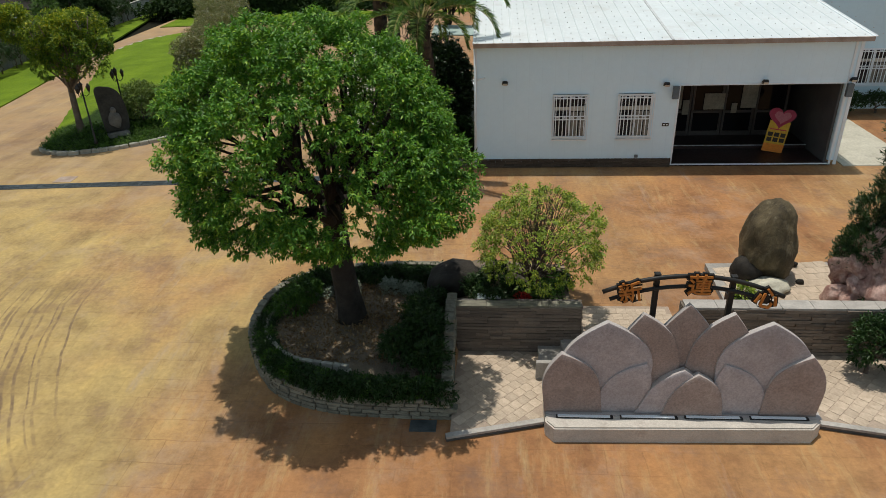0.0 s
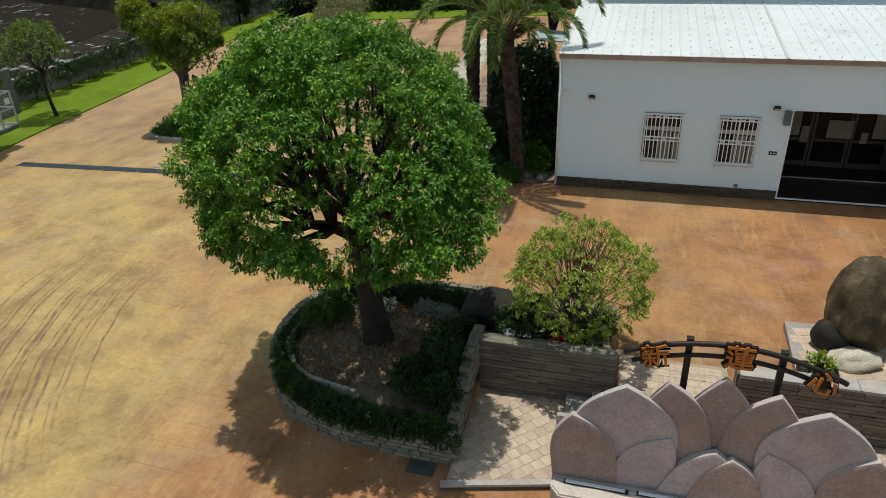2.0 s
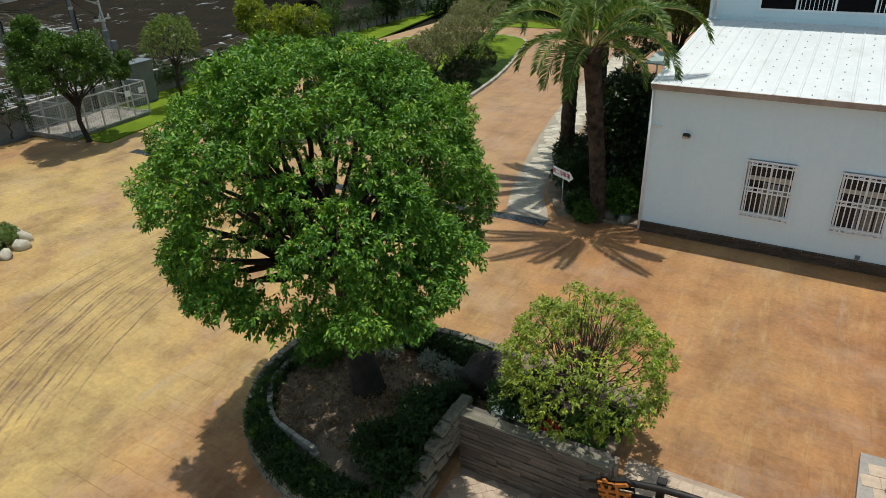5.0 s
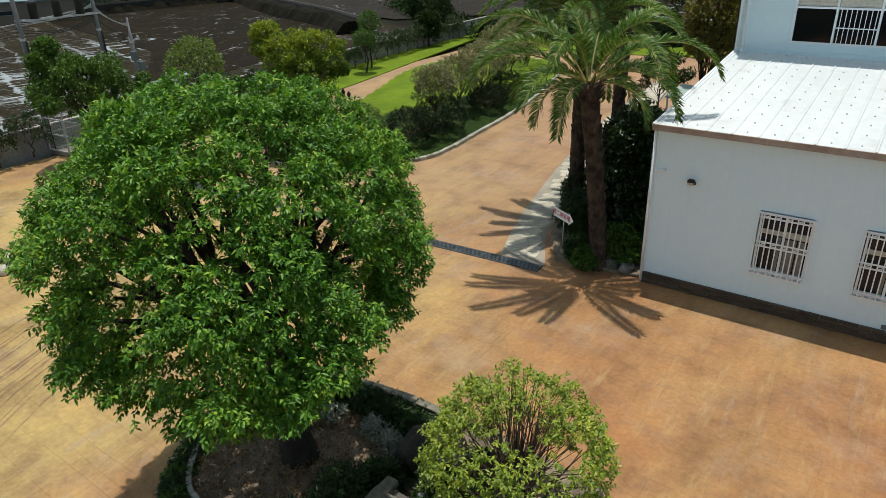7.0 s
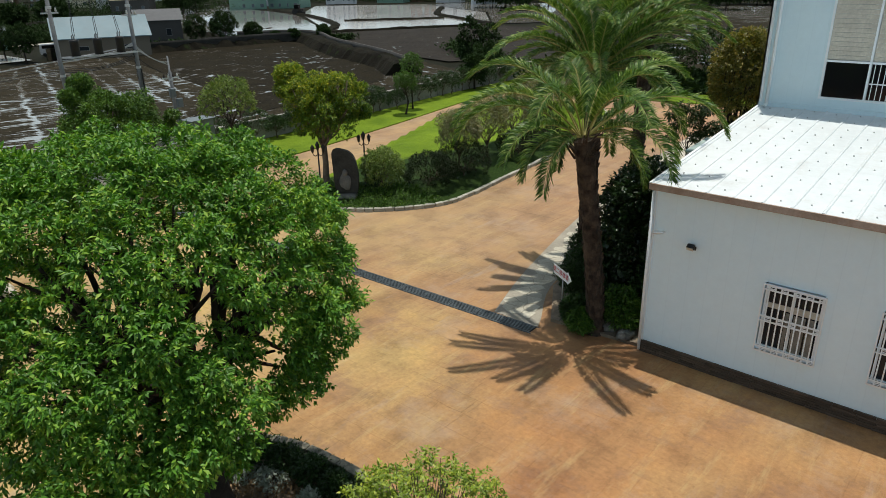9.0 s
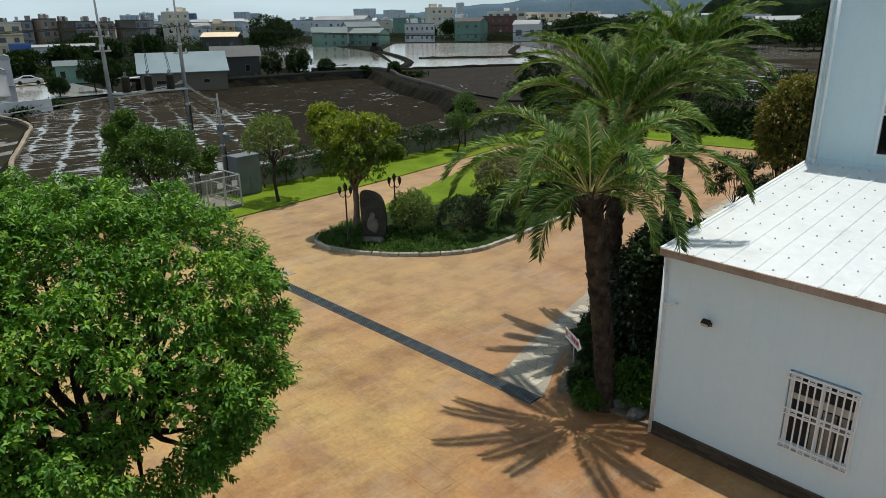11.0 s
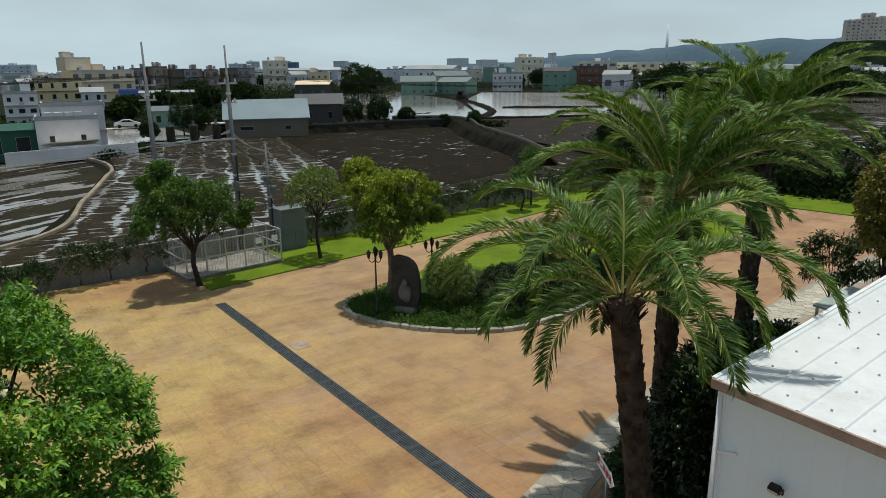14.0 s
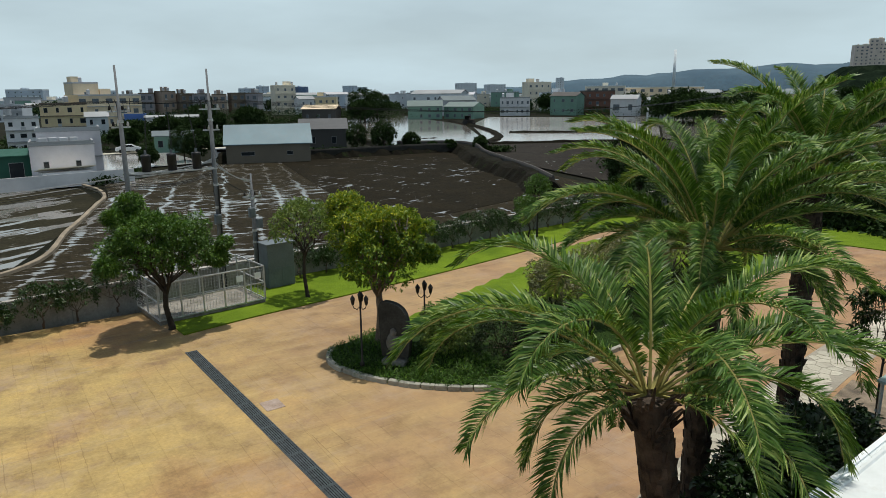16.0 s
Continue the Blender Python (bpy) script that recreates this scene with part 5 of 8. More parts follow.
def paving(name, poly, z, size, turn, label, kerb=M["jointed"], seed=1):
    w = thing(name, (0, 0, 0), label, "pavement", kind="structure")
    link("bed", *prism(poly, z - 0.25, z - 0.009), kerb, w)
    r = np.random.default_rng(seed)
    cx, cy = sum(p[0] for p in poly) / len(poly), sum(p[1] for p in poly) / len(poly)
    ca, sa = math.cos(radians(turn)), math.sin(radians(turn))
    for i in range(-30, 31):
        for j in range(-30, 31):
            u, v = i * size + (j % 2) * size * 0.5, j * size
            x, y = cx + ca * u - sa * v, cy + sa * u + ca * v
            if all(inside(x + dx, y + dy, poly) for dx in (-0.09, 0.09) for dy in (-0.09, 0.09)):
                piece("paver", paver_block, w, (x, y, z - 0.02 + r.uniform(-0.003, 0.003)), (size - 0.008, size - 0.008, 0.04), turn)
    return w


paving("paving_west", [(0.6, 10.12), (2.5, 10.62), (2.5, 11.0), (2.95, 11.0), (2.95, 12.92), (0.62, 12.92)], -0.25, 0.235, 45, "pale square pavers laid diagonally beside the lotus")
paving("paving_east", [(7.95, 10.75), (9.2, 10.5), (12.0, 10.3), (12.0, 12.92), (6.2, 12.92), (6.2, 11.1), (7.95, 11.1)], -0.25, 0.235, 45, "pale square pavers laid diagonally beside the lotus", seed=2)
paving("landing", [(4.05, 11.02), (5.7, 11.02), (5.7, 14.1), (3.5, 14.1), (3.5, 12.95), (4.05, 12.95)], 0.285, 0.235, 0, "pale paved landing behind the lotus", seed=3)
paving("boulder_platform", [(7.0, 13.4), (12, 13.4), (12.3, 16.2), (7.08, 16.05)], 0.42, 0.3, 8, "pale paved platform under the standing boulder", M["capstone"], seed=4)
kp = thing("terrace_kerb", (0, 0, 0), "pale stone kerb along the front of the pavers", "kerb", kind="structure")
for a, c in (((0.52, 10.06), (2.5, 10.58)), ((7.92, 10.68), (9.2, 10.42)), ((9.2, 10.42), (12.0, 10.22))):
    a, c = Vector((*a, 0)), Vector((*c, 0))
    bm = boxes()
    add_box(bm, (0, -0.05, -0.42), ((c - a).length, 0.06, -0.303), pose(*a, 0, 0, math.degrees(math.atan2(c.y - a.y, c.x - a.x))))
    part("kerb_base", bm, M["mortar"], kp)
    bm = boxes()
    add_box(bm, (0, -0.07, -0.3), ((c - a).length, 0.06, -0.245), pose(*a, 0, 0, math.degrees(math.atan2(c.y - a.y, c.x - a.x))))
    part("kerb_stone", bm, M["capstone"], kp)
stairs = thing("terrace_steps", (0, 0, 0), "three pale stone steps up behind the lotus", "stairs", kind="structure")
for k in range(3):
    part("step", soft_box((2.5 + k * 0.52, 12.0, -0.25), (4.05, 12.925, -0.25 + 0.178 * (k + 1)), 0.012), M["capstone"], stairs)
part("cheek", soft_box((2.4, 11.88, -0.3), (4.04, 11.995, 0.2), 0.012), M["capstone"], stairs)

# tree bed of pale blocks: an outer low wall and an inner ring
bed_line = spline([(0.55, 10.74), (-0.6, 10.77), (-1.56, 10.82), (-2.35, 10.98), (-3.04, 11.27), (-3.55, 11.68), (-3.98, 12.3), (-4.27, 13.05), (-4.25, 14.05), (-3.85, 14.95), (-2.85, 15.6), (-1.4, 15.85), (0.2, 15.85), (1.8, 15.75), (3.3, 15.6)], 10)
bed = thing("tree_bed", (0, 0, 0), "curved raised bed walled with pale stone blocks", "planter", kind="structure")
bed_block = block_mesh("bed_block", M["bedstone"], 0.16)


def course_wall(parent, line, z_of, rows, h, thick, ln, me, r, jitter=0.015):
    lens = [0.0]
    for a, c in zip(line[:-1], line[1:]):
        lens.append(lens[-1] + (c - a).length)
    for k in range(rows):
        s = -r.uniform(0, ln)
        while s < lens[-1]:
            w = ln * r.uniform(0.7, 1.3)
            mid = min(max(s + w / 2, 0), lens[-1] - 0.001)
            i = max(j for j in range(len(lens) - 1) if lens[j] <= mid)
            p = line[i].lerp(line[i + 1], (mid - lens[i]) / (lens[i + 1] - lens[i]))
            d = line[i + 1] - line[i]
            piece("block", me, parent, (p.x + r.normal(0, jitter * 0.4), p.y + r.normal(0, jitter * 0.4), z_of(p.x, p.y) + (k + 0.5) * h), (w - 0.012, thick + r.uniform(-jitter, jitter), h - 0.01), math.degrees(math.atan2(d.y, d.x)))
            s += w


rng = np.random.default_rng(5)
course_wall(bed, bed_line, lambda x, y: court_z(min(x, 0.6), y) - 0.02, 5, 0.105, 0.2, 0.3, bed_block, rng)
inner_line = spline([(0.4, 11.5), (-1.2, 11.47), (-1.95, 11.53), (-3.05, 11.84), (-3.8, 12.65), (-3.95, 13.5), (-3.6, 14.4), (-2.9, 15.0)], 10)
ring_block = block_mesh("ring_block", M["kerbstone"], 0.16)
course_wall(bed, [p for p in inner_line if p.x < -1.7][:-3], lambda x, y: 0.02, 3, 0.115, 0.1, 0.22, ring_block, rng)
side_line = [Vector((0.5, 10.8, 0)), Vector((0.5, 13.3, 0))]
course_wall(bed, side_line, lambda x, y: -0.35 + 0.33 * smooth01((y - 10.9) / 1.8) * 2, 6, 0.12, 0.24, 0.3, bed_block, rng)
soil_line = [(p.x, p.y) for p in bed_line] + [(3.3, 13.25), (0.6, 13.25)]
bm = bmesh.new()
bm.faces.new([bm.verts.new((x, y, 0)) for x, y in soil_line])
bmesh.ops.triangulate(bm, faces=bm.faces[:])
for _ in range(4):
    es = [e for e in bm.edges if e.calc_length() > 0.6]
    bmesh.ops.subdivide_edges(bm, edges=es, cuts=1)
    bmesh.ops.triangulate(bm, faces=bm.faces[:])
for v in bm.verts:
    x, y = v.co.x, v.co.y
    rise = 0.08 + 0.12 * smooth01((11.2 - y) / -0.6) + 0.42 * smooth01((x + 0.3) / 1.4) * smooth01((y - 12.6) / 0.8)
    v.co.z = rise + 0.05 * noise.noise(v.co * 1.5)
soil = part("bed_soil", bm, M["bedsoil"], None, smooth=True)
tagged(soil, "dark mulched soil littered with dry leaves", "soil", kind="structure")

# island kerb stones
kerb_block = block_mesh("kerb_block", M["kerbstone"], 0.16)
ik = thing("island_kerb", (0, 0, 0), "low kerb of rough pale stones round the island", "kerb", kind="structure")
course_wall(ik, island_line[6:90], lambda x, y: -0.03, 1, 0.2, 0.2, 0.42, kerb_block, rng, 0.03)
# ---- trees and shrubs ----
def tree(name, base, fork, centre, radii, clumps, clump_r, tips, per, leaf, r0, mat, label, seed, bark=None, sub=3, inner=0.72, low=-0.75, droop=0.35, spread=0.9, category="tree", group="", thin=0.02, tight=0.22, lobes=(), gaps=(), sprays=None):
    r = np.random.default_rng(seed)
    t = thing(name, base, label, category, group)
    b = np.array(base, float)
    if sprays:
        pts, ways, seats = crown_sprays(np.array(centre) - b, radii, clumps, sprays[0], clump_r, sprays[1], r, low, [(np.array(c) - b, size) for c, size in lobes])
        low_fork = np.array(fork) - b
        seats = low_fork + (seats[::sprays[2]] - low_fork) * 0.86
    else:
        pts, ways, seats = crown_points(np.array(centre) - b, radii, clumps, clump_r, tips, r, inner, low=low)
    for c, size in () if sprays else lobes:
        d = r.normal(0, 1, (int(430 * (size / 0.6) ** 2), 3))
        d /= np.linalg.norm(d, axis=1, keepdims=True)
        pts = np.concatenate([pts, np.array(c) - b + d * size * r.uniform(0.6, 1.05, (len(d), 1)) * (1, 1, 0.75)])
        ways = np.concatenate([ways, d * 0.8 + (0, 0, -0.1)])
        seats = np.concatenate([seats, [np.array(c) - b]])
    # openings in the leaves through which the limbs show: way and half-width in degrees
    rel = (pts - (np.array(centre) - b)) / np.array(radii)
    rel /= np.linalg.norm(rel, axis=1, keepdims=True) + 1e-9
    keep = np.ones(len(pts), bool)
    for az, el, wide in gaps:
        way = np.array((math.cos(radians(az)) * math.cos(radians(el)), math.sin(radians(az)) * math.cos(radians(el)), math.sin(radians(el))))
        keep &= (np.degrees(np.arccos(np.clip(rel @ way, -1, 1))) > wide * r.uniform(0.75, 1.2, len(pts))) | (r.random(len(pts)) < 0.06)
    pts, ways = pts[keep], ways[keep]
    limbs(t, (0, 0, 0), tuple(np.array(fork) - b), seats, r0, bark or M["bark"], r, sub=sub, thin=thin)
    if sprays:
        spray_mesh("crown", pts, ways, per, leaf[0], leaf[1], mat, t, r, leaf[0] * 1.5, droop)
    else:
        leaf_mesh("crown", pts, ways, per, leaf[0], leaf[1], mat, t, r, droop, spread, tight=tight)
    return t


tree("shade_tree", (-1.95, 13.55, 0.18), (-2.15, 13.45, 3.5), (-2.33, 13.27, 4.93), (3.16, 3.36, 2.72), 250, 0.4, 0, 9, (0.098, 0.043), 0.3, M["tree_leaf"], "broad round-crowned evergreen tree standing in a stone-walled bed", 21, sub=6, low=-0.66, droop=0.22, sprays=(70, 44, 4), gaps=[(-76, 8, 8), (-68, -8, 9), (-60, 10, 6), (-92, 2, 7), (-66, -26, 9), (-100, -10, 6), (-50, -6, 6), (-78, 20, 6), (-56, -40, 9), (105, -12, 15), (145, -14, 15), (125, -20, 15), (120, 2, 10), (160, 4, 8), (90, 2, 9)], lobes=[((0.05, 11.04, 3.96), 0.57), ((-0.42, 11.04, 3.72), 0.47), ((0.24, 11.7, 3.67), 0.57), ((-0.05, 11.98, 3.44), 0.47), ((-0.33, 12.45, 3.3), 0.47), ((0.33, 12.64, 3.67), 0.52), ((-0.7, 10.67, 4.33), 0.47), ((-0.09, 10.85, 4.61), 0.47), ((0.28, 11.32, 4.52), 0.52), ((0.52, 11.98, 4.43), 0.47), ((-0.61, 10.76, 4.99), 0.43), ((0.33, 10.67, 4.14), 0.47), ((-0.99, 10.34, 4.52), 0.43), ((0.38, 11.61, 5.04), 0.47), ((0.05, 11.04, 5.13), 0.47), ((0.57, 12.26, 4.94), 0.47), ((0.28, 11.98, 5.55), 0.47), ((-1.5, 10.5, 3.85), 0.4), ((-2.5, 10.45, 3.85), 0.4), ((-0.7, 10.65, 3.65), 0.4), ((-3.3, 10.9, 3.6), 0.4), ((-4.0, 11.3, 3.6), 0.42), ((0.75, 11.9, 4.2), 0.5), ((0.8, 12.6, 4.5), 0.5), ((0.7, 11.3, 4.0), 0.42), ((-1.2, 10.4, 3.9), 0.45), ((-2.0, 10.2, 4.1), 0.42), ((-0.1, 12.2, 3.25), 0.4), ((-1.7, 11.7, 3.05), 0.4), ((-1.1, 11.9, 3.0), 0.4), ((-2.4, 11.5, 3.2), 0.4), ((-0.6, 12.3, 2.95), 0.38)])
tree("garden_shrub", (2.3, 14.25, 0.5), (2.35, 14.25, 1.0), (2.56, 14.0, 2.08), (1.62, 1.55, 1.5), 110, 0.24, 0, 7, (0.075, 0.036), 0.06, M["shrub_leaf"], "round twiggy shrub with bright yellow-green leaves behind the terrace wall", 22, bark=M["twig"], sub=2, low=-0.5, droop=0.3, sprays=(20, 17, 2), category="shrub", thin=0.008, gaps=[(-60, 62, 17), (-20, 45, 8), (40, 75, 14)])
tw, twr = Pile(), np.random.default_rng(221)
for k in range(130):
    a, e = twr.uniform(0, 6.283), radians(twr.uniform(15, 88))
    d = Vector((math.cos(a) * math.cos(e), math.sin(a) * math.cos(e), math.sin(e)))
    c0 = Vector((2.45, 14.15, 1.3)) + d * 0.25
    c2 = Vector((2.56, 14.0, 2.1)) + Vector((d.x * 1.4, d.y * 1.35, d.z * 1.36)) * twr.uniform(0.85, 1.02)
    c1 = c0.lerp(c2, 0.5) + Vector((twr.normal(0, 0.08), twr.normal(0, 0.08), 0.08))
    tw.tube([c0, c1, c2], [0.008, 0.006, 0.003], 4)
shrub = bpy.data.objects["garden_shrub"]
twigs = tw.out("twig_crown", M["twig"], shrub, "bare brown twigs")
twigs.matrix_parent_inverse = shrub.matrix_world.inverted()
tree("cage_tree", (-24.4, 23.0, 0.05), (-24.4, 22.9, 2.0), (-24.4, 22.7, 3.75), (2.75, 2.65, 1.95), 60, 0.6, 3600, 7, (0.15, 0.055), 0.12, M["green_leaf"], "spreading dark green tree beside the wire cage", 23, sub=4, low=-0.6, inner=0.3, spread=1.15, gaps=[(-20, 30, 12), (20, -5, 12), (-50, 5, 11), (60, 25, 12), (0, 60, 9), (-75, 30, 10)], lobes=[((-25.2, 22.0, 5.5), 0.55), ((-23.6, 24.9, 3.1), 0.5), ((-23.2, 20.6, 3.4), 0.45), ((-24.9, 21.3, 5.0), 0.45), ((-23.5, 25.3, 3.7), 0.35)])
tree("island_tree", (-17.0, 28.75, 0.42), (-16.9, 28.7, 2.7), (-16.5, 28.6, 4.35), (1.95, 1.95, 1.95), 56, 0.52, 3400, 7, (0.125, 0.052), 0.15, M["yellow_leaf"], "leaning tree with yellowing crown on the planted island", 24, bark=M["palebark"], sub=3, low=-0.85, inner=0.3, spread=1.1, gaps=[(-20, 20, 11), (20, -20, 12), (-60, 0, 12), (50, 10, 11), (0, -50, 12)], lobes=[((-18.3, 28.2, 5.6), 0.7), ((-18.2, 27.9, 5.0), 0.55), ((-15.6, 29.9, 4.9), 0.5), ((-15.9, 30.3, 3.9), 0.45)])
tree("pruned_tree", (-25.2, 29.4, 0.06), (-25.3, 29.4, 2.4), (-25.4, 29.4, 3.5), (1.6, 1.6, 1.6), 24, 0.5, 620, 6, (0.17, 0.065), 0.09, M["rose_leaf"], "sparse pruned tree with stubby branches on the lawn", 25, sub=2, low=-0.3)
for i, (x, y, h) in enumerate([(-29.0, 47.5, 4.6), (-27.9, 45.6, 3.4)]):
    tree("young_tree", (x, y, 0.06), (x, y, h * 0.55), (x, y, h * 0.75), (0.95, 0.95, h * 0.24), 22, 0.36, 520, 6, (0.13, 0.055), 0.06, M["green_leaf"], "slim young tree staked in the lawn", 30 + i, sub=2, group="young lawn trees")
tree("rusty_tree", (-0.9, 34.2, 0.05), (-0.8, 34.2, 3.6), (-0.6, 34.2, 6.0), (1.2, 1.3, 1.75), 44, 0.5, 2600, 7, (0.115, 0.055), 0.11, M["orange_leaf"], "upright tree with rusty yellow leaves beside the tall block", 36, sub=3, low=-0.9)
tree("sapling", (-2.9, 35.85, 0.05), (-3.0, 35.95, 3.0), (-3.05, 36.0, 4.0), (0.3, 0.3, 0.5), 5, 0.2, 60, 3, (0.17, 0.05), 0.035, M["hedge_leaf"], "thin sapling with layered dark leaves", 37, sub=2, lobes=[((-3.4, 36.0, 4.35), 0.26), ((-3.75, 35.9, 4.05), 0.26), ((-3.6, 36.1, 3.65), 0.28), ((-3.65, 35.9, 3.2), 0.24), ((-2.7, 36.1, 4.25), 0.28), ((-2.4, 36.0, 4.3), 0.24), ((-2.75, 35.9, 3.85), 0.28), ((-2.75, 36.1, 3.2), 0.26), ((-2.45, 36.0, 3.45), 0.28), ((-2.1, 36.0, 3.65), 0.28), ((-1.85, 36.0, 3.75), 0.2)])
for i, (x, y, h, w) in enumerate([(-13.7, 34.5, 3.7, 1.25), (-14.2, 37.4, 3.8, 1.5), (-14.8, 40.6, 4.0, 1.7), (-15.6, 44.0, 4.2, 1.9), (-17.0, 48.0, 4.2, 2.1), (-18.6, 52.0, 4.4, 2.2)]):
    tree("olive_tree", (x, y, island_z(x, y) - 0.05), (x, y, 1.2), (x, y, h * 0.68), (w, w, h * 0.34), 30, 0.5, 1000, 6, (0.13, 0.05), 0.05, M["olive_leaf"], "loose grey-green shrub tree on the planted island", 40 + i, bark=M["twig"], sub=2, inner=0.6, group="island shrub trees", thin=0.01)


def bush(name, centre, radii, clumps, clump_r, tips, per, leaf, mat, label, seed, category="shrub", group="", low=-0.5, flat=0.0):
    """A low bush that grows from the ground."""
    r = np.random.default_rng(seed)
    cx, cy, cz = centre
    t = thing(name, (cx, cy, cz - radii[2] * 0.9), label, category, group)
    pts, ways, seats = crown_points((0, 0, radii[2] * 0.9), radii, clumps, clump_r, tips, r, 0.7, low=low)
    limbs(t, (0, 0, 0), (0, 0, radii[2] * 0.35), seats, 0.035, M["twig"], r, "stem", sub=2, thin=0.008)
    leaf_mesh("foliage", pts, ways, per, leaf[0], leaf[1], mat, t, r, 0.2, 0.9)
    return t


bush("glossy_bush", (-0.6, 26.95, 2.38), (1.32, 1.75, 2.3), 60, 0.55, 2600, 7, (0.15, 0.085), M["dark_leaf"], "tall glossy dark green bush behind the palms", 51, low=-0.9)
bush("glossy_bush", (-1.4, 29.8, 2.0), (1.4, 1.5, 1.9), 44, 0.55, 1900, 7, (0.15, 0.085), M["dark_leaf"], "tall glossy dark green bush behind the palms", 52, low=-0.9)
bush("clipped_bush", (-2.1, 26.35, 0.8), (0.85, 0.95, 0.8), 26, 0.35, 900, 6, (0.1, 0.045), M["hedge_leaf"], "rounded dark green bush under the palms", 53)
bush("clipped_bush", (-0.9, 25.5, 0.6), (0.9, 0.6, 0.6), 22, 0.32, 700, 6, (0.12, 0.04), M["hedge_leaf"], "rounded dark green bush under the palms", 54)
for k, (x, y, w, h) in enumerate([(-1.3, 24.6, 0.42, 0.48), (-0.95, 24.3, 0.4, 0.36), (-1.7, 25.75, 0.6, 0.85), (-0.1, 25.05, 0.6, 0.75), (0.3, 25.6, 0.4, 0.95)]):
    bush("clipped_bush", (x, y, 0.05 + h * 0.8), (w, w, h), 24, 0.3, 800, 6, (0.1, 0.04), M["green_leaf"] if k in (1, 3) else M["hedge_leaf"], "dense green bush crowding the foot of the palm", 360 + k, low=-0.8)
bush("clipped_bush", (-2.9, 28.4, 0.8), (0.8, 1.0, 0.8), 22, 0.35, 700, 6, (0.1, 0.045), M["hedge_leaf"], "rounded dark green bush under the palms", 55)
for i, (x, y, h, w) in enumerate([(-13.15, 31.75, 1.65, 1.35), (-13.0, 33.9, 1.9, 1.5), (-13.4, 39.0, 1.5, 1.2), (-14.0, 42.0, 1.6, 1.3)]):
    bush("dome_hedge", (x, y, island_z(x, y) + h * 0.44), (w, w * 1.1, h * 0.56), 40, 0.3, 1500, 7, (0.07, 0.035), M["clipped_leaf"], "clipped dark green dome hedge on the island", 60 + i, group="dome hedges", low=-0.7)
bush("rose_bush", (-14.6, 30.1, 1.4), (1.1, 1.1, 1.1), 38, 0.36, 1150, 6, (0.1, 0.055), M["rose_leaf"], "loose leafy bush beside the carved stone", 66, low=-0.7)
bush("border_bush", (-15.7, 30.7, 0.85), (0.5, 0.5, 0.55), 18, 0.3, 380, 6, (0.1, 0.05), M["hedge_leaf"], "small green bush on the planted island", 67)
rng = np.random.default_rng(70)
for i in range(40):
    y = 5 + i * 1.5 + rng.uniform(-0.3, 0.3)
    x = np.interp(y, [p[1] for p in wall_line], [p[0] for p in wall_line]) + 0.55 + rng.uniform(0, 0.25)
    if 22 < y < 29.5:
        continue
    h = rng.uniform(0.95, 1.5)
    bush("wall_shrub", (x, y, h * 0.9), (0.55 * h + 0.15, 0.65 * h + 0.15, h * 0.8), 14, 0.3, 240, 6, (0.14, 0.06), M["hedge_leaf"], "dark thin-stemmed shrub against the boundary wall", 71 + i, group="wall shrubs", low=-0.35)
# planting in the tree bed
for i, (x, y, w, h) in enumerate([(-3.5, 13.75, 0.46, 0.42), (-3.3, 14.3, 0.5, 0.46), (-3.0, 14.95, 0.42, 0.42), (-2.45, 15.25, 0.36, 0.28), (-1.75, 15.4, 0.36, 0.28), (-1.05, 15.4, 0.36, 0.28), (-0.4, 15.25, 0.36, 0.28)]):
    bush("bed_shrub", (x, y, 0.22 + h * 0.7), (w, w, h), 14, 0.2, 380, 6, (0.075, 0.036), M["green_leaf"] if i < 2 else M["hedge_leaf"], "small clipped green shrub at the rim of the tree bed", 100 + i, group="bed shrubs")
for i, (x, y, w) in enumerate([(-2.9, 14.55, 0.35), (-2.3, 14.8, 0.4), (-1.1, 14.9, 0.4), (-0.6, 14.75, 0.32)]):
    bush("silver_shrub", (x, y, 0.3), (w, w * 0.8, 0.22), 10, 0.16, 220, 6, (0.06, 0.03), M["silver_leaf"], "low silver-leaved shrub in the tree bed", 110 + i, group="silver shrubs")
rng = np.random.default_rng(120)
row = bed_line[4:92]
for i in range(0, 88, 4):
    p = row[i]
    q = p.lerp(Vector((-1.6, 13.3, 0)), 0.085)
    bush("border_plant", (q.x, q.y, 0.2), (0.3, 0.3, 0.2), 10, 0.16, 200, 6, (0.085, 0.03), M["green_leaf"] if i % 3 == 0 else M["hedge_leaf"], "low green border plant between the bed walls", 121 + i, group="border plants")
for i in range(90, 126, 4):
    p = bed_line[i]
    bush("border_plant", (p.x, p.y - 0.05, 0.24), (0.34, 0.26, 0.24), 10, 0.16, 220, 6, (0.085, 0.03), M["hedge_leaf"], "low green border plant between the bed walls", 340 + i, group="border plants")
for i in range(2, 30, 4):
    p = bed_line[i]
    bush("trailing_plant", (p.x, p.y + 0.02, 0.24), (0.34, 0.2, 0.3), 12, 0.16, 220, 6, (0.075, 0.03), M["hedge_leaf"], "dark green plant trailing over the bed wall", 320 + i, group="trailing plants", low=-0.9)
for i, (x, y, w, h) in enumerate([(0.0, 12.3, 0.55, 0.65), (-0.55, 11.9, 0.5, 0.5), (0.1, 11.55, 0.42, 0.45), (-0.2, 12.95, 0.5, 0.6), (0.05, 13.6, 0.45, 0.45)]):
    bush("corner_shrub", (x, y, 0.2 + h * 0.8), (w, w, h), 16, 0.24, 380, 6, (0.11, 0.035), M["hedge_leaf"], "dense dark green shrub at the corner of the tree bed", 200 + i, group="corner shrubs")
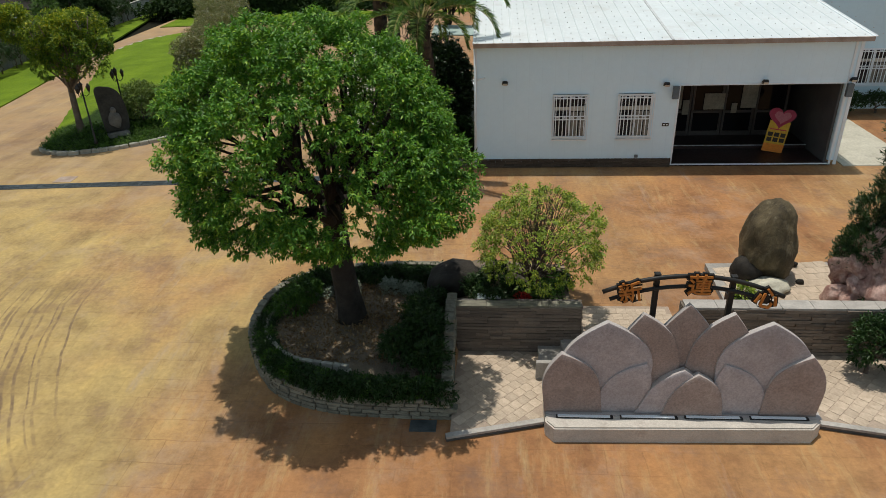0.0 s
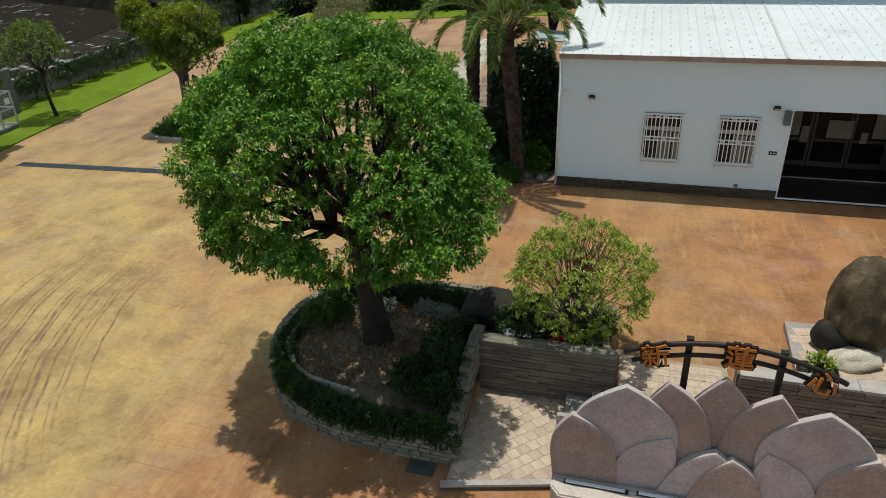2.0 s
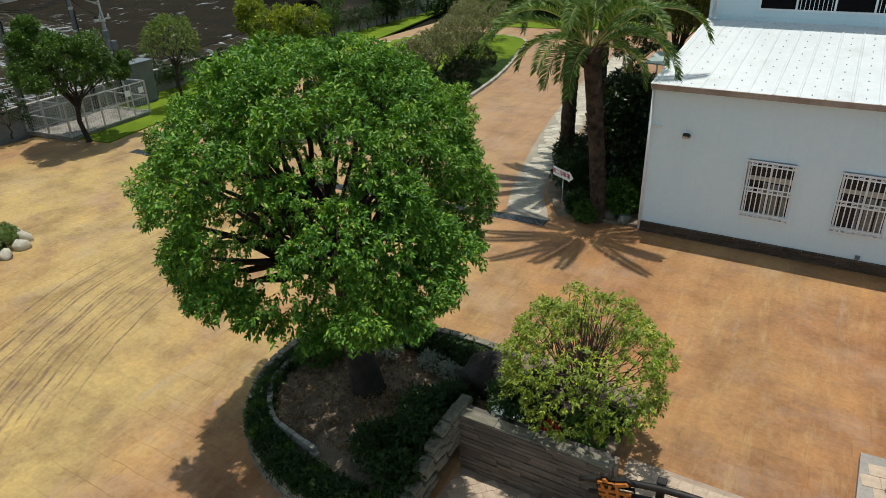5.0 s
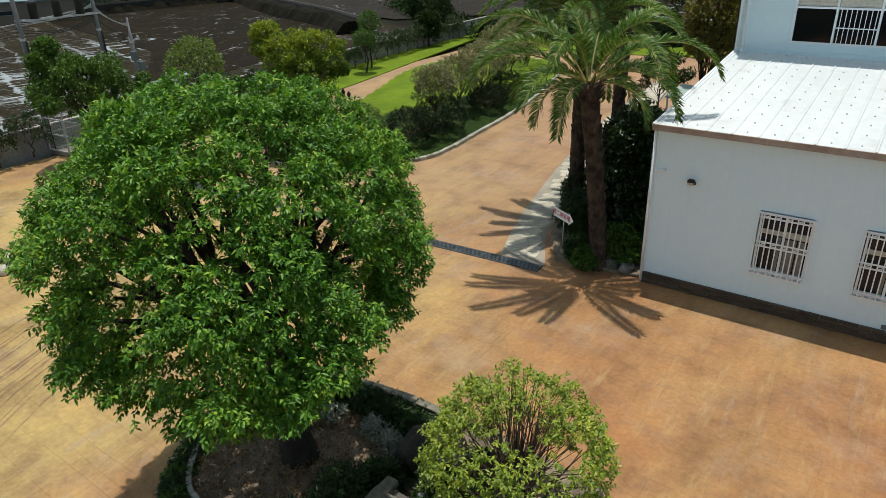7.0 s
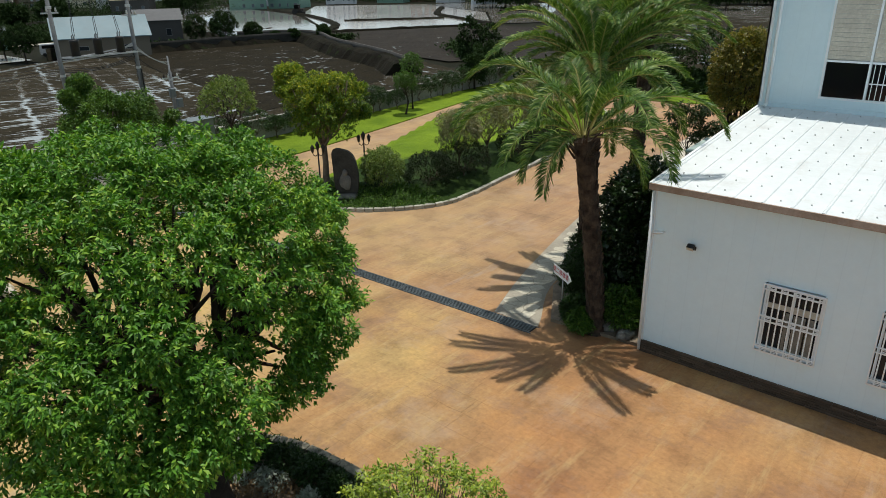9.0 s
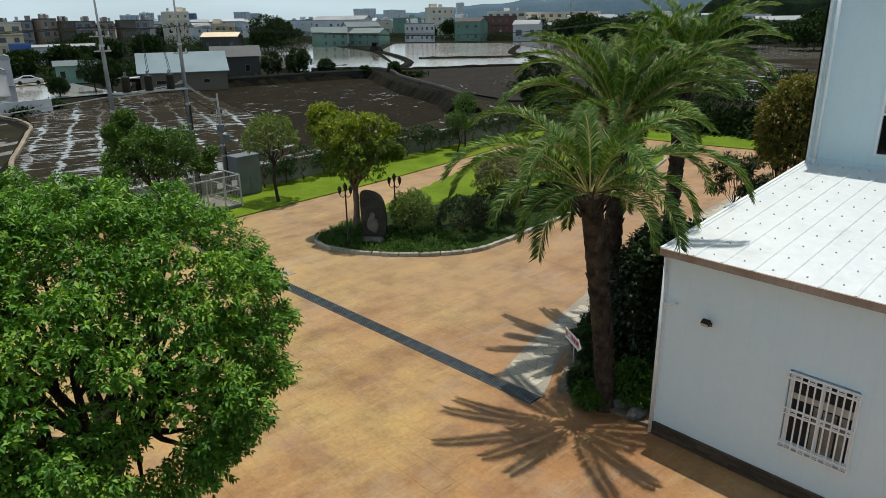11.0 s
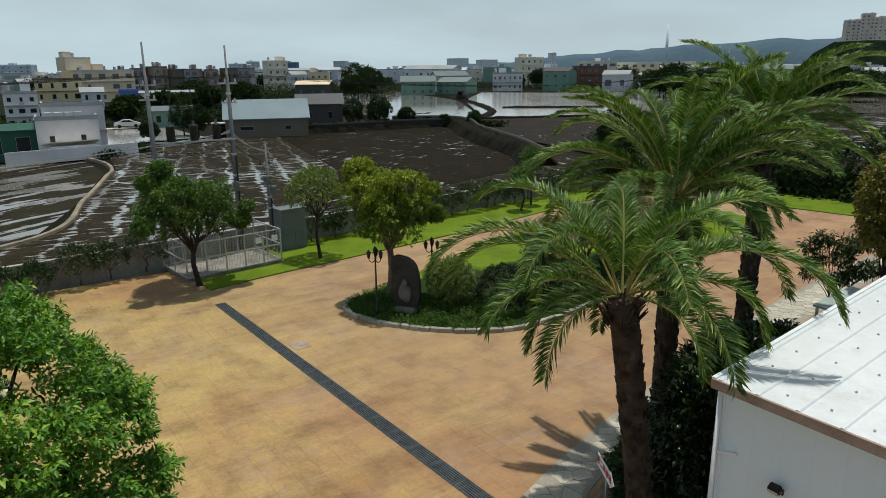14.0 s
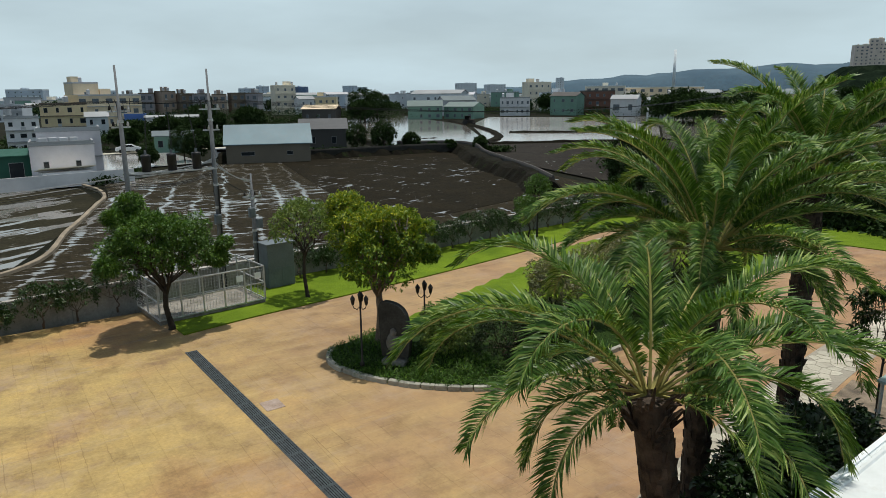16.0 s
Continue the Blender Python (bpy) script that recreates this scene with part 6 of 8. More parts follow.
for i, (x, y, w, h) in enumerate([(1.05, 13.95, 0.38, 0.36), (1.9, 13.85, 0.35, 0.3), (2.75, 13.75, 0.42, 0.42), (3.05, 14.3, 0.35, 0.3), (1.5, 14.6, 0.4, 0.35)]):
    bush("planter_shrub", (x, y, 0.62 + h * 0.7), (w, w * 0.9, h), 12, 0.2, 240, 6, (0.08, 0.04), M["green_leaf"] if i == 2 else M["hedge_leaf"], "small leafy plant in the planter behind the wall", 210 + i, group="planter plants")
bush("flower_bush", (2.15, 13.55, 0.8), (0.22, 0.2, 0.2), 6, 0.1, 60, 5, (0.06, 0.04), M["flower"], "small red-leaved plant in the planter", 218, "plant")
bush("platform_plant", (7.38, 14.02, 0.7), (0.26, 0.24, 0.26), 10, 0.15, 70, 6, (0.1, 0.04), M["shrub_leaf"], "bright green plant in a trough beside the boulder", 219, "plant")
for i, (x, y) in enumerate([(9.6, 12.3), (10.3, 12.2), (11.0, 12.3)]):
    bush("terrace_shrub", (x, y, 0.5), (0.55, 0.5, 0.75), 18, 0.3, 420, 6, (0.1, 0.04), M["hedge_leaf"], "dense dark green shrub below the east wall", 220 + i, group="terrace shrubs")
for i in range(5):
    bush("foundation_shrub", (15.0 + i * 1.2, 31.0, 0.55), (0.65, 0.5, 0.5), 14, 0.26, 260, 6, (0.1, 0.05), M["hedge_leaf"], "low dark hedge plant against the tall block", 230 + i, group="foundation hedge")

# clipped pine above the red rock
pine_r = np.random.default_rng(240)
pine = thing("clipped_pine", (10.7, 14.35, 0.4), "dark cloud-pruned conifer beside the red rock", "tree")
pads = [(-0.75, -0.1, 1.55, 0.5), (-0.5, 0.2, 2.2, 0.5), (-0.35, -0.2, 2.9, 0.5), (0.2, 0.1, 1.9, 0.65), (0.15, 0.0, 2.6, 0.55), (0.0, 0.0, 3.4, 0.52), (-0.15, 0.1, 4.0, 0.45), (-0.3, 0.0, 4.6, 0.36), (-0.35, 0.0, 3.6, 0.4), (-0.5, 0.05, 4.2, 0.3), (-0.85, 0.15, 1.1, 0.4), (0.5, -0.2, 1.2, 0.5)]
pp, pw = [], []
for x, y, z, r in pads:
    d = pine_r.normal(0, 1, (320, 3))
    d /= np.linalg.norm(d, axis=1, keepdims=True)
    pp.append(np.array((x, y, z)) + d * r * pine_r.uniform(0.5, 1.05, (320, 1)) * (1, 1, 0.85))
    pw.append(d + (0, 0, 0.8))
limbs(pine, (0, 0, 0), (0, 0, 2.2), [p[:3] for p in pads], 0.1, M["bark"], pine_r)
leaf_mesh("foliage", np.concatenate(pp), np.concatenate(pw), 7, 0.12, 0.03, M["pine_leaf"], pine, pine_r, -0.2, 0.7)


# ---- palms ----
def palm(name, base, height, lean, fronds, reach, seed, label, r0=0.24, low=-25, leaf=0.42, sag0=7.0, bare=None):
    """lean: how far the head stands off the foot."""
    r = np.random.default_rng(seed)
    t = thing(name, base, label, "palm tree", "date palms")
    spine = [Vector((lean[0] * (k / 8) ** 1.3, lean[1] * (k / 8) ** 1.3, height * k / 8)) for k in range(9)]
    p = Pile()
    p.tube([Vector((0, 0, -0.1))] + spine, [r0 * 1.25] + [r0 * (0.98 + 0.012 * k) for k in range(9)], 14)
    # stubs of old leaves winding up the trunk
    count = int(height * 34)
    for k in range(count):
        z = height * (k + 0.5) / count
        a = k * 2.39996
        f = (z / height) ** 1.3
        c = Vector((lean[0] * f, lean[1] * f, z))
        m = Matrix.Translation(c) @ Matrix.Rotation(a, 4, "Z") @ Matrix.Translation((r0 * 0.9, 0, 0)) @ Matrix.Rotation(radians(-26 + r.normal(0, 6)), 4, "Y")
        s = 0.062 * r.uniform(0.75, 1.25)
        o = 0.08 + 0.06 * r.random()
        p.add([m @ Vector(v) for v in ((-0.03, -s, -0.07), (0.04, -s * 0.8, -0.02), (0.04, s * 0.8, -0.02), (-0.03, s, -0.07), (0.0, -s * 0.6, 0.1), (o, -s * 0.45, 0.11), (o, s * 0.45, 0.11), (0.0, s * 0.6, 0.1))], ((0, 1, 2, 3), (4, 7, 6, 5), (0, 4, 5, 1), (1, 5, 6, 2), (2, 6, 7, 3), (3, 7, 4, 0)))
    for k in range(34):
        a, z = r.uniform(0, 6.28), height - r.uniform(0.0, 0.55)
        d = Vector((math.cos(a), math.sin(a), 0))
        c = Vector((lean[0], lean[1], z)) + d * r0 * 0.8
        p.tube([c, c + d * 0.12 + Vector((0, 0, 0.16)), c + d * 0.28 + Vector((0, 0, r.uniform(0.2, 0.45)))], [0.04, 0.03, 0.012], 5)
    p.out("trunk", M["palmbark"], t)
    top = Vector((lean[0], lean[1], height + 0.1))
    for k in range(fronds):
        lv, stalk = [], Pile()
        f = (k + 0.5) / fronds
        a = k * 2.39996 + r.normal(0, 0.12)
        if bare and f > 0.4 and bare[0] < math.degrees(a) % 360 < bare[1]:
            continue
        rise = radians(80 + (low - 80) * f ** 0.85 + r.normal(0, 5))
        ln = reach * r.uniform(0.88, 1.08) * (0.62 + 0.38 * math.sin(math.pi * min(f + 0.2, 1)))
        flat = Vector((math.cos(a), math.sin(a), 0))
        steps, pts, ang, c = 14, [], rise, top + flat * 0.1
        sag = radians(sag0 + r.normal(0, 0.9))
        for s in range(steps + 1):
            pts.append(c.copy())
            c = c + (flat * math.cos(ang) + Vector((0, 0, math.sin(ang)))) * (ln / steps)
            ang = max(ang - sag * (0.3 + 1.4 * s / steps), radians(-75))
        stalk.tube(pts, [0.02 * (1 - 0.85 * s / steps) + 0.003 for s in range(steps + 1)], 4)
        n = int(ln * 62)
        side0 = flat.cross(Vector((0, 0, 1)))
        for j in range(n):
            u = 0.15 + 0.85 * (j + 0.5) / n
            q = u * steps
            i0 = min(int(q), steps - 1)
            pos = pts[i0].lerp(pts[i0 + 1], q - i0)
            along = (pts[i0 + 1] - pts[i0]).normalized()
            up = side0.cross(along)
            size = leaf * math.sin(math.pi * (0.14 + 0.76 * u)) ** 0.6 * r.uniform(0.8, 1.12) * (0.6 if u < 0.25 else 1.0)
            for sgn in (-1, 1):
                d = (side0 * sgn * 0.8 + along * (0.6 + 0.5 * u) + up * (0.45 + r.normal(0, 0.2))).normalized()
                mid = pos + d * size * 0.5 + up * 0.02
                tip = pos + d * size + Vector((r.normal(0, 0.02), r.normal(0, 0.02), -size * r.uniform(0.02, 0.22)))
                wv = (along - d * along.dot(d)).normalized() * 0.012 + up * r.normal(0, 0.006)
                lv.append((pos, mid + wv, tip, mid - wv))
        o = len(stalk.v)
        ns = len(stalk.f)
        for q in lv:
            stalk.v += [tuple(x) for x in q]
        stalk.f += [(o + 4 * j, o + 4 * j + 1, o + 4 * j + 2, o + 4 * j + 3) for j in range(len(lv))]
        fr = stalk.out("frond", M["rachis"], t)
        fr.data.materials.append(M["palm_leaf"])
        fr.data.polygons.foreach_set("material_index", [0] * ns + [1] * len(lv))
    return t


palm("date_palm", (-0.6, 24.5, 0.08), 5.4, (-0.46, -0.45), 25, 3.8, 301, "date palm with rough dark trunk and arching fronds", 0.235, 2, 0.47, 9.4, (285, 338))
palm("date_palm", (-3.2, 28.4, 0.08), 6.4, (0.15, -0.3), 46, 4.1, 302, "tall date palm with a broad arching crown beside the drive", 0.25, 4, 0.42, 6.4)
palm("date_palm", (-3.0, 31.3, 0.08), 7.6, (0.0, 0.15), 36, 3.3, 303, "tallest date palm behind the other two", 0.21, 8, 0.4, 6.0)

# ---- rocks ----
def rock(name, at, size, seed, mat, label, rough=0.25, turn=0, subdiv=3):
    ob = part(name, stone_mesh(name, seed, subdiv, rough), mat, None, smooth=True)
    ob.matrix_world = pose(*at, 0, 0, turn) @ Matrix.Diagonal((*size, 1))
    return tagged(ob, label, "rock")


rock("standing_boulder", (8.36, 15.45, 1.25), (0.7, 0.66, 1.12), 3.3, M["egg"], "tall rounded olive-brown boulder standing on the platform", 0.22, 20, 4)
# added stone that stands for the boulder's own dark lower part and dents
rock("boulder_foot", (7.85, 15.2, 0.72), (0.42, 0.35, 0.38), 7.1, M["darkrock"], "dark lower part of the standing boulder, added as its own stone", 0.15, 10)
rock("pale_rock", (8.2, 14.65, 0.5), (0.52, 0.34, 0.22), 9.4, M["palerock"], "low pale rock before the standing boulder", 0.3, 15)
rock("dark_boulder", (0.55, 14.6, 0.66), (0.74, 0.6, 0.54), 5.2, M["darkrock"], "dark rounded boulder at the back of the tree bed", 0.25, 0)
for i, (x, y, z, s) in enumerate([(10.0, 14.0, 0.75, 0.55), (10.25, 14.5, 1.7, 0.55), (10.5, 13.9, 1.15, 0.62), (9.9, 14.4, 1.2, 0.45), (10.9, 14.3, 0.9, 0.6)]):
    rock("red_rock", (x, y, z), (s, s * 0.9, s * 1.1), 11.0 + i * 3.7, M["redrock"], "jagged pink and rust-red ornamental rock", 0.75, i * 40, 4)
for i, (x, y) in enumerate([(9.5, 14.3), (9.3, 15.9), (9.1, 15.0)]):
    rock("small_rock", (x, y, 0.47), (0.09, 0.08, 0.09), 21.0 + i, M["darkrock"], "fist-sized dark rock on the pavers", 0.4, 0, 2)
for i, (x, y, s) in enumerate([(-0.3, 24.75, 0.3), (0.25, 24.6, 0.26), (-1.3, 24.55, 0.2), (-0.1, 25.1, 0.28)]):
    rock("bed_rock", (x, y, 0.15), (s, s * 0.8, s * 0.7), 31.0 + i, M["greyrock"], "grey rough stone at the foot of the palm", 0.4, i * 50, 2)

# dry leaves on the soil of the bed
lr = np.random.default_rng(260)
spots = [(lr.uniform(-3.6, 0.2), lr.uniform(11.7, 15.2)) for k in range(1900)]
spots = [(x, y) for x, y in spots if ((x + 1.9) / 1.9) ** 2 + ((y - 13.3) / 1.8) ** 2 < 1]
litter = leaf_mesh("leaf_litter", [(x, y, 0.25 + lr.uniform(0, 0.03)) for x, y in spots], [(0, 0, 0.02)] * len(spots), 3, 0.085, 0.04, M["dryleaf"], None, lr, 0.0, 0.5)

tagged(litter, "scattered pale dry leaves on the soil", "leaf litter", kind="stuff")

# dark ground cover on the front of the island
cr = np.random.default_rng(262)
ring = [(p.x, p.y) for p in island_line]
spots = []
while len(spots) < 1300:
    x, y = cr.uniform(-19, -11.4), cr.uniform(26.6, 42)
    if inside(x, y, ring) and (y < 29.6 or (x > -14.5 and y < 31)):
        spots.append((x, y))
cover = leaf_mesh("ground_cover", [(x, y, island_z(x, y) + cr.uniform(0.0, 0.09)) for x, y in spots], [(0, 0, 0.7)] * len(spots), 6, 0.14, 0.035, M["green_leaf"], None, cr, 0.0, 0.7)
tagged(cover, "low dark green ground cover on the island", "ground cover", kind="stuff")
# small round bed at the west of the court: a low green mound behind pale rocks
WX, WY = -17.35, 13.95
wz = court_z(WX, WY)
for k in range(7):
    a = k * 2.39996
    d = 0.28 * math.sqrt(k) * 1.05
    bush("mound_plant", (WX + d * math.cos(a), WY + d * math.sin(a), wz + 0.3), (0.5, 0.5, 0.32), 12, 0.2, 260, 6, (0.08, 0.035), M["rose_leaf"] if k % 2 else M["green_leaf"], "low yellow-green plant in a small round bed", 280 + k, group="mound plants")
for k in range(11):
    a = 2 * math.pi * k / 11
    rock("rim_rock", (WX + 1.08 * math.cos(a), WY + 1.08 * math.sin(a), wz + 0.1), (0.27, 0.2, 0.2 + 0.06 * (k % 3)), 51.0 + k, M["palerock"], "pale rough rock on the rim of a small round bed", 0.45, k * 33, 2)
# ---- things in the court ----
def pot(at, label):
    t = thing("flower_pot", at, label, "pot", "flower pots")
    prof = [(0.0, 0.0), (0.1, 0.0), (0.14, 0.2), (0.16, 0.2), (0.16, 0.24), (0.13, 0.24), (0.12, 0.2), (0.0, 0.19)]
    vs, fs, n = [], [], 14
    for r, z in prof:
        vs += [(r * math.cos(2 * math.pi * k / n), r * math.sin(2 * math.pi * k / n), z) for k in range(n)]
    for i in range(len(prof) - 1):
        fs += [(i * n + k, i * n + (k + 1) % n, (i + 1) * n + (k + 1) % n, (i + 1) * n + k) for k in range(n)]
    link("vessel", vs, fs, M["whitepaint"], t, smooth=True)
    r = np.random.default_rng(int(at[0] * 100))
    d = r.normal(0, 1, (60, 3))
    d[:, 2] = abs(d[:, 2])
    d /= np.linalg.norm(d, axis=1, keepdims=True)
    leaf_mesh("plant", d * 0.16 + (0, 0, 0.28), d, 5, 0.08, 0.035, M["hedge_leaf"], t, r)


pot((1.5, 13.42, 0.68), "white flower pot with a green plant in the planter")
pot((1.15, 13.45, 0.68), "white flower pot with a green plant in the planter")
pot((10.0, 13.6, 0.42), "dark-planted flower pot on the platform")
def flower_pot(at, r, h, mat, label):
    t = thing("flower_pot", at, label, "flower pot", "planter pots")
    q = Pile()
    q.tube([(0, 0, 0), (0, 0, h * 0.8), (0, 0, h * 0.81), (0, 0, h), (0, 0, h), (0, 0, h * 0.7)], [r * 0.68, r * 0.95, r * 1.06, r * 1.08, r * 0.92, r * 0.86], 18)
    q.out("pot", mat, t, smooth=True)
    q = Pile()
    q.tube([(0, 0, h * 0.7), (0, 0, h * 0.76)], [r * 0.85, r * 0.5], 14)
    q.out("soil", M["bedsoil"], t)


flower_pot((1.39, 13.56, 0.52), 0.15, 0.26, M["porcelain"], "white glazed flower pot standing in the planter")
flower_pot((1.9, 13.5, 0.52), 0.13, 0.22, M["redrock"], "terracotta flower pot standing in the planter")
trough = thing("plant_trough", (7.38, 14.02, 0.42), "dark low plant trough on the platform", "planter")
part("box", boxes(((-0.35, -0.2, 0), (0.35, -0.17, 0.22)), ((-0.35, 0.17, 0), (0.35, 0.2, 0.22)), ((-0.35, -0.17, 0), (-0.32, 0.17, 0.22)), ((0.32, -0.17, 0), (0.35, 0.17, 0.22)), ((-0.32, -0.17, 0), (0.32, 0.17, 0.17))), M["black"], trough)

# carved stone on the island: a plain raised figure block, no features
stele = thing("carved_stele", (-15.1, 28.35, 0.36), "tall dark rounded stone slab with worn carved relief", "stone slab", turn=38)
bm = bmesh.new()
prof = [(-0.48, 0.2), (-0.53, 0.8), (-0.56, 1.5), (-0.57, 2.0), (-0.46, 2.22), (-0.15, 2.2), (0.2, 2.08), (0.42, 1.8), (0.53, 1.35), (0.57, 0.8), (0.5, 0.2)]
sl = [(p.x, p.y) for p in spline(prof, 4)]
f0 = [bm.verts.new((x, -0.16, z)) for x, z in sl]
f1 = [bm.verts.new((x * 0.96, 0.18, z * 0.985)) for x, z in sl]
bm.faces.new(f0)
bm.faces.new(f1[::-1])
for i in range(len(sl)):
    bm.faces.new((f0[i], f1[i], f1[(i + 1) % len(sl)], f0[(i + 1) % len(sl)]))
bmesh.ops.bevel(bm, geom=[e for e in bm.edges if e.is_boundary is False and abs(e.verts[0].co.y - e.verts[1].co.y) < 0.01], offset=0.03, segments=2, affect="EDGES")
part("slab", bm, M["stele"], stele, smooth=False)
rb = stone_mesh("relief", 2.0, 3, 0.2, None, (0.27, 0.1, 0.36))
part("relief", rb, M["relief"], stele, "worn relief", True).matrix_basis = pose(-0.02, -0.17, 0.72)
rb = stone_mesh("relief", 5.0, 2, 0.15, None, (0.13, 0.08, 0.17))
part("relief", rb, M["relief"], stele, "worn relief", True).matrix_basis = pose(-0.02, -0.18, 1.14)
part("foot", soft_box((-0.45, -0.34, -0.06), (0.45, 0.12, 0.16), 0.05, 2), M["greyrock"], stele)


def garden_lamp(at, h, label):
    t = thing("garden_lamp", at, label, "lamp post", "garden lamps")
    p = Pile()
    p.tube([(0, 0, 0), (0, 0, 0.12), (0, 0, 0.16), (0, 0, h - 0.35)], [0.08, 0.08, 0.04, 0.032], 10)
    p.out("post", M["blackiron"], t, smooth=True)
    for k in range(3):
        a = k * 2.094 + 0.4
        d = Vector((math.cos(a), math.sin(a), 0))
        q = Pile()
        q.tube([Vector((0, 0, h - 0.5)), d * 0.12 + Vector((0, 0, h - 0.6)), d * 0.24 + Vector((0, 0, h - 0.52)), d * 0.27 + Vector((0, 0, h - 0.42))], [0.016] * 4, 6)
        q.out("arm", M["blackiron"], t)
        c = d * 0.27
        q = Pile()
        q.tube([c + Vector((0, 0, h - 0.42)), c + Vector((0, 0, h - 0.38)), c + Vector((0, 0, h - 0.22)), c + Vector((0, 0, h - 0.2)), c + Vector((0, 0, h - 0.12)), c + Vector((0, 0, h - 0.06))], [0.03, 0.055, 0.08, 0.1, 0.05, 0.012], 6)
        q.out("lantern", M["blackiron"], t, "black lantern with dull glass")
    q = Pile()
    q.tube([(0, 0, h - 0.35), (0, 0, h - 0.3), (0, 0, h - 0.12), (0, 0, h - 0.1), (0, 0, h - 0.02), (0, 0, h + 0.05)], [0.03, 0.055, 0.08, 0.1, 0.05, 0.012], 6)
    q.out("lantern", M["blackiron"], t, "black lantern with dull glass")


garden_lamp((-15.31, 29.69, 0.4), 2.64, "black iron garden lamp with several lanterns beside the carved stone")
garden_lamp((-15.56, 27.26, 0.3), 2.7, "black iron garden lamp with several lanterns under the tree")

# wire cage
cage = thing("wire_cage", (-25.15, 22.7, 0.0), "open steel-framed wire cage on a concrete floor", "cage", turn=6)
CX, CY, CH = -3.1, 5.0, 1.85
part("floor_slab", soft_box((CX, 0, -0.02), (0, CY, 0.18), 0.02), M["cageslab"], cage)
posts = [(0, CY * k / 5) for k in range(6)] + [(CX, CY * k / 5) for k in range(6)] + [(CX * 0.5, 0), (CX * 0.5, CY)]
for x, y in posts:
    part("post", boxes(((x - 0.03, y - 0.03, 0.18), (x + 0.03, y + 0.03, CH))), M["galv"], cage)
for z in (0.22, 1.05, CH):
    for lo, hi in (((-0.025, 0, z - 0.025), (0.025, CY, z + 0.025)), ((CX - 0.025, 0, z - 0.025), (CX + 0.025, CY, z + 0.025)), ((CX, -0.025, z - 0.026), (0, 0.025, z + 0.026)), ((CX, CY - 0.025, z - 0.026), (0, CY + 0.025, z + 0.026))):
        part("rail", boxes((lo, hi)), M["galv"], cage)
mesh_p = Pile()
for k in range(34):
    y = CY * (k + 0.5) / 34
    mesh_p.box((-0.004, y - 0.004, 0.2), (0.004, y + 0.004, CH))
    mesh_p.box((CX - 0.004, y - 0.004, 0.2), (CX + 0.004, y + 0.004, CH))
for k in range(20):
    x = CX * (k + 0.5) / 20
    mesh_p.box((x - 0.004, -0.004, 0.2), (x + 0.004, 0.004, CH))
    mesh_p.box((x - 0.004, CY - 0.004, 0.2), (x + 0.004, CY + 0.004, CH))
for k in range(11):
    z = 0.3 + k * 0.14
    mesh_p.box((-0.004, 0, z - 0.003), (0.004, CY, z + 0.003))
    mesh_p.box((CX, -0.004, z - 0.003), (0, 0.004, z + 0.003))
tagged(mesh_p.out("wire_mesh", M["galv"], cage), kind="stuff")
for k in (0.72, 0.9):
    part("notice", boxes(((0.03, CY * k, 1.3), (0.04, CY * k + 0.32, 1.6))), M["whitepaint"], cage, "white notice")

cab = thing("utility_cabinet", (-28.2, 29.1, 0.0), "tall grey steel utility cabinet behind the cage", "cabinet", turn=6)
part("body", soft_box((-0.5, -0.75, 0.05), (0.5, 0.75, 2.35), 0.015), M["cabinet"], cab)
part("door", soft_box((0.503, -0.7, 0.15), (0.525, -0.01, 1.1), 0.006), M["cabinet"], cab)
part("door", soft_box((0.503, 0.01, 0.15), (0.525, 0.7, 1.1), 0.006), M["cabinet"], cab)
part("roof", soft_box((-0.56, -0.82, 2.35), (0.58, 0.82, 2.41), 0.01), M["cabinet"], cab)

# direction sign
arrow = thing("arrow_sign", (-2.08, 25.1, 0.05), "white arrow board with red lettering on a thin post", "sign", turn=-30)
ap = Pile()
ap.tube([(0, 0.02, 0), (0, 0.02, 1.02)], [0.018, 0.018], 8)
ap.out("post", M["galv"], arrow, smooth=True)
bm = bmesh.new()
ol = [(-0.52, -0.15), (0.3, -0.15), (0.3, -0.2), (0.54, 0.0), (0.3, 0.2), (0.3, 0.15), (-0.52, 0.15)]
f0 = [bm.verts.new((x, -0.012, 1.1 + z)) for x, z in ol]
f1 = [bm.verts.new((x, 0.0, 1.1 + z)) for x, z in ol]
bm.faces.new(f0)
bm.faces.new(f1[::-1])
for i in range(7):
    bm.faces.new((f0[i], f1[i], f1[(i + 1) % 7], f0[(i + 1) % 7]))
board = part("board", bm, M["whitepaint"], arrow)
words("lettering", "第二停車場", 0.185, M["redpaint"], board, pose(-0.08, -0.018, 1.1, 90, 0, 0), 0.003)

# fittings on the hall
def spotlight(x, z, label, turn=0):
    t = thing("wall_spotlight", (x, FY - 0.003, z), label, "wall light", "hall spotlights", turn=turn)
    part("bracket", boxes(((-0.03, -0.1, -0.02), (0.03, 0, 0.02)), ((-0.11, -0.12, -0.02), (-0.095, -0.08, 0.07)), ((0.095, -0.12, -0.02), (0.11, -0.08, 0.07)), ((-0.095, -0.12, -0.02), (0.095, -0.1, 0.0))), M["black"], t)
    tip = pose(0, -0.13, 0.06, 32, 0, 0)
    housing = part("housing", soft_box((-0.092, -0.09, -0.05), (0.092, 0.05, 0.06), 0.02, 2), M["black"], t)
    housing.matrix_basis = tip
    lens = part("lens", boxes(((-0.08, -0.096, -0.04), (0.08, -0.0905, 0.05))), M["curtain"], t, "pale glass front")
    lens.matrix_basis = tip


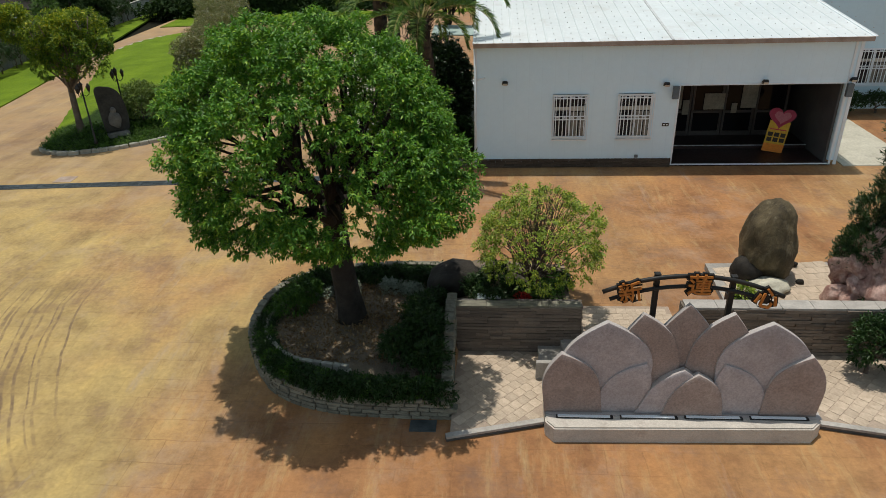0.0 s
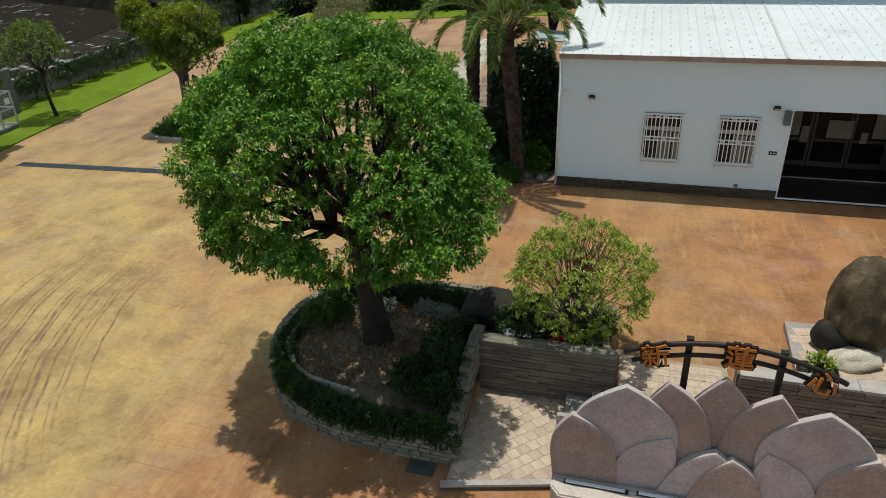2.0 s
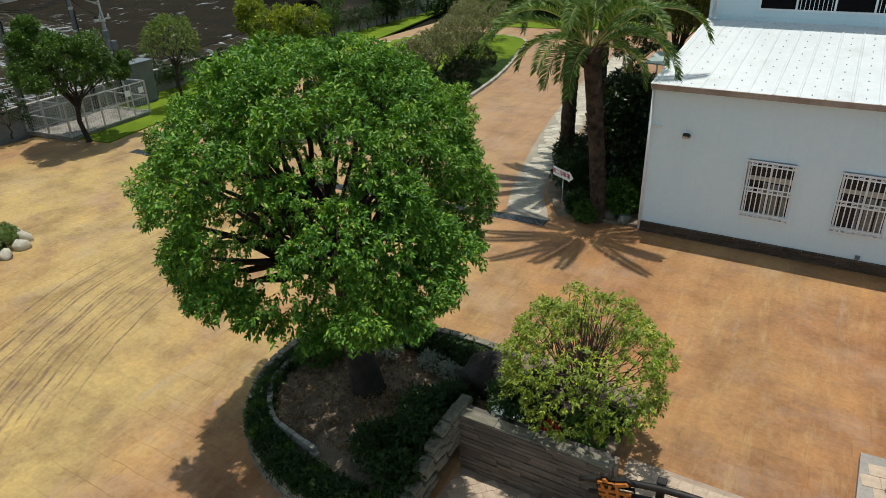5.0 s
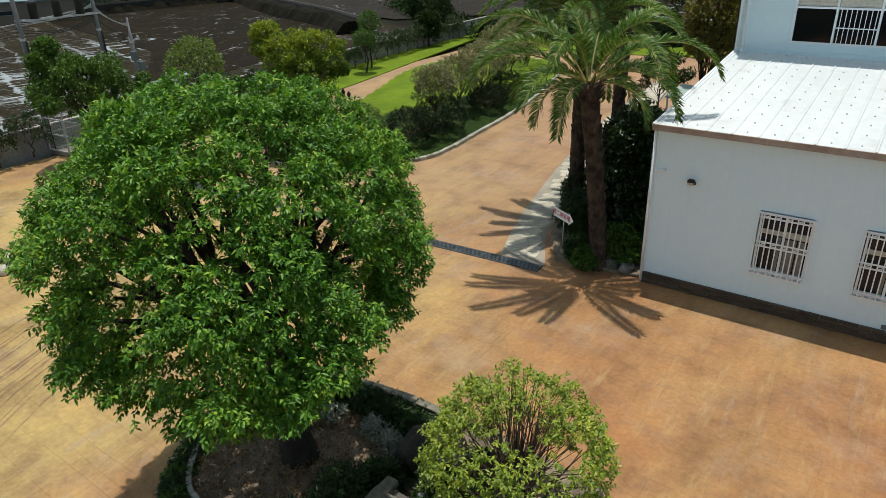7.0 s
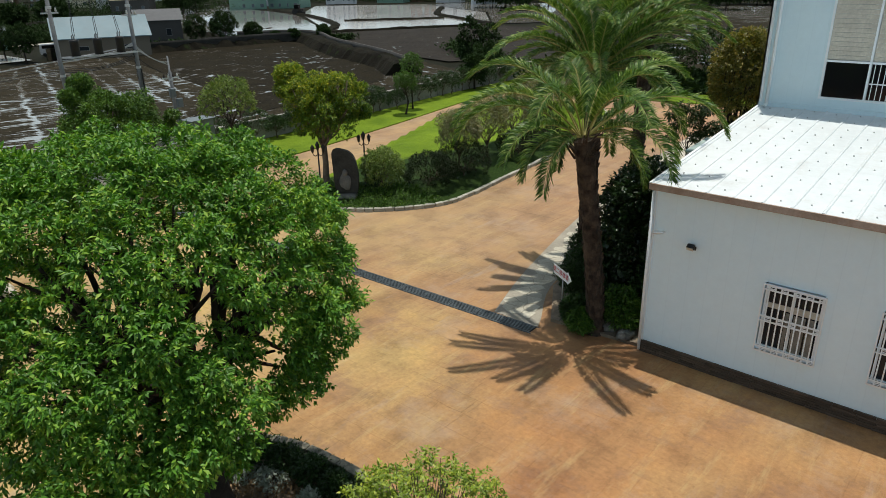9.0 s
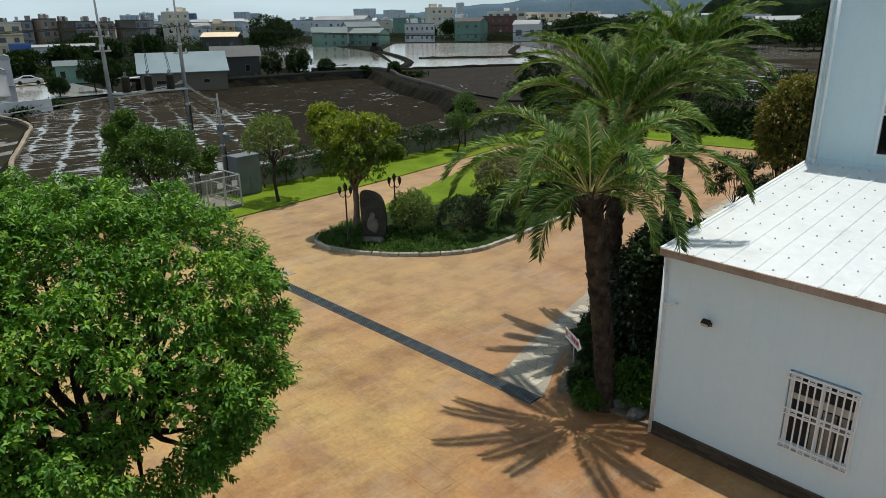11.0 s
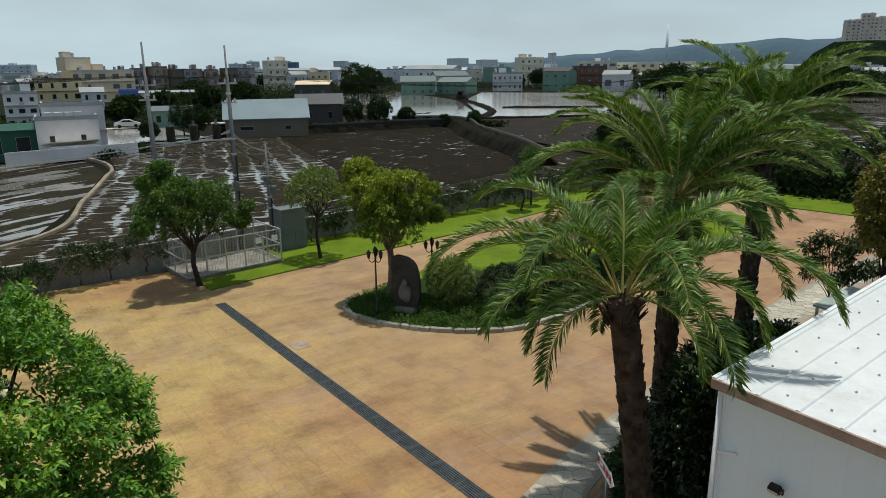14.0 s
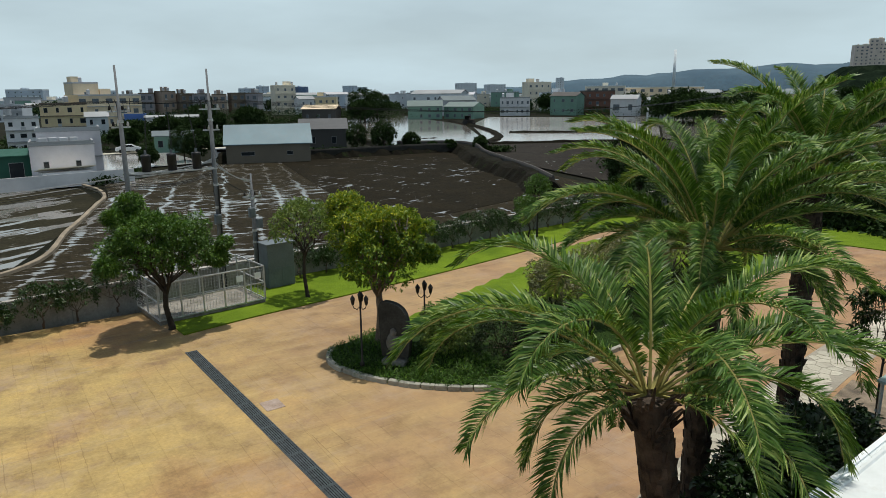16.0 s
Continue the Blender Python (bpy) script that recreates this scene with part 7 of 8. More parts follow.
spotlight(1.87, 3.2, "small black spotlight on the white wall")
spotlight(7.58, 3.08, "black wall spotlight on a short arm")
spotlight(10.95, 3.12, "black wall spotlight over the porch opening")
spotlight(13.9, 3.16, "black wall spotlight at the corner of the hall")


def wall_lantern(x):
    t = thing("wall_lantern", (x, FY - 0.038, 2.6), "grey box lantern beside the porch opening", "wall light", "porch lanterns")
    part("frame", boxes(((-0.1, -0.14, 0), (0.1, 0, 0.05)), ((-0.1, -0.14, 0.4), (0.1, 0, 0.45)), ((-0.1, -0.14, 0.05), (-0.075, 0, 0.4)), ((0.075, -0.14, 0.05), (0.1, 0, 0.4)), ((-0.075, -0.14, 0.05), (0.075, -0.128, 0.26))), M["cabinet"], t)
    part("pane", boxes(((-0.075, -0.125, 0.05), (0.075, -0.01, 0.4))), M["cabinet"], t)


wall_lantern(7.93)
wall_lantern(13.86)
plate = thing("number_plate", (7.72, FY - 0.003, 1.62), "small dark plate with two pale bars on the wall", "plate")
part("board", boxes(((-0.12, -0.015, -0.06), (0.12, 0, 0.06))), M["black"], plate)
part("bar_mark", boxes(((-0.08, -0.018, -0.02), (-0.01, -0.0155, 0.02)), ((0.02, -0.018, -0.02), (0.08, -0.0155, 0.02))), M["whitepaint"], plate)
camera_box = thing("security_camera", (1.12, FY - 0.003, 3.42), "small white bullet camera on the wall", "camera")
cp = Pile()
cp.tube([(0, 0, 0), (-0.02, -0.06, 0), (-0.12, -0.1, -0.01), (-0.24, -0.14, -0.03)], [0.03, 0.02, 0.035, 0.035], 8)
cp.out("housing", M["whitepaint"], camera_box, smooth=True)
tap = thing("wall_socket", (6.78, FY - 0.003, 0.42), "small grey socket box low on the wall", "socket")
part("box", soft_box((-0.06, -0.06, -0.05), (0.06, 0, 0.06), 0.01), M["cabinet"], tap)
meter = thing("meter_box", (0.42, 28.5, 0.08), "tall pale metal box against the hall side", "box")
part("body", soft_box((-0.34, -0.5, 0), (0.33, 0.5, 2.2), 0.02), M["whitepaint"], meter)
lean = thing("lean_to_roof", (-0.4, 32.45, 0), "small pale green sheet roof on posts beside the hall", "shelter")
part("sheet", boxes(((-0.95, -0.95, 0), (1.1, 0.95, 0.05))), surface("green_sheet", (0.3, 0.4, 0.37), (0.42, 0.52, 0.49), 1, 10, 0.5, bump=0.05), lean).matrix_basis = pose(0, 0, 3.7, 3, 2, 0)
for x, y in ((-0.88, -0.85), (-0.88, 0.85)):
    lp = Pile()
    lp.tube([(x, y, 0.0), (x, y, 3.72)], [0.04, 0.04], 6)
    lp.out("post", M["galv"], lean)

# standing poster in the porch: flat print in plain shapes
poster = thing("standing_poster", (12.2, 25.7, 0.062), "free-standing pink heart and yellow printed board, leaning a little", "poster", turn=-8)
poster.matrix_world = pose(12.2, 25.7, 0.09, -4, 7, -10)
bm = boxes(((-0.37, -0.02, 0.0), (0.37, 0.02, 1.2)))
part("board", bm, M["yellowprint"], poster)
part("lower_print", boxes(((-0.37, -0.024, 0.0), (0.37, -0.0205, 0.32))), M["orangeprint"], poster)
for i in range(3):
    for j in range(2):
        part("photo", boxes(((-0.32 + i * 0.23, -0.025, 0.4 + j * 0.2), (-0.14 + i * 0.23, -0.0215, 0.56 + j * 0.2))), M["darkroom"], poster)
part("bar_mark", boxes(((-0.3, -0.025, 0.86), (0.3, -0.0215, 0.9))), M["redpaint"], poster)
heart = []
for k in range(40):
    a = 2 * math.pi * k / 40
    heart.append((0.03 * 16 * math.sin(a) ** 3, 1.36 + 0.027 * (13 * math.cos(a) - 5 * math.cos(2 * a) - 2 * math.cos(3 * a) - math.cos(4 * a))))
bm = bmesh.new()
f0 = [bm.verts.new((x, -0.03, z)) for x, z in heart]
f1 = [bm.verts.new((x, 0.025, z)) for x, z in heart]
bm.faces.new(f0)
bm.faces.new(f1[::-1])
for i in range(40):
    bm.faces.new((f0[i], f1[i], f1[(i + 1) % 40], f0[(i + 1) % 40]))
part("heart", bm, M["pink"], poster)
link("heart_print", [(x * 0.62 + 0.02, -0.034, 1.37 + (z - 1.36) * 0.62) for x, z in heart], [tuple(range(40))], M["rosepink"], poster)
for x0, z0, w, h in ((8.4, 1.35, 0.62, 0.95), (9.9, 1.3, 0.8, 0.65), (11.35, 1.35, 0.6, 0.95), (9.08, 1.1, 0.25, 0.6), (11.0, 1.15, 0.22, 0.4)):
    n = thing("posted_notice", (x0, 27.385, z0), "pale paper notice taped to the porch glass", "notice", "porch notices")
    part("sheet", boxes(((0, -0.01, 0), (w, 0, h))), M["paper"], n)
rail = thing("side_rail", (14.6, 26.5, 0.03), "low dark iron railing beside the hall", "railing")
for k in range(6):
    part("post", boxes(((-0.02, k * 0.6 - 0.02, 0), (0.02, k * 0.6 + 0.02, 0.8))), M["blackiron"], rail)
for z in (0.4, 0.8):
    part("rail", boxes(((-0.022, -0.02, z), (0.022, 3.02, z + 0.04))), M["blackiron"], rail)
# the slope: what stands in the west of the grounds is let down onto it
def let_down(p):
    k = 1 - sink(p.x) / 11.5
    x, y = 5.4 + (p.x - 5.4) * k, 16 + (p.y - 16) * k
    return Vector((x, y, p.z + sink(x)))


def settle(ob):
    if ob.type == "MESH" and ob.matrix_basis.translation.length == 0:
        for v in ob.data.vertices:
            v.co = let_down(v.co)
    else:
        ob.location = let_down(ob.location)


for name in ("wall_boundary", "island_kerb"):
    for ob in bpy.data.objects[name].children:
        settle(ob)
for name in ("lawn", "far_lawn", "planted_island", "apron", "ground_cover", "manhole_cover", "wire_cage", "utility_cabinet", "carved_stele"):
    settle(bpy.data.objects[name])
for ob in list(scene.objects):
    kind = ob.name.split(".")[0]
    if ob.parent is None and kind in ("garden_lamp", "cage_tree", "island_tree", "pruned_tree", "young_tree", "olive_tree", "dome_hedge", "rose_bush", "border_bush", "wall_shrub"):
        settle(ob)

# crazy paving: flat irregular stones let into the apron
def crazy_stones(poly, size, y0, y1, seed):
    r = np.random.default_rng(seed)
    xs, ys = [p[0] for p in poly], [p[1] for p in poly]
    seeds = []
    for j in range(int((y1 - y0) / size) + 1):
        for i in range(int((max(xs) - min(xs)) / size) + 2):
            seeds.append(Vector((min(xs) + (i + 0.5 * (j % 2)) * size + r.uniform(-0.32, 0.32) * size, y0 + j * size + r.uniform(-0.32, 0.32) * size)))
    cells = []
    for p in seeds:
        if not inside(p.x, p.y, poly):
            continue
        cell = [p + Vector(d) * size * 1.5 for d in ((-1, -1), (1, -1), (1, 1), (-1, 1))]
        for q in seeds:
            d = q - p
            if 0 < d.length < size * 3:
                n, limit = d.normalized(), d.length / 2 - 0.012
                cut = []
                for a, b in zip(cell, cell[1:] + cell[:1]):
                    da, db = (a - p).dot(n) - limit, (b - p).dot(n) - limit
                    if da <= 0:
                        cut.append(a)
                    if da * db < 0:
                        cut.append(a.lerp(b, da / (da - db)))
                cell = cut
        if len(cell) > 2 and all(inside(v.x, v.y, poly) for v in cell):
            cells.append(cell)
    return cells


apron = bpy.data.objects["apron"]
for cell in crazy_stones(APRON, 0.42, 23.4, 51.5, 810):
    k = len(cell)
    vs = [let_down(Vector((v.x, v.y, z))) for z in (0.006, 0.021) for v in cell]
    link("stone", vs, [tuple(range(k, 2 * k))] + [(i, (i + 1) % k, k + (i + 1) % k, k + i) for i in range(k)], M["crazystone"], apron)

# ---- farmland ----
FZ = -0.6
sheet("paddy_field", [(-33, -5), (-33, 66), (-52, 74), (-92, 84), (-104, 78), (-99, 50), (-88, 30), (-72, 28), (-55, 23), (-42, 18.5), (-36, 6)], FZ, M["paddy"], "structure", "flooded paddy with wet mud rows and standing water", "field")
sheet("pond", [(-34, -30), (-36, 6), (-42, 17.6), (-54, 22), (-71, 26.8), (-82, 26.6), (-86, 16), (-84, -30)], FZ - 0.12, M["pond"], "structure", "flooded paddy behind a curved dike", "field")
sheet("ploughed_field", [(-38, 33), (-56, 46), (-98, 56), (-103, 77), (-92, 84), (-60, 74), (-45, 60)], FZ + 0.03, M["plough"], "structure", "dark wet ploughed field", "field")
sheet("grey_field", [(-50, 76), (-92, 87), (-101, 100), (-86, 132), (-50, 128), (-32, 95)], FZ + 0.03, M["drymud"], "structure", "grey ploughed field", "field")
sheet("north_field", [(-30, 72), (40, 72), (60, 200), (-70, 200), (-48, 130), (-30, 95)], FZ + 0.02, M["wetstrip"], "structure", "dark fields with long pools of water", "field")
sheet("flooded_field", [(-104, 80), (-102, 101), (-170, 145), (-262, 176), (-220, 118), (-150, 92)], FZ + 0.03, M["floodfield"], "structure", "flooded field with mud ridges", "field")
sheet("mirror_pond", [(-103, 102), (-168, 146), (-215, 190), (-180, 215), (-120, 175), (-87, 134)], FZ + 0.04, M["water"], "structure", "wide sheet of shallow water reflecting the sky", "water")
sheet("far_fields", [(-88, 136), (-120, 176), (-180, 216), (-170, 235), (-60, 232), (-20, 205), (-60, 170)], FZ + 0.05, M["floodfield"], "structure", "flooded field with mud ridges", "field")
sheet("west_water", [(-99, 31), (-101, 46), (-124, 46), (-126, 33)], FZ + 0.05, M["water"], "structure", "pool of water before a parked car", "water")
sheet("west_road", [(-126.5, 10), (-129.5, 10), (-129.5, 60), (-126.5, 60)], FZ + 0.1, M["apron"], "structure", "narrow concrete farm road", "road")


def dike(line, w, h, mat, label, foot=1.8, rough=0.0, base=None):
    """A low bank with sloping sides: w wide on top, foot times as wide below."""
    pts = spline(line, 10)
    z0 = FZ - 0.3 if base is None else base
    vs, fs = [], []
    for k, q in enumerate(pts):
        d = (pts[min(k + 1, len(pts) - 1)] - pts[max(k - 1, 0)]).normalized()
        s = Vector((d.y, -d.x, 0))
        for a, z in ((-foot, z0), (-1.0, FZ + h * 0.85), (-0.55, FZ + h), (0.55, FZ + h), (1.0, FZ + h * 0.85), (foot, z0)):
            c = q + s * (a * w / 2)
            c.z = z
            if rough:
                j = noise.noise(Vector((c.x * 0.6, c.y * 0.6, a)))
                c += s * j * rough
                c.z += rough * 0.45 * noise.noise(Vector((c.x * 0.35, c.y * 0.35, 7))) * (0 if abs(a) == foot else 1)
            vs.append(c)
    for k in range(len(pts) - 1):
        for a in range(5):
            fs.append((k * 6 + a, k * 6 + a + 1, k * 6 + a + 7, k * 6 + a + 6))
    fs += [(5, 4, 3, 2, 1, 0), tuple(len(vs) - 6 + a for a in range(6))]
    ob = link("dike", vs, fs, mat)
    tagged(ob, label, "dike", "field dikes", "structure")


dike([(-36, 5), (-41.8, 18.1), (-54, 22.4), (-66, 26), (-71.6, 27.6), (-78, 27.9), (-84, 27)], 0.34, 0.2, M["dike"], "pale curved concrete dike between paddies", 1.25, 0.05)
dike([(-101, 48), (-96.5, 61), (-95.5, 71), (-94.5, 80), (-92, 86), (-86, 84), (-75, 78), (-64, 73), (-54, 69), (-46, 64)], 2.2, 1.3, M["bank"], "dark earth bank between fields", 2.2, 0.7)
dike([(-99.5, 49), (-95.4, 61), (-94.3, 71), (-93.2, 80), (-91, 85)], 0.35, 1.55, M["wetwall"], "dark mossy field wall behind the paddy", 1.0, 0.0)
dike([(-102, 80), (-96, 88), (-88, 87), (-77, 80.5), (-66, 75.5), (-56, 71), (-47, 66)], 0.3, 1.6, M["mortar"], "low stained concrete wall along the earth bank", 1.0, 0.0)
dike([(-103, 101), (-120, 118), (-150, 136), (-169, 145), (-200, 160)], 1.4, 0.5, M["bank"], "dark earth bank beside the pond", 2.0, 0.4)
dike([(-86, 133), (-100, 143), (-125, 160), (-150, 190)], 1.4, 0.5, M["bank"], "dark earth bank beside the pond", 2.0, 0.4)
dike([(-102, 101), (-96, 114), (-90, 124), (-86, 133)], 1.2, 0.4, M["bank"], "dark earth bank beside the pond", 2.0, 0.4)
dike([(-128, 128), (-118, 139), (-112, 147)], 2.4, 0.4, M["bank"], "mud bar lying in the pond", 2.0, 0.6)
dike([(-100, 50), (-104, 78), (-150, 92), (-215, 118)], 1.4, 0.6, M["bank"], "dark earth bank between fields", 2.0, 0.4)

# ---- buildings of the farmland ----
PAINT = {}


def paint(name, c, rough=0.8):
    if name not in PAINT:
        PAINT[name] = surface(name, tuple(min(v * 0.8, 0.75) for v in c), tuple(min(v * 1.05, 0.82) for v in c), 0.15, 1.5, rough, bump=0.05, stain=tuple(v * 0.85 for v in c), vary=0.08, grain=0.2)
    return PAINT[name]


FARGLASS = glass_material("far_glass", (0.02, 0.025, 0.03))
FRAME = paint("far_frame", (0.3, 0.3, 0.3))
# far panes: distance haze put into the paint as a paler grey-blue
HAZEGLASS = paint("haze_tinted_pane", (0.13, 0.155, 0.18), 0.25)
STEEL = paint("tank_steel", (0.5, 0.52, 0.54), 0.4)
town = np.random.default_rng(405)


def building(at, w, d, h, wall, roof, label, floors=2, cols=4, gable=0.0, turn=None, name="house", base=FZ - 0.1, win=(0.9, 1.1), parapet=0.5, skip=0.12, tanks=None, ledges=None):
    """A block of storeys with windows let into the side that looks to the court; flat roofs carry a stair house and tanks."""
    x, y = at
    if turn is None:
        turn = math.degrees(math.atan2(y - 17, x - 4)) - 90
        if math.hypot(x, y) > 240:
            turn += town.uniform(-24, 24)
    t = thing(name, (x, y, base), label, "building", turn=turn)
    bm = bmesh.new()
    add_box(bm, (-w / 2, -d / 2, 0), (w / 2, d / 2, h))
    part("wall", bm, wall, t)
    near = math.hypot(x, y) < 420
    fh = h / floors
    if gable:
        e = 0.35
        vs = [(-w / 2 - e, -d / 2 - e, h - 0.1), (w / 2 + e, -d / 2 - e, h - 0.1), (w / 2 + e, d / 2 + e, h - 0.1), (-w / 2 - e, d / 2 + e, h - 0.1), (-w / 2 - e, 0, h + gable), (w / 2 + e, 0, h + gable)]
        vs += [(vx, vy, vz + 0.12) for vx, vy, vz in vs]
        link("roof", vs, [(1, 0, 4, 5), (3, 2, 5, 4), (6, 7, 11, 10), (8, 9, 10, 11), (0, 1, 7, 6), (2, 3, 9, 8), (0, 6, 10, 4), (4, 10, 9, 3), (1, 5, 11, 7), (5, 2, 8, 11)], roof, t)
        link("gable", [(-w / 2, -d / 2, h - 0.1), (-w / 2, d / 2, h - 0.1), (-w / 2, 0, h + gable - 0.1), (w / 2, -d / 2, h - 0.1), (w / 2, d / 2, h - 0.1), (w / 2, 0, h + gable - 0.1)], [(0, 2, 1), (3, 4, 5), (0, 3, 5, 2), (1, 2, 5, 4)], wall, t)
    else:
        q = Pile()
        q.box((-w / 2 - 0.1, -d / 2 - 0.1, h + 0.005), (w / 2 + 0.1, d / 2 + 0.1, h + 0.15))
        if parapet:
            q.box((-w / 2, -d / 2, h + 0.151), (w / 2, -d / 2 + 0.2, h + parapet))
            q.box((-w / 2, -d / 2 + 0.2, h + 0.151), (-w / 2 + 0.2, d / 2, h + parapet))
            q.box((w / 2 - 0.2, -d / 2 + 0.2, h + 0.151), (w / 2, d / 2, h + parapet))
        q.out("roof", roof, t)
        if tanks is None:
            tanks = int(town.integers(0, 3))
        if tanks and w > 4:
            sx, sw = town.uniform(-0.3, 0.3) * w, min(w * 0.3, 3.2)
            part("stair_house", boxes(((sx - sw / 2, -d * 0.1, h + 0.155), (sx + sw / 2, d * 0.35, h + 2.3))), wall, t)
            for k in range(tanks):
                tx = town.uniform(-0.42, 0.42) * w
                q = Pile()
                q.tube([(tx, -d * 0.25, h + 0.6), (tx, -d * 0.25, h + 1.9), (tx, -d * 0.25, h + 2.15)], [0.55, 0.55, 0.15], 10)
                for a in (0.4, 2.5, 4.6):
                    q.tube([(tx + 0.4 * math.cos(a), -d * 0.25 + 0.4 * math.sin(a), h + 0.1), (tx + 0.4 * math.cos(a), -d * 0.25 + 0.4 * math.sin(a), h + 0.65)], [0.04, 0.04], 4)
                q.out("water_tank", STEEL, t, "steel roof tank")
    if (ledges if ledges is not None else floors > 1 and not gable and near):
        for i in range(1, floors):
            part("ledge", boxes(((-w / 2 - 0.05, -d / 2 - 0.55, fh * i - 0.08), (w / 2 + 0.05, -d / 2 - 0.004, fh * i + 0.08))), roof, t)
    ww, wh = min(win[0], w / cols * 0.7), min(win[1], fh * 0.6)
    for i in range(floors):
        for j in range(cols):
            if town.random() < skip:
                continue
            k = float(town.choice((0.6, 0.85, 1.0, 1.35)))
            cx, cz = -w / 2 + w * (j + 0.5) / cols + town.normal(0, 0.03) * w / cols, fh * (i + 0.52)
            f = part("window", boxes(((cx - ww * k / 2 - 0.05, -d / 2 - 0.05, cz - wh / 2 - 0.05), (cx + ww * k / 2 + 0.05, -d / 2 - 0.003, cz + wh / 2 + 0.05))), FRAME, t)
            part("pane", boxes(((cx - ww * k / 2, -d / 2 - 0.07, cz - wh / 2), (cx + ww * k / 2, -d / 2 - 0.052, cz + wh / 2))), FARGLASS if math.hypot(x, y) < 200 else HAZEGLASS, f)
            if near and town.random() < 0.18 and not gable:
                part("air_conditioner", boxes(((cx - 0.4, -d / 2 - 0.4, cz - wh / 2 - 0.75), (cx + 0.4, -d / 2 - 0.004, cz - wh / 2 - 0.15))), STEEL, t)
    return t


PALE = paint("far_pale_roof", (0.34, 0.36, 0.37))
W, TIN = paint("far_white", (0.72, 0.72, 0.73)), paint("far_tin_roof", (0.15, 0.19, 0.2), 0.6)
BEIGE, YEL, BRN, GRN = paint("far_beige", (0.82, 0.66, 0.46)), paint("far_yellow", (0.84, 0.66, 0.4)), paint("far_brown", (0.17, 0.135, 0.1)), paint("far_green", (0.2, 0.34, 0.27))
GRY, BLU, LAV, DRK = paint("far_grey", (0.54, 0.55, 0.57)), paint("far_blue", (0.1, 0.2, 0.5)), paint("far_lavender", (0.7, 0.68, 0.71)), paint("far_dark", (0.09, 0.085, 0.08))
# the HAZE paints carry distance haze in their colour, paler and bluer
HAZE, HAZE2, CRM = paint("haze_tinted_block", (0.52, 0.6, 0.68)), paint("hazy_pale_block", (0.7, 0.75, 0.79)), paint("far_cream", (0.8, 0.73, 0.6))

building((-88.5, 26.0), 6.6, 6, 4.6, LAV, PALE, "grey-white flat-roofed farmhouse by the paddy", 1, 2, win=(0.8, 0.8), tanks=0, skip=0.0)
building((-91.5, 27.2), 6.8, 5, 6.0, LAV, PALE, "pale upper storey block of the farmhouse", 2, 2, win=(0.5, 0.5), tanks=0)
CANOPY = paint("canopy_green", (0.012, 0.085, 0.055), 0.6)
building((-90, 19.5), 6.5, 6, 3.6, CANOPY, CANOPY, "open shed with a dark green canopy", 1, 2, gable=0.5, win=(1.6, 1.8))
yard = thing("yard_wall", (-82.8, 24, FZ), "white rendered yard wall of the farmhouse", "wall", turn=-80)
part("wall", boxes(((-9, -0.1, 0), (5.3, 0.1, 1.5))), W, yard)
building((-98.5, 55.0), 12.2, 8, 2.9, paint("shed_wall", (0.15, 0.13, 0.1)), paint("shed_roof", (0.15, 0.235, 0.27), 0.6), "long grey shed with a pale blue tin roof", 1, 2, gable=2.6, win=(1.4, 0.5), name="shed")
building((-111, 70), 8, 7, 4.0, DRK, paint("dark_tin", (0.07, 0.075, 0.08), 0.6), "dark shed with a grey tin roof", 1, 2, gable=1.6, name="shed")
building((-127.5, 48), 6.8, 5, 3.0, GRN, TIN, "low green shed behind the road", 1, 3, gable=0.7, name="shed")
building((-145.5, 25.5), 5.4, 6, 6.2, W, PALE, "white three-storey farm house", 3, 3, win=(0.7, 0.7), tanks=1)
building((-152, 17), 7, 6, 4.2, W, GRY, "low white farm house", 2, 2)
building((-194.7, 37.7), 10.4, 8, 8.0, YEL, BRN, "yellow three-storey house with roof rail", 3, 4)
building((-183.9, 43.5), 4.8, 8, 5.2, HAZE2, PALE, "small white-blue gabled shed", 2, 2, gable=1.0)
building((-252.7, 56.6), 20, 10, 10.0, BEIGE, GRY, "large beige factory block", 3, 5, win=(1.4, 1.4))
building((-256, 50), 8, 8, 14.0, BEIGE, GRY, "beige stair tower of the factory", 2, 1)
building((-197.2, 54.8), 5.4, 5, 4.8, BLU, BLU, "low shed under a blue tarpaulin", 1, 1)
building((-190.3, 63.3), 14.4, 6, 4.4, W, PALE, "long low white shed", 1, 6, gable=0.4)
rng = np.random.default_rng(400)
for k in range(8):
    a = k / 7
    building((-322 + 16 * a, 76 + 50 * a), 6.1, 8, 10.3 + rng.uniform(-0.8, 1.0), (BRN, paint("far_soot", (0.3, 0.29, 0.31)), paint("far_tan", (0.4, 0.32, 0.26)))[k % 3], BRN, "brown terraced house with roof tanks", 3, 2, win=(1.6, 1.6))
building((-321, 146), 10, 9, 13.6, CRM, CRM, "cream four-storey house with balconies", 4, 3)
building((-289.8, 143.4), 7, 7, 7.6, W, PALE, "white gabled house among others", 2, 2, gable=1.4)
building((-304, 160), 11.7, 8, 8.2, YEL, GRY, "yellow two-storey terraced house", 2, 4)
building((-214, 117), 11.4, 8, 5.0, DRK, BEIGE, "dark low shed with a tan roof", 1, 3, gable=1.2, name="shed")
building((-222.2, 164.2), 13, 12, 4.9, GRN, paint("far_green_roof", (0.17, 0.22, 0.21)), "green metal factory hall", 2, 4, gable=2.0, name="factory")
building((-214.5, 177.5), 12, 12, 4.6, GRN, paint("far_green_roof", (0.17, 0.22, 0.21)), "green metal factory hall", 2, 4, gable=1.6, name="factory")
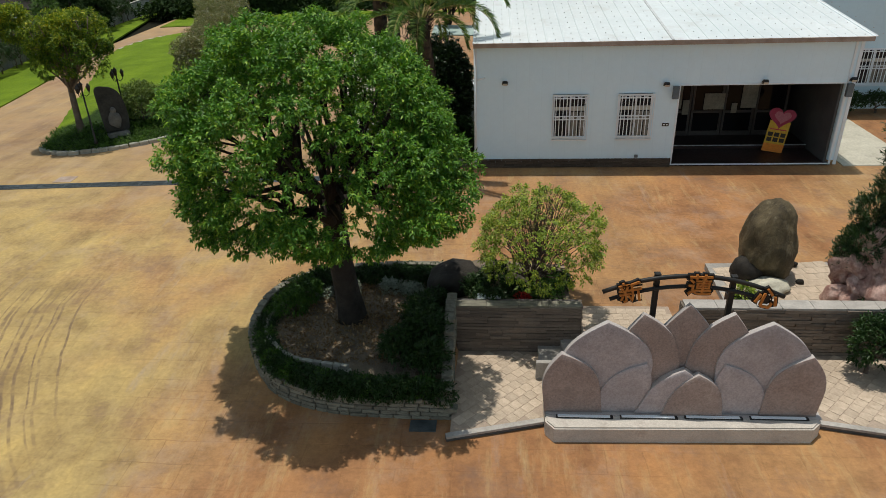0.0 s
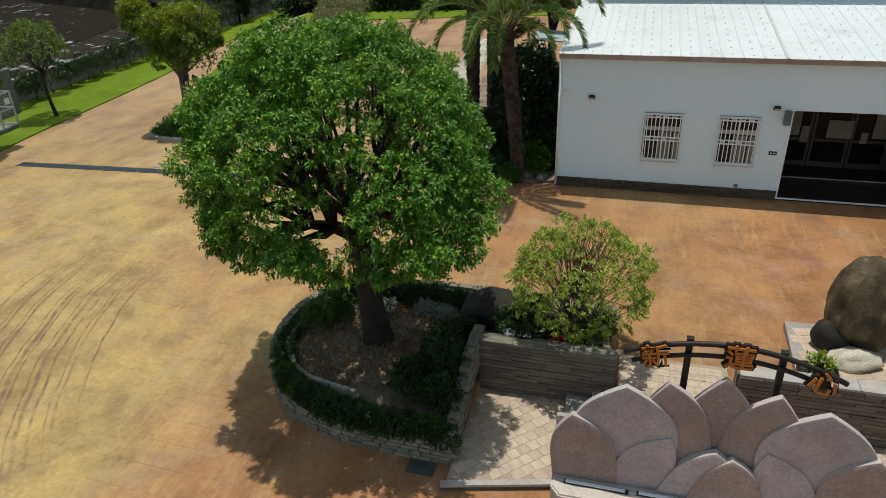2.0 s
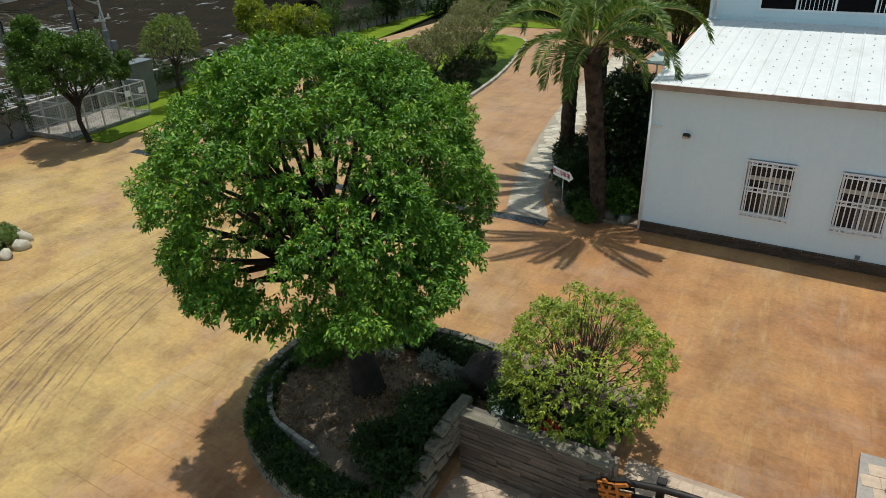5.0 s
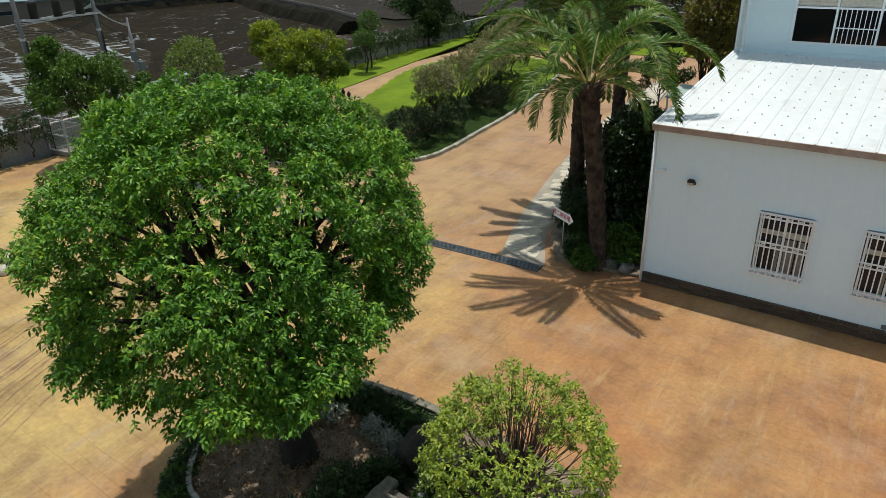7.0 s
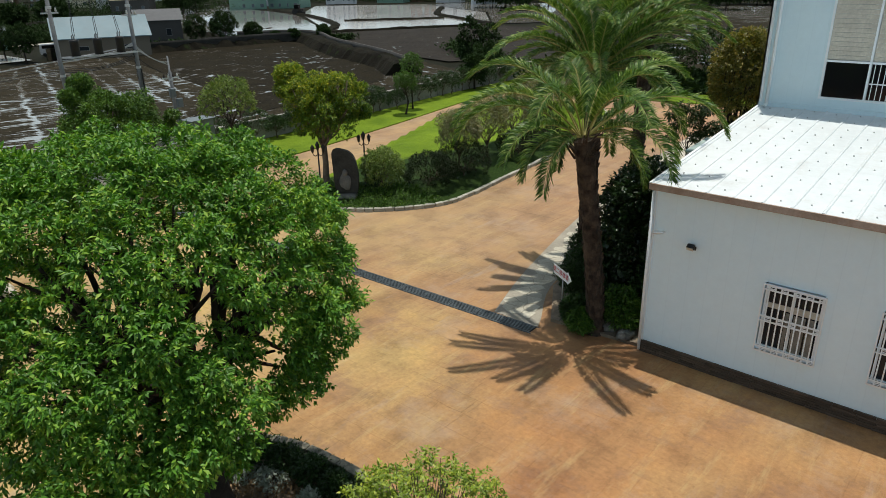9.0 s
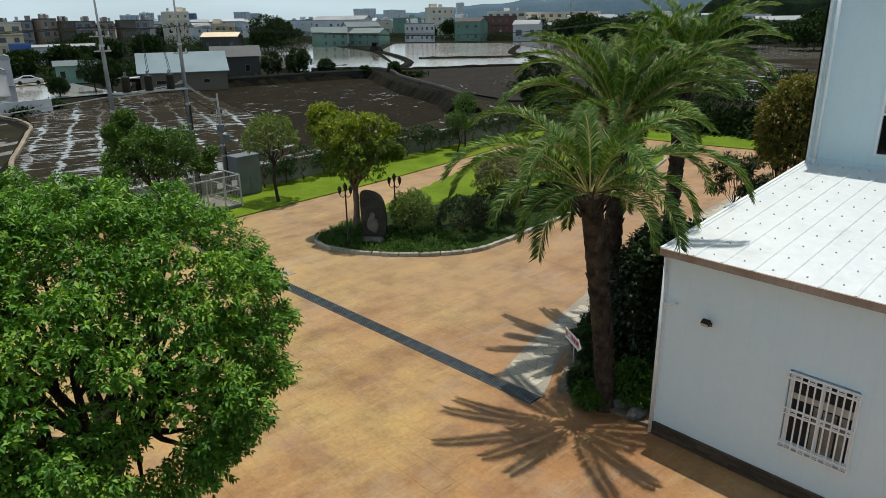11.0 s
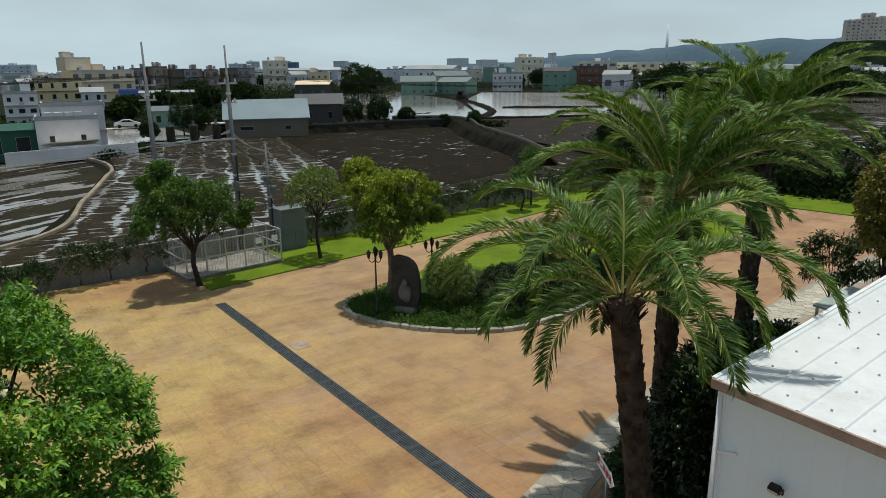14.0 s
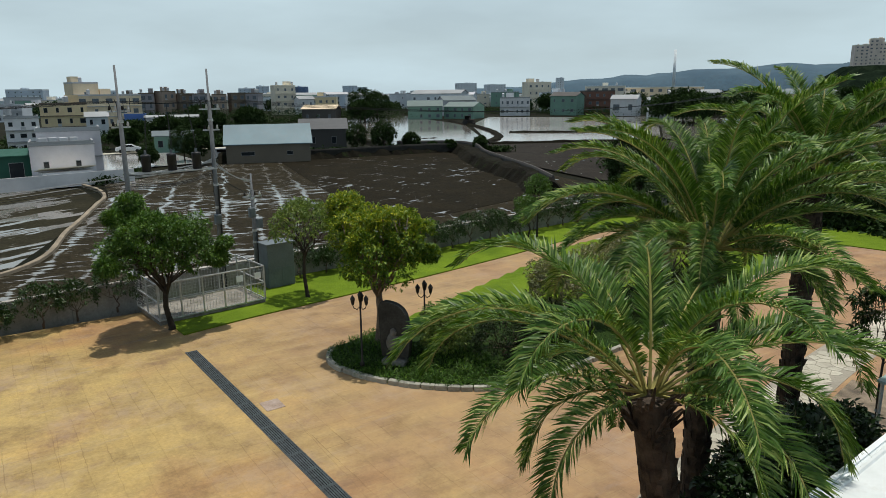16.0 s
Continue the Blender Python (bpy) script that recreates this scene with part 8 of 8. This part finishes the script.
building((-268.5, 202.9), 24, 14, 9.4, HAZE2, PALE, "long white factory hall", 2, 7, gable=1.6, name="factory")
building((-240, 192), 14, 10, 6.6, GRY, TIN, "grey hall with a blue tin roof", 1, 4, gable=1.8, name="factory")
building((-224.3, 211.5), 12.6, 9, 7.2, W, PALE, "white two-storey house with small windows", 2, 6)
building((-277.7, 271.9), 13, 10, 14.3, CRM, CRM, "cream four-storey house with balconies", 4, 4)
building((-252, 262), 16, 10, 9.0, HAZE2, GRY, "pale low factory hall beyond fields", 2, 5)
building((-209.4, 227.8), 11.6, 9, 8.0, GRN, DRK, "green-grey gabled two-storey house", 2, 3, gable=1.4)
building((-207.5, 243.6), 12.6, 9, 9.6, paint("far_rust", (0.2, 0.1, 0.07)), DRK, "rust-brown three-storey house with a dark roof", 3, 4)
building((-185.3, 236.6), 10.4, 8, 6.6, W, PALE, "white shed with an open front", 1, 2, gable=1.6, win=(2.4, 2.2), name="shed")
building((-160, 226), 9, 7, 3.4, HAZE2, PALE, "low pale shed by the field", 1, 2, gable=0.8, name="shed")
building((-299.5, 349.2), 24, 16, 12.4, CRM, HAZE2, "large cream factory hall beyond fields", 3, 5, win=(2.5, 1.6), name="factory")
building((-285, 386), 48, 18, 11.5, BEIGE, HAZE2, "large beige factory hall", 3, 9, win=(2.5, 1.6), name="factory")
building((-200, 300), 22, 12, 8.5, GRY, PALE, "grey low factory hall beyond fields", 2, 6, gable=1.4, name="factory")
building((-150, 285), 20, 12, 8.0, BEIGE, TIN, "tan low factory hall beyond fields", 1, 5, gable=1.6, name="factory")
building((-110, 300), 18, 12, 7.0, HAZE2, PALE, "pale low factory hall beyond fields", 1, 5, gable=1.4, name="factory")
building((-395, 41), 22, 10, 6.0, GRY, GRY, "grey row of houses", 2, 6)
building((-330, 22), 14, 9, 5.0, HAZE2, PALE, "pale row of houses", 2, 5)
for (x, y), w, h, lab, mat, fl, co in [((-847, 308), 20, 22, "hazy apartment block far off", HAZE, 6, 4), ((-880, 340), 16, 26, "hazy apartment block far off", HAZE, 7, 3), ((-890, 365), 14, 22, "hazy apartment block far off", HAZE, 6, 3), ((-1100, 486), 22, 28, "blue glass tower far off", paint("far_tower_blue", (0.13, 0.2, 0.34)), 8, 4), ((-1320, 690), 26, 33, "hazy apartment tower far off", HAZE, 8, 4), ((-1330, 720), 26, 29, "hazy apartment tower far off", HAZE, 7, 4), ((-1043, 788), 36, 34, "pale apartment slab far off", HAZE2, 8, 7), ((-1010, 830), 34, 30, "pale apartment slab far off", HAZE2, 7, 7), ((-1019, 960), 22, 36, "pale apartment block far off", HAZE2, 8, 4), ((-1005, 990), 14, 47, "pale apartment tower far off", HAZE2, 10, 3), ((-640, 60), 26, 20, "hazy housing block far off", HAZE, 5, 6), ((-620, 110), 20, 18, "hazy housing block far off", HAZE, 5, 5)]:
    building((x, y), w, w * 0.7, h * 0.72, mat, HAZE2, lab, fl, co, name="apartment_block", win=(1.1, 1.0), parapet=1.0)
# towers on a wooded rise
FLAT = paint("far_rose_cream", (0.78, 0.68, 0.6))
for (x, y), w, h, mat in [((-372, 824), 14, 24, FLAT), ((-360, 831), 13, 30, FLAT), ((-347, 835), 14, 26, FLAT), ((-312, 850), 22, 23, FLAT), ((-290, 858), 16, 20, HAZE)]:
    building((x, y), w, 16, h, mat, CRM, "cream apartment tower above the woods", int(h / 3.4), int(w / 4.2), name="apartment_block", base=29, win=(1.5, 1.3), tanks=2, parapet=1.2, ledges=True)
rise = Pile()
for cx, cy, rx, ry, hz in ((-352, 818, 72, 44, 34), (-290, 800, 120, 45, 29), (-180, 790, 150, 50, 25)):
    ring = [(1.0, 0.0), (0.75, 0.6), (0.45, 0.9), (0.0, 1.0)]
    vs = [(cx + rx * a * math.cos(6.2832 * k / 40), cy + ry * a * math.sin(6.2832 * k / 40), FZ - 1 + hz * z * (1 + 0.18 * noise.noise(Vector((k * 0.7, a * 5, cx))))) for a, z in ring[:3] for k in range(40)] + [(cx, cy, FZ - 1 + hz)]
    fs = [(j * 40 + k, j * 40 + (k + 1) % 40, (j + 1) * 40 + (k + 1) % 40, (j + 1) * 40 + k) for j in range(2) for k in range(40)] + [(80 + k, 80 + (k + 1) % 40, 120) for k in range(40)]
    rise.add(vs, fs)
tagged(rise.out("wooded_rise", surface("far_wood", (0.006, 0.012, 0.008), (0.02, 0.032, 0.019), 0.05, 0.4, 1.0, bump=0.6, distance=2.0, spec=0.0)), "dark wooded rise below the apartment towers", "hill", kind="structure")
# many low roofs between
rng = np.random.default_rng(410)
for k in range(120):
    a = radians(rng.uniform(112, 177))
    dist = rng.uniform(380, 800)
    w, h = rng.uniform(8, 22), rng.uniform(4, 9.5)
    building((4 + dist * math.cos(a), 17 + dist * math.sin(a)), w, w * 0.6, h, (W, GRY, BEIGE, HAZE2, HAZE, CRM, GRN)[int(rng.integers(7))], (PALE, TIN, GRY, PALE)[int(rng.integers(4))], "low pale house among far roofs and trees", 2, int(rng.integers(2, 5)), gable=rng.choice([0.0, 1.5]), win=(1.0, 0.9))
mast = thing("chimney_mast", (-905, 1210, FZ), "slim pale chimney mast on the horizon", "chimney")
mp = Pile()
mp.tube([(0, 0, 0), (0, 0, 88)], [3.4, 2.4], 12)
mp.out("shaft", paint("mast_paint", (0.72, 0.78, 0.84)), mast, smooth=True)
# hills and the sea
hv, hf = [], []
for k in range(61):
    a = radians(100 + 50 * k / 60)
    dist = 3600
    top = 150 * smooth01((62 - k) / 42) * (0.85 + 0.25 * noise.noise(Vector((k * 0.16, 1, 0)))) + 14 * noise.noise(Vector((k * 0.5, 4, 0)))
    hv += [(dist * math.cos(a), dist * math.sin(a), -5), (dist * 1.02 * math.cos(a), dist * 1.02 * math.sin(a), max(top * 0.6, 1)), (dist * 1.08 * math.cos(a), dist * 1.08 * math.sin(a), max(top, 3)), (dist * 1.15 * math.cos(a), dist * 1.15 * math.sin(a), -5)]
for k in range(60):
    for j in range(3):
        hf.append((k * 4 + j, k * 4 + j + 1, (k + 1) * 4 + j + 1, (k + 1) * 4 + j))
# the air's blue haze is put into the ridge's own colour
hills = link("hills", hv, hf, surface("haze_tinted_hill", (0.04, 0.085, 0.125), (0.075, 0.13, 0.17), 0.004, 0.05, 0.95, bump=0.0), smooth=True)
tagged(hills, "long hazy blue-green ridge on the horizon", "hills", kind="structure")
sea = sheet("sea", [(-1500, -2500), (-1500, 420), (-4400, 900), (-4500, -2500)], -0.4, M["sea"], "structure", "pale band of sea on the horizon", "water")


# ---- far trees, poles, car ----
def far_tree(at, w, h, mat, seed, label="dark clump of trees among the fields", base=FZ - 0.1, n=420, leaf=0.5):
    r = np.random.default_rng(seed)
    t = thing("far_tree", (at[0], at[1], base), label, "tree", "far trees")
    pts, ways, seats = crown_points((0, 0, h * 0.58), (w / 2, w / 2, h * 0.42), 16, w * 0.17, n, r, 0.7, low=-0.9)
    limbs(t, (0, 0, 0), (0, 0, h * 0.35), seats, max(0.1, h * 0.02), M["bark"], r, sub=3)
    leaf_mesh("crown", pts, ways, 5, leaf, leaf * 0.5, mat, t, r)


for i, (x, y, w, h) in enumerate([(-96, 74, 4.5, 6.0), (-100, 71, 4, 5.2), (-102, 77, 4.5, 4.5), (-97, 80, 3.5, 3.6), (-92, 84.6, 2.2, 2.2), (-95, 83, 2.0, 1.8), (-88, 88, 2.6, 2.6), (-93, 92, 2.5, 2.5), (-99, 44.5, 4.0, 5.4), (-105, 44, 4.5, 5.5), (-101, 38, 3, 3)]):
    far_tree((x, y), w, h, M["far_leaf"], 500 + i, n=900, leaf=0.26)
for i, (x, y, w, h) in enumerate([(-215, 134, 13, 12.5), (-222, 143, 11, 11), (-207, 128, 9, 8), (-150, 52, 7, 6), (-142, 42, 6, 4), (-165, 60, 8, 5), (-170, 49, 8, 4.5), (-180, 80, 9, 7), (-166, 66, 7, 6.5), (-235, 240, 10, 9), (-230, 222, 8, 7)]):
    far_tree((x, y), w, h, M["far_leaf"], 520 + i, n=900, leaf=0.6)
for i in range(26):
    a = radians(104 + 24 * rng.random())
    dist = rng.uniform(190, 340)
    far_tree((4 + dist * math.cos(a), 17 + dist * math.sin(a)), rng.uniform(10, 18), rng.uniform(6, 11), M["far_leaf"], 540 + i, n=500, leaf=1.0)
for i in range(46):
    a = radians(rng.uniform(118, 176))
    dist = rng.uniform(230, 620)
    far_tree((4 + dist * math.cos(a), 17 + dist * math.sin(a)), rng.uniform(8, 16), rng.uniform(5, 9.5), M["far_leaf"], 640 + i, n=260, leaf=1.1)
for i, (x, y, w, h) in enumerate([(-40.6, 68.7, 2.6, 6.2), (-38.6, 69.6, 2.4, 5.6), (-36, 66, 3, 4.2), (-33, 60, 2.4, 3.5), (-20, 69, 6, 5), (-15, 70, 6, 6), (-9, 70, 6, 6.5), (-3, 70, 6, 6), (3, 70, 6, 7), (-26, 70, 5, 4.5), (9, 70, 6, 7)]):
    far_tree((x, y), w, h, M["far_leaf"], 570 + i, "dark evergreen at the edge of the grounds", n=420, leaf=0.3)

# rough scrub along banks, yards and roads
sr = np.random.default_rng(700)
tips, ways = [], []
for (x0, y0), (x1, y1), spread, high, count in [((-103, 52), (-98, 78), 1.6, 1.6, 2600), ((-134, 46), (-136, 66), 4.0, 2.6, 2400), ((-136, 12), (-138, 36), 3.0, 1.6, 1800), ((-160, 20), (-165, 100), 7.0, 3.0, 4200), ((-31.5, 67.5), (8, 69.5), 2.0, 2.6, 5200), ((-205, 60), (-225, 150), 8.0, 5.0, 4200), ((-92, 88), (-86, 92), 1.5, 1.5, 700), ((-300, 60), (-270, 190), 10.0, 6.0, 4200), ((-270, 215), (-150, 250), 9.0, 5.0, 4200), ((-84, 28.6), (-88, 34), 1.2, 1.2, 900), ((-150, 262), (-40, 240), 9.0, 6.0, 4200), ((-30, 74), (30, 76), 2.5, 2.5, 3600), ((-60, 90), (-36, 70), 2.0, 1.5, 1800)]:
    u = sr.random(count)
    px, py = x0 + (x1 - x0) * u + sr.normal(0, spread * 0.5, count), y0 + (y1 - y0) * u + sr.normal(0, spread * 0.5, count)
    hump = np.array([0.45 + 0.55 * noise.noise(Vector((a * 0.22, b * 0.22, 3))) for a, b in zip(px, py)])
    tips.append(np.stack([px, py, FZ + np.clip(hump, 0.05, 1) * high * np.sqrt(sr.random(count))], 1))
    ways.append(np.tile((0, 0, 0.5), (count, 1)))
scrub = leaf_mesh("scrub", np.concatenate(tips), np.concatenate(ways), 3, 0.55, 0.26, M["far_leaf"], None, sr)
tagged(scrub, "rough dark green scrub along banks and yards", "scrub", kind="stuff")

# lean-to and roof machines of the farmhouse
lean = thing("lean_to", (-84.3, 25.7, FZ), "low lean-to with a pale tin roof against the farmhouse", "shed", turn=-80)
part("wall", boxes(((-2.6, -0.9, 0), (2.6, 0.9, 1.7))), W, lean)
link("roof", [(-2.9, -1.2, 1.72), (2.9, -1.2, 1.72), (2.9, 1.1, 2.15), (-2.9, 1.1, 2.15), (-2.9, -1.2, 1.82), (2.9, -1.2, 1.82), (2.9, 1.1, 2.25), (-2.9, 1.1, 2.25)], [(0, 3, 2, 1), (4, 5, 6, 7), (0, 1, 5, 4), (1, 2, 6, 5), (2, 3, 7, 6), (3, 0, 4, 7)], CRM, lean)
for k in range(4):
    ac = thing("roof_unit", (-88.0 + 0.22 * k, 24.0 + 1.05 * k, FZ + 4.57), "grey-white machine on the farmhouse roof", "machine", "roof machines", turn=10)
    part("case", soft_box((-0.35, -0.4, 0.12), (0.35, 0.4, 0.75), 0.03), STEEL, ac)
    for s in (-0.28, 0.28):
        part("foot", boxes(((-0.3, s - 0.04, 0.0), (0.3, s + 0.04, 0.118))), DRK, ac)

# small van by the shed
van = thing("parked_van", (-104.3, 50.2, FZ + 0.02), "small white van parked beside the grey shed", "van", turn=60)
outline = [(-1.6, 0.3), (-1.65, 1.0), (-1.55, 1.75), (0.75, 1.8), (1.35, 1.1), (1.65, 0.95), (1.7, 0.3)]
bm = bmesh.new()
v0 = [bm.verts.new((x, -0.72, z)) for x, z in outline]
v1 = [bm.verts.new((x, 0.72, z)) for x, z in outline]
bm.faces.new(v0)
bm.faces.new(v1[::-1])
for i in range(len(outline)):
    bm.faces.new((v0[i], v1[i], v1[(i + 1) % len(outline)], v0[(i + 1) % len(outline)]))
bmesh.ops.bevel(bm, geom=bm.edges[:], offset=0.05, segments=2, affect="EDGES")
part("body", bm, M["carpaint"], van)
link("windscreen", [(0.8, -0.62, 1.735), (0.8, 0.62, 1.735), (1.3, 0.62, 1.19), (1.3, -0.62, 1.19)], [(0, 3, 2, 1)], M["darkglass"], van)
for s in (-1, 1):
    link("side_window", [(-1.3, s * 0.725, 1.15), (-1.3, s * 0.725, 1.6), (0.66, s * 0.725, 1.62), (1.05, s * 0.725, 1.15)], [(0, 1, 2, 3)], M["darkglass"], van)
    for x in (-1.05, 1.1):
        q = Pile()
        q.tube([(x, s * 0.56, 0.28), (x, s * 0.75, 0.28)], [0.28, 0.28], 14)
        q.out("tyre", M["rubber"], van)

# utility poles with transformers between them
def pole(at, h, label, arms=()):
    t = thing("utility_pole", (at[0], at[1], FZ - 0.05), label, "utility pole", "utility poles")
    p = Pile()
    p.tube([(0, 0, 0), (0, 0, h * 0.86), (0, 0, h * 0.862), (0, 0, h)], [0.14, 0.09, 0.055, 0.045], 12)
    p.out("shaft", M["concrete"], t, smooth=True)
    for z, w in arms:
        part("cross_arm", boxes(((-0.035, -w, z - 0.035), (0.035, w, z + 0.035))), M["galv"], t)
        for k in range(4):
            y = -w + 0.1 + (2 * w - 0.2) * k / 3
            q = Pile()
            q.tube([(0, y, z + 0.05), (0, y, z + 0.12), (0, y, z + 0.24)], [0.05, 0.06, 0.03], 8)
            q.out("insulator", M["porcelain"] if k % 2 else M["darkrock"], t)
    # climbing irons, clamps and the cable riser
    for k in range(8):
        z = 2.2 + k * 0.42
        if z < h * 0.55:
            s = 1 if k % 2 else -1
            part("step_bolt", boxes(((-0.01, s * 0.17, z), (0.01, s * 0.34, z + 0.02))), M["galv"], t)
    for z in (h * 0.4, h * 0.5, h * 0.78):
        q = Pile()
        q.tube([(0, 0, z), (0, 0, z + 0.12)], [0.135, 0.135], 12)
        q.out("clamp", M["galv"], t)
    q = Pile()
    q.tube([(0.2, 0.05, 0), (0.19, 0.05, h * 0.5)], [0.045, 0.045], 8)
    q.out("cable_riser", M["black"], t)
    return t


pole((-29.5, 22.8), 11.4, "tall grey concrete utility pole beyond the wall", ((9.4, 0.5), (8.7, 0.4)))
pole((-30.1, 26.95), 11.3, "tall grey concrete utility pole beyond the wall", ((9.4, 0.5), (8.4, 0.4)))
pole((-30.4, 28.85), 6.1, "short concrete pole with meter boxes", ((4.9, 0.5),))
bank = thing("transformer_bank", (-29.8, 24.95, 5.95), "three dark green pole transformers on a steel platform", "transformer")
part("platform", boxes(((-0.26, -2.05, -0.07), (-0.2, 2.0, 0.0)), ((0.2, -2.05, -0.07), (0.26, 2.0, 0.0)), ((-0.2, -0.8, -0.06), (0.2, -0.7, -0.01)), ((-0.2, 0.5, -0.06), (0.2, 0.6, -0.01))), M["galv"], bank)
for k in range(3):
    q = Pile()
    q.tube([(0, -1.2 + k * 1.15, 0.0), (0, -1.2 + k * 1.15, 0.68), (0, -1.2 + k * 1.15, 0.76), (0, -1.2 + k * 1.15, 0.8)], [0.21, 0.21, 0.23, 0.15], 14)
    tank = q.out("tank", M["black"], bank, "dark transformer tank", True)
    for s in (-0.12, 0.12):
        q = Pile()
        q.tube([(s, -1.2 + k * 1.15, 0.8), (s, -1.2 + k * 1.15, 1.0)], [0.04, 0.025], 8)
        q.out("bushing", M["concrete"], tank)
wires = Pile()


def wire(a, c, sag, r=0.014):
    a, c = Vector(a), Vector(c)
    wires.tube([a.lerp(c, k / 14) - Vector((0, 0, sag * 4 * (k / 14) * (1 - k / 14))) for k in range(15)], [r] * 15, 4)


for dy in (-1.0, -0.35, 0.35, 1.0):
    wire((-29.5, 22.8 + dy * 0.6, 9.2), (-30.1, 26.95 + dy * 0.6, 9.2), 0.15)
    wire((-29.5, 22.8 + dy, 9.2), (-60, -30 + dy, 10.5), 1.2)
    wire((-30.1, 26.95 + dy, 9.2), (-40, 90 + dy, 9.5), 1.4)
wire((-29.5, 22.8, 5.9), (-30.1, 26.95, 5.9), 0.1, 0.03)
for k in range(3):
    wire((-29.5, 22.6, 5.3 + 0.16 * k), (-30.1, 27.0, 5.6 + 0.12 * k), 0.25 + 0.08 * k, 0.02)
    wire((-29.5, 22.7, 5.3 + 0.16 * k), (-36, -30, 5.0 + 0.2 * k), 1.0 + 0.2 * k, 0.016)
wire((-30.1, 26.95, 5.6), (-30.4, 28.85, 4.4), 0.15, 0.02)
# jumpers looped from the top arms down to the transformers
for k in range(3):
    for s in (-0.12, 0.12):
        wire((-29.8 + s, 23.8 + k * 1.15, 6.9), (-29.85, 24.0 + k * 0.9, 9.1), -0.25 + 0.1 * k, 0.014)
for k in range(4):
    wire((-29.5, 22.3 + 0.33 * k, 9.3), (-29.45, 22.5 + 0.25 * k, 8.7), -0.12, 0.016)
    wire((-30.1, 26.4 + 0.33 * k, 9.3), (-30.15, 26.7 + 0.2 * k, 8.5), -0.14, 0.016)
for k in range(5):
    wire((-30.1, 26.8, 6.2 - 0.35 * k), (-30.0, 27.1, 5.5 - 0.5 * k), 0.25, 0.02)
    wire((-30.4, 28.8, 4.6 - 0.3 * k), (-30.3, 29.0, 4.2 - 0.3 * k), 0.2, 0.02)
tagged(wires.out("power_lines", M["black"]), "thin dark power lines strung between the poles", "wires", kind="stuff")
wires = Pile()
wire((-30.1, 26.9, 6.2), (-30, 0, 5.0), 0.5, 0.035)
for k in range(3):
    wire((-29.45, 22.9, 5.75 + 0.1 * k), (-30.1, 26.9, 6.25 + 0.06 * k), 0.12 + 0.1 * k, 0.025)
    wire((-30.1, 27.0, 6.0 + 0.1 * k), (-30.3, 28.8, 5.0 + 0.08 * k), 0.1 + 0.08 * k, 0.02)
tagged(wires.out("cable_bundle", M["palecable"]), "pale grey telephone cables hung below the transformers", "cables", kind="stuff")
boxset = [(-30.2, 28.7, 3.2), (-30.2, 29.05, 2.6), (-29.9, 26.85, 3.1)]
for x, y, z in boxset:
    mb = thing("meter_box", (x, y, z), "small grey meter box strapped to a pole", "box", "meter boxes", turn=6)
    part("case", soft_box((-0.1, -0.16, 0), (0.12, 0.16, 0.5), 0.02), M["cabinet"], mb)
    part("cover", soft_box((0.123, -0.13, 0.05), (0.135, 0.13, 0.45), 0.005), M["cabinet"], mb)

# parked car
car = thing("parked_car", (-128, 40.2, FZ + 0.1), "small white saloon car parked on the farm road", "car", turn=80)
prof = [(-2.2, 0.35), (-2.25, 0.75), (-2.1, 0.95), (-1.4, 1.02), (-0.8, 1.42), (0.5, 1.46), (1.2, 1.02), (2.0, 0.88), (2.25, 0.7), (2.25, 0.35)]
bm = bmesh.new()
f0 = [bm.verts.new((x, -0.85, z)) for x, z in prof]
f1 = [bm.verts.new((x, 0.85, z)) for x, z in prof]
bm.faces.new(f0)
bm.faces.new(f1[::-1])
for i in range(len(prof)):
    bm.faces.new((f0[i], f1[i], f1[(i + 1) % len(prof)], f0[(i + 1) % len(prof)]))
bmesh.ops.bevel(bm, geom=bm.edges[:], offset=0.06, segments=2, affect="EDGES")
part("body", bm, M["carpaint"], car, smooth=False)
for s in (-1, 1):
    link("side_window", [(-1.15, s * 0.86, 1.04), (-0.72, s * 0.86, 1.36), (0.42, s * 0.86, 1.38), (0.95, s * 0.86, 1.04)], [(0, 1, 2, 3)], M["darkglass"], car)
    for x in (-1.35, 1.35):
        q = Pile()
        q.tube([(x, s * 0.68, 0.32), (x, s * 0.88, 0.32)], [0.32, 0.32], 16)
        q.out("tyre", M["rubber"], car)
tractor = thing("tractor", (-166.7, 144.3, FZ), "small dark tractor standing in the flooded field", "tractor", turn=30)
part("body", soft_box((-1.6, -0.7, 0.7), (1.6, 0.7, 1.7), 0.1), M["darkrock"], tractor)
part("cab", soft_box((-1.3, -0.7, 1.705), (0.2, 0.7, 2.7), 0.08), M["darkglass"], tractor)
part("roof", soft_box((-1.5, -0.85, 2.705), (0.4, 0.85, 2.82), 0.03), M["darkrock"], tractor)
for x, r in ((-1.0, 0.85), (1.1, 0.55)):
    for s in (-1, 1):
        q = Pile()
        q.tube([(x, s * 0.72, r), (x, s * 1.05, r)], [r, r], 16)
        q.out("tyre", M["rubber"], tractor)
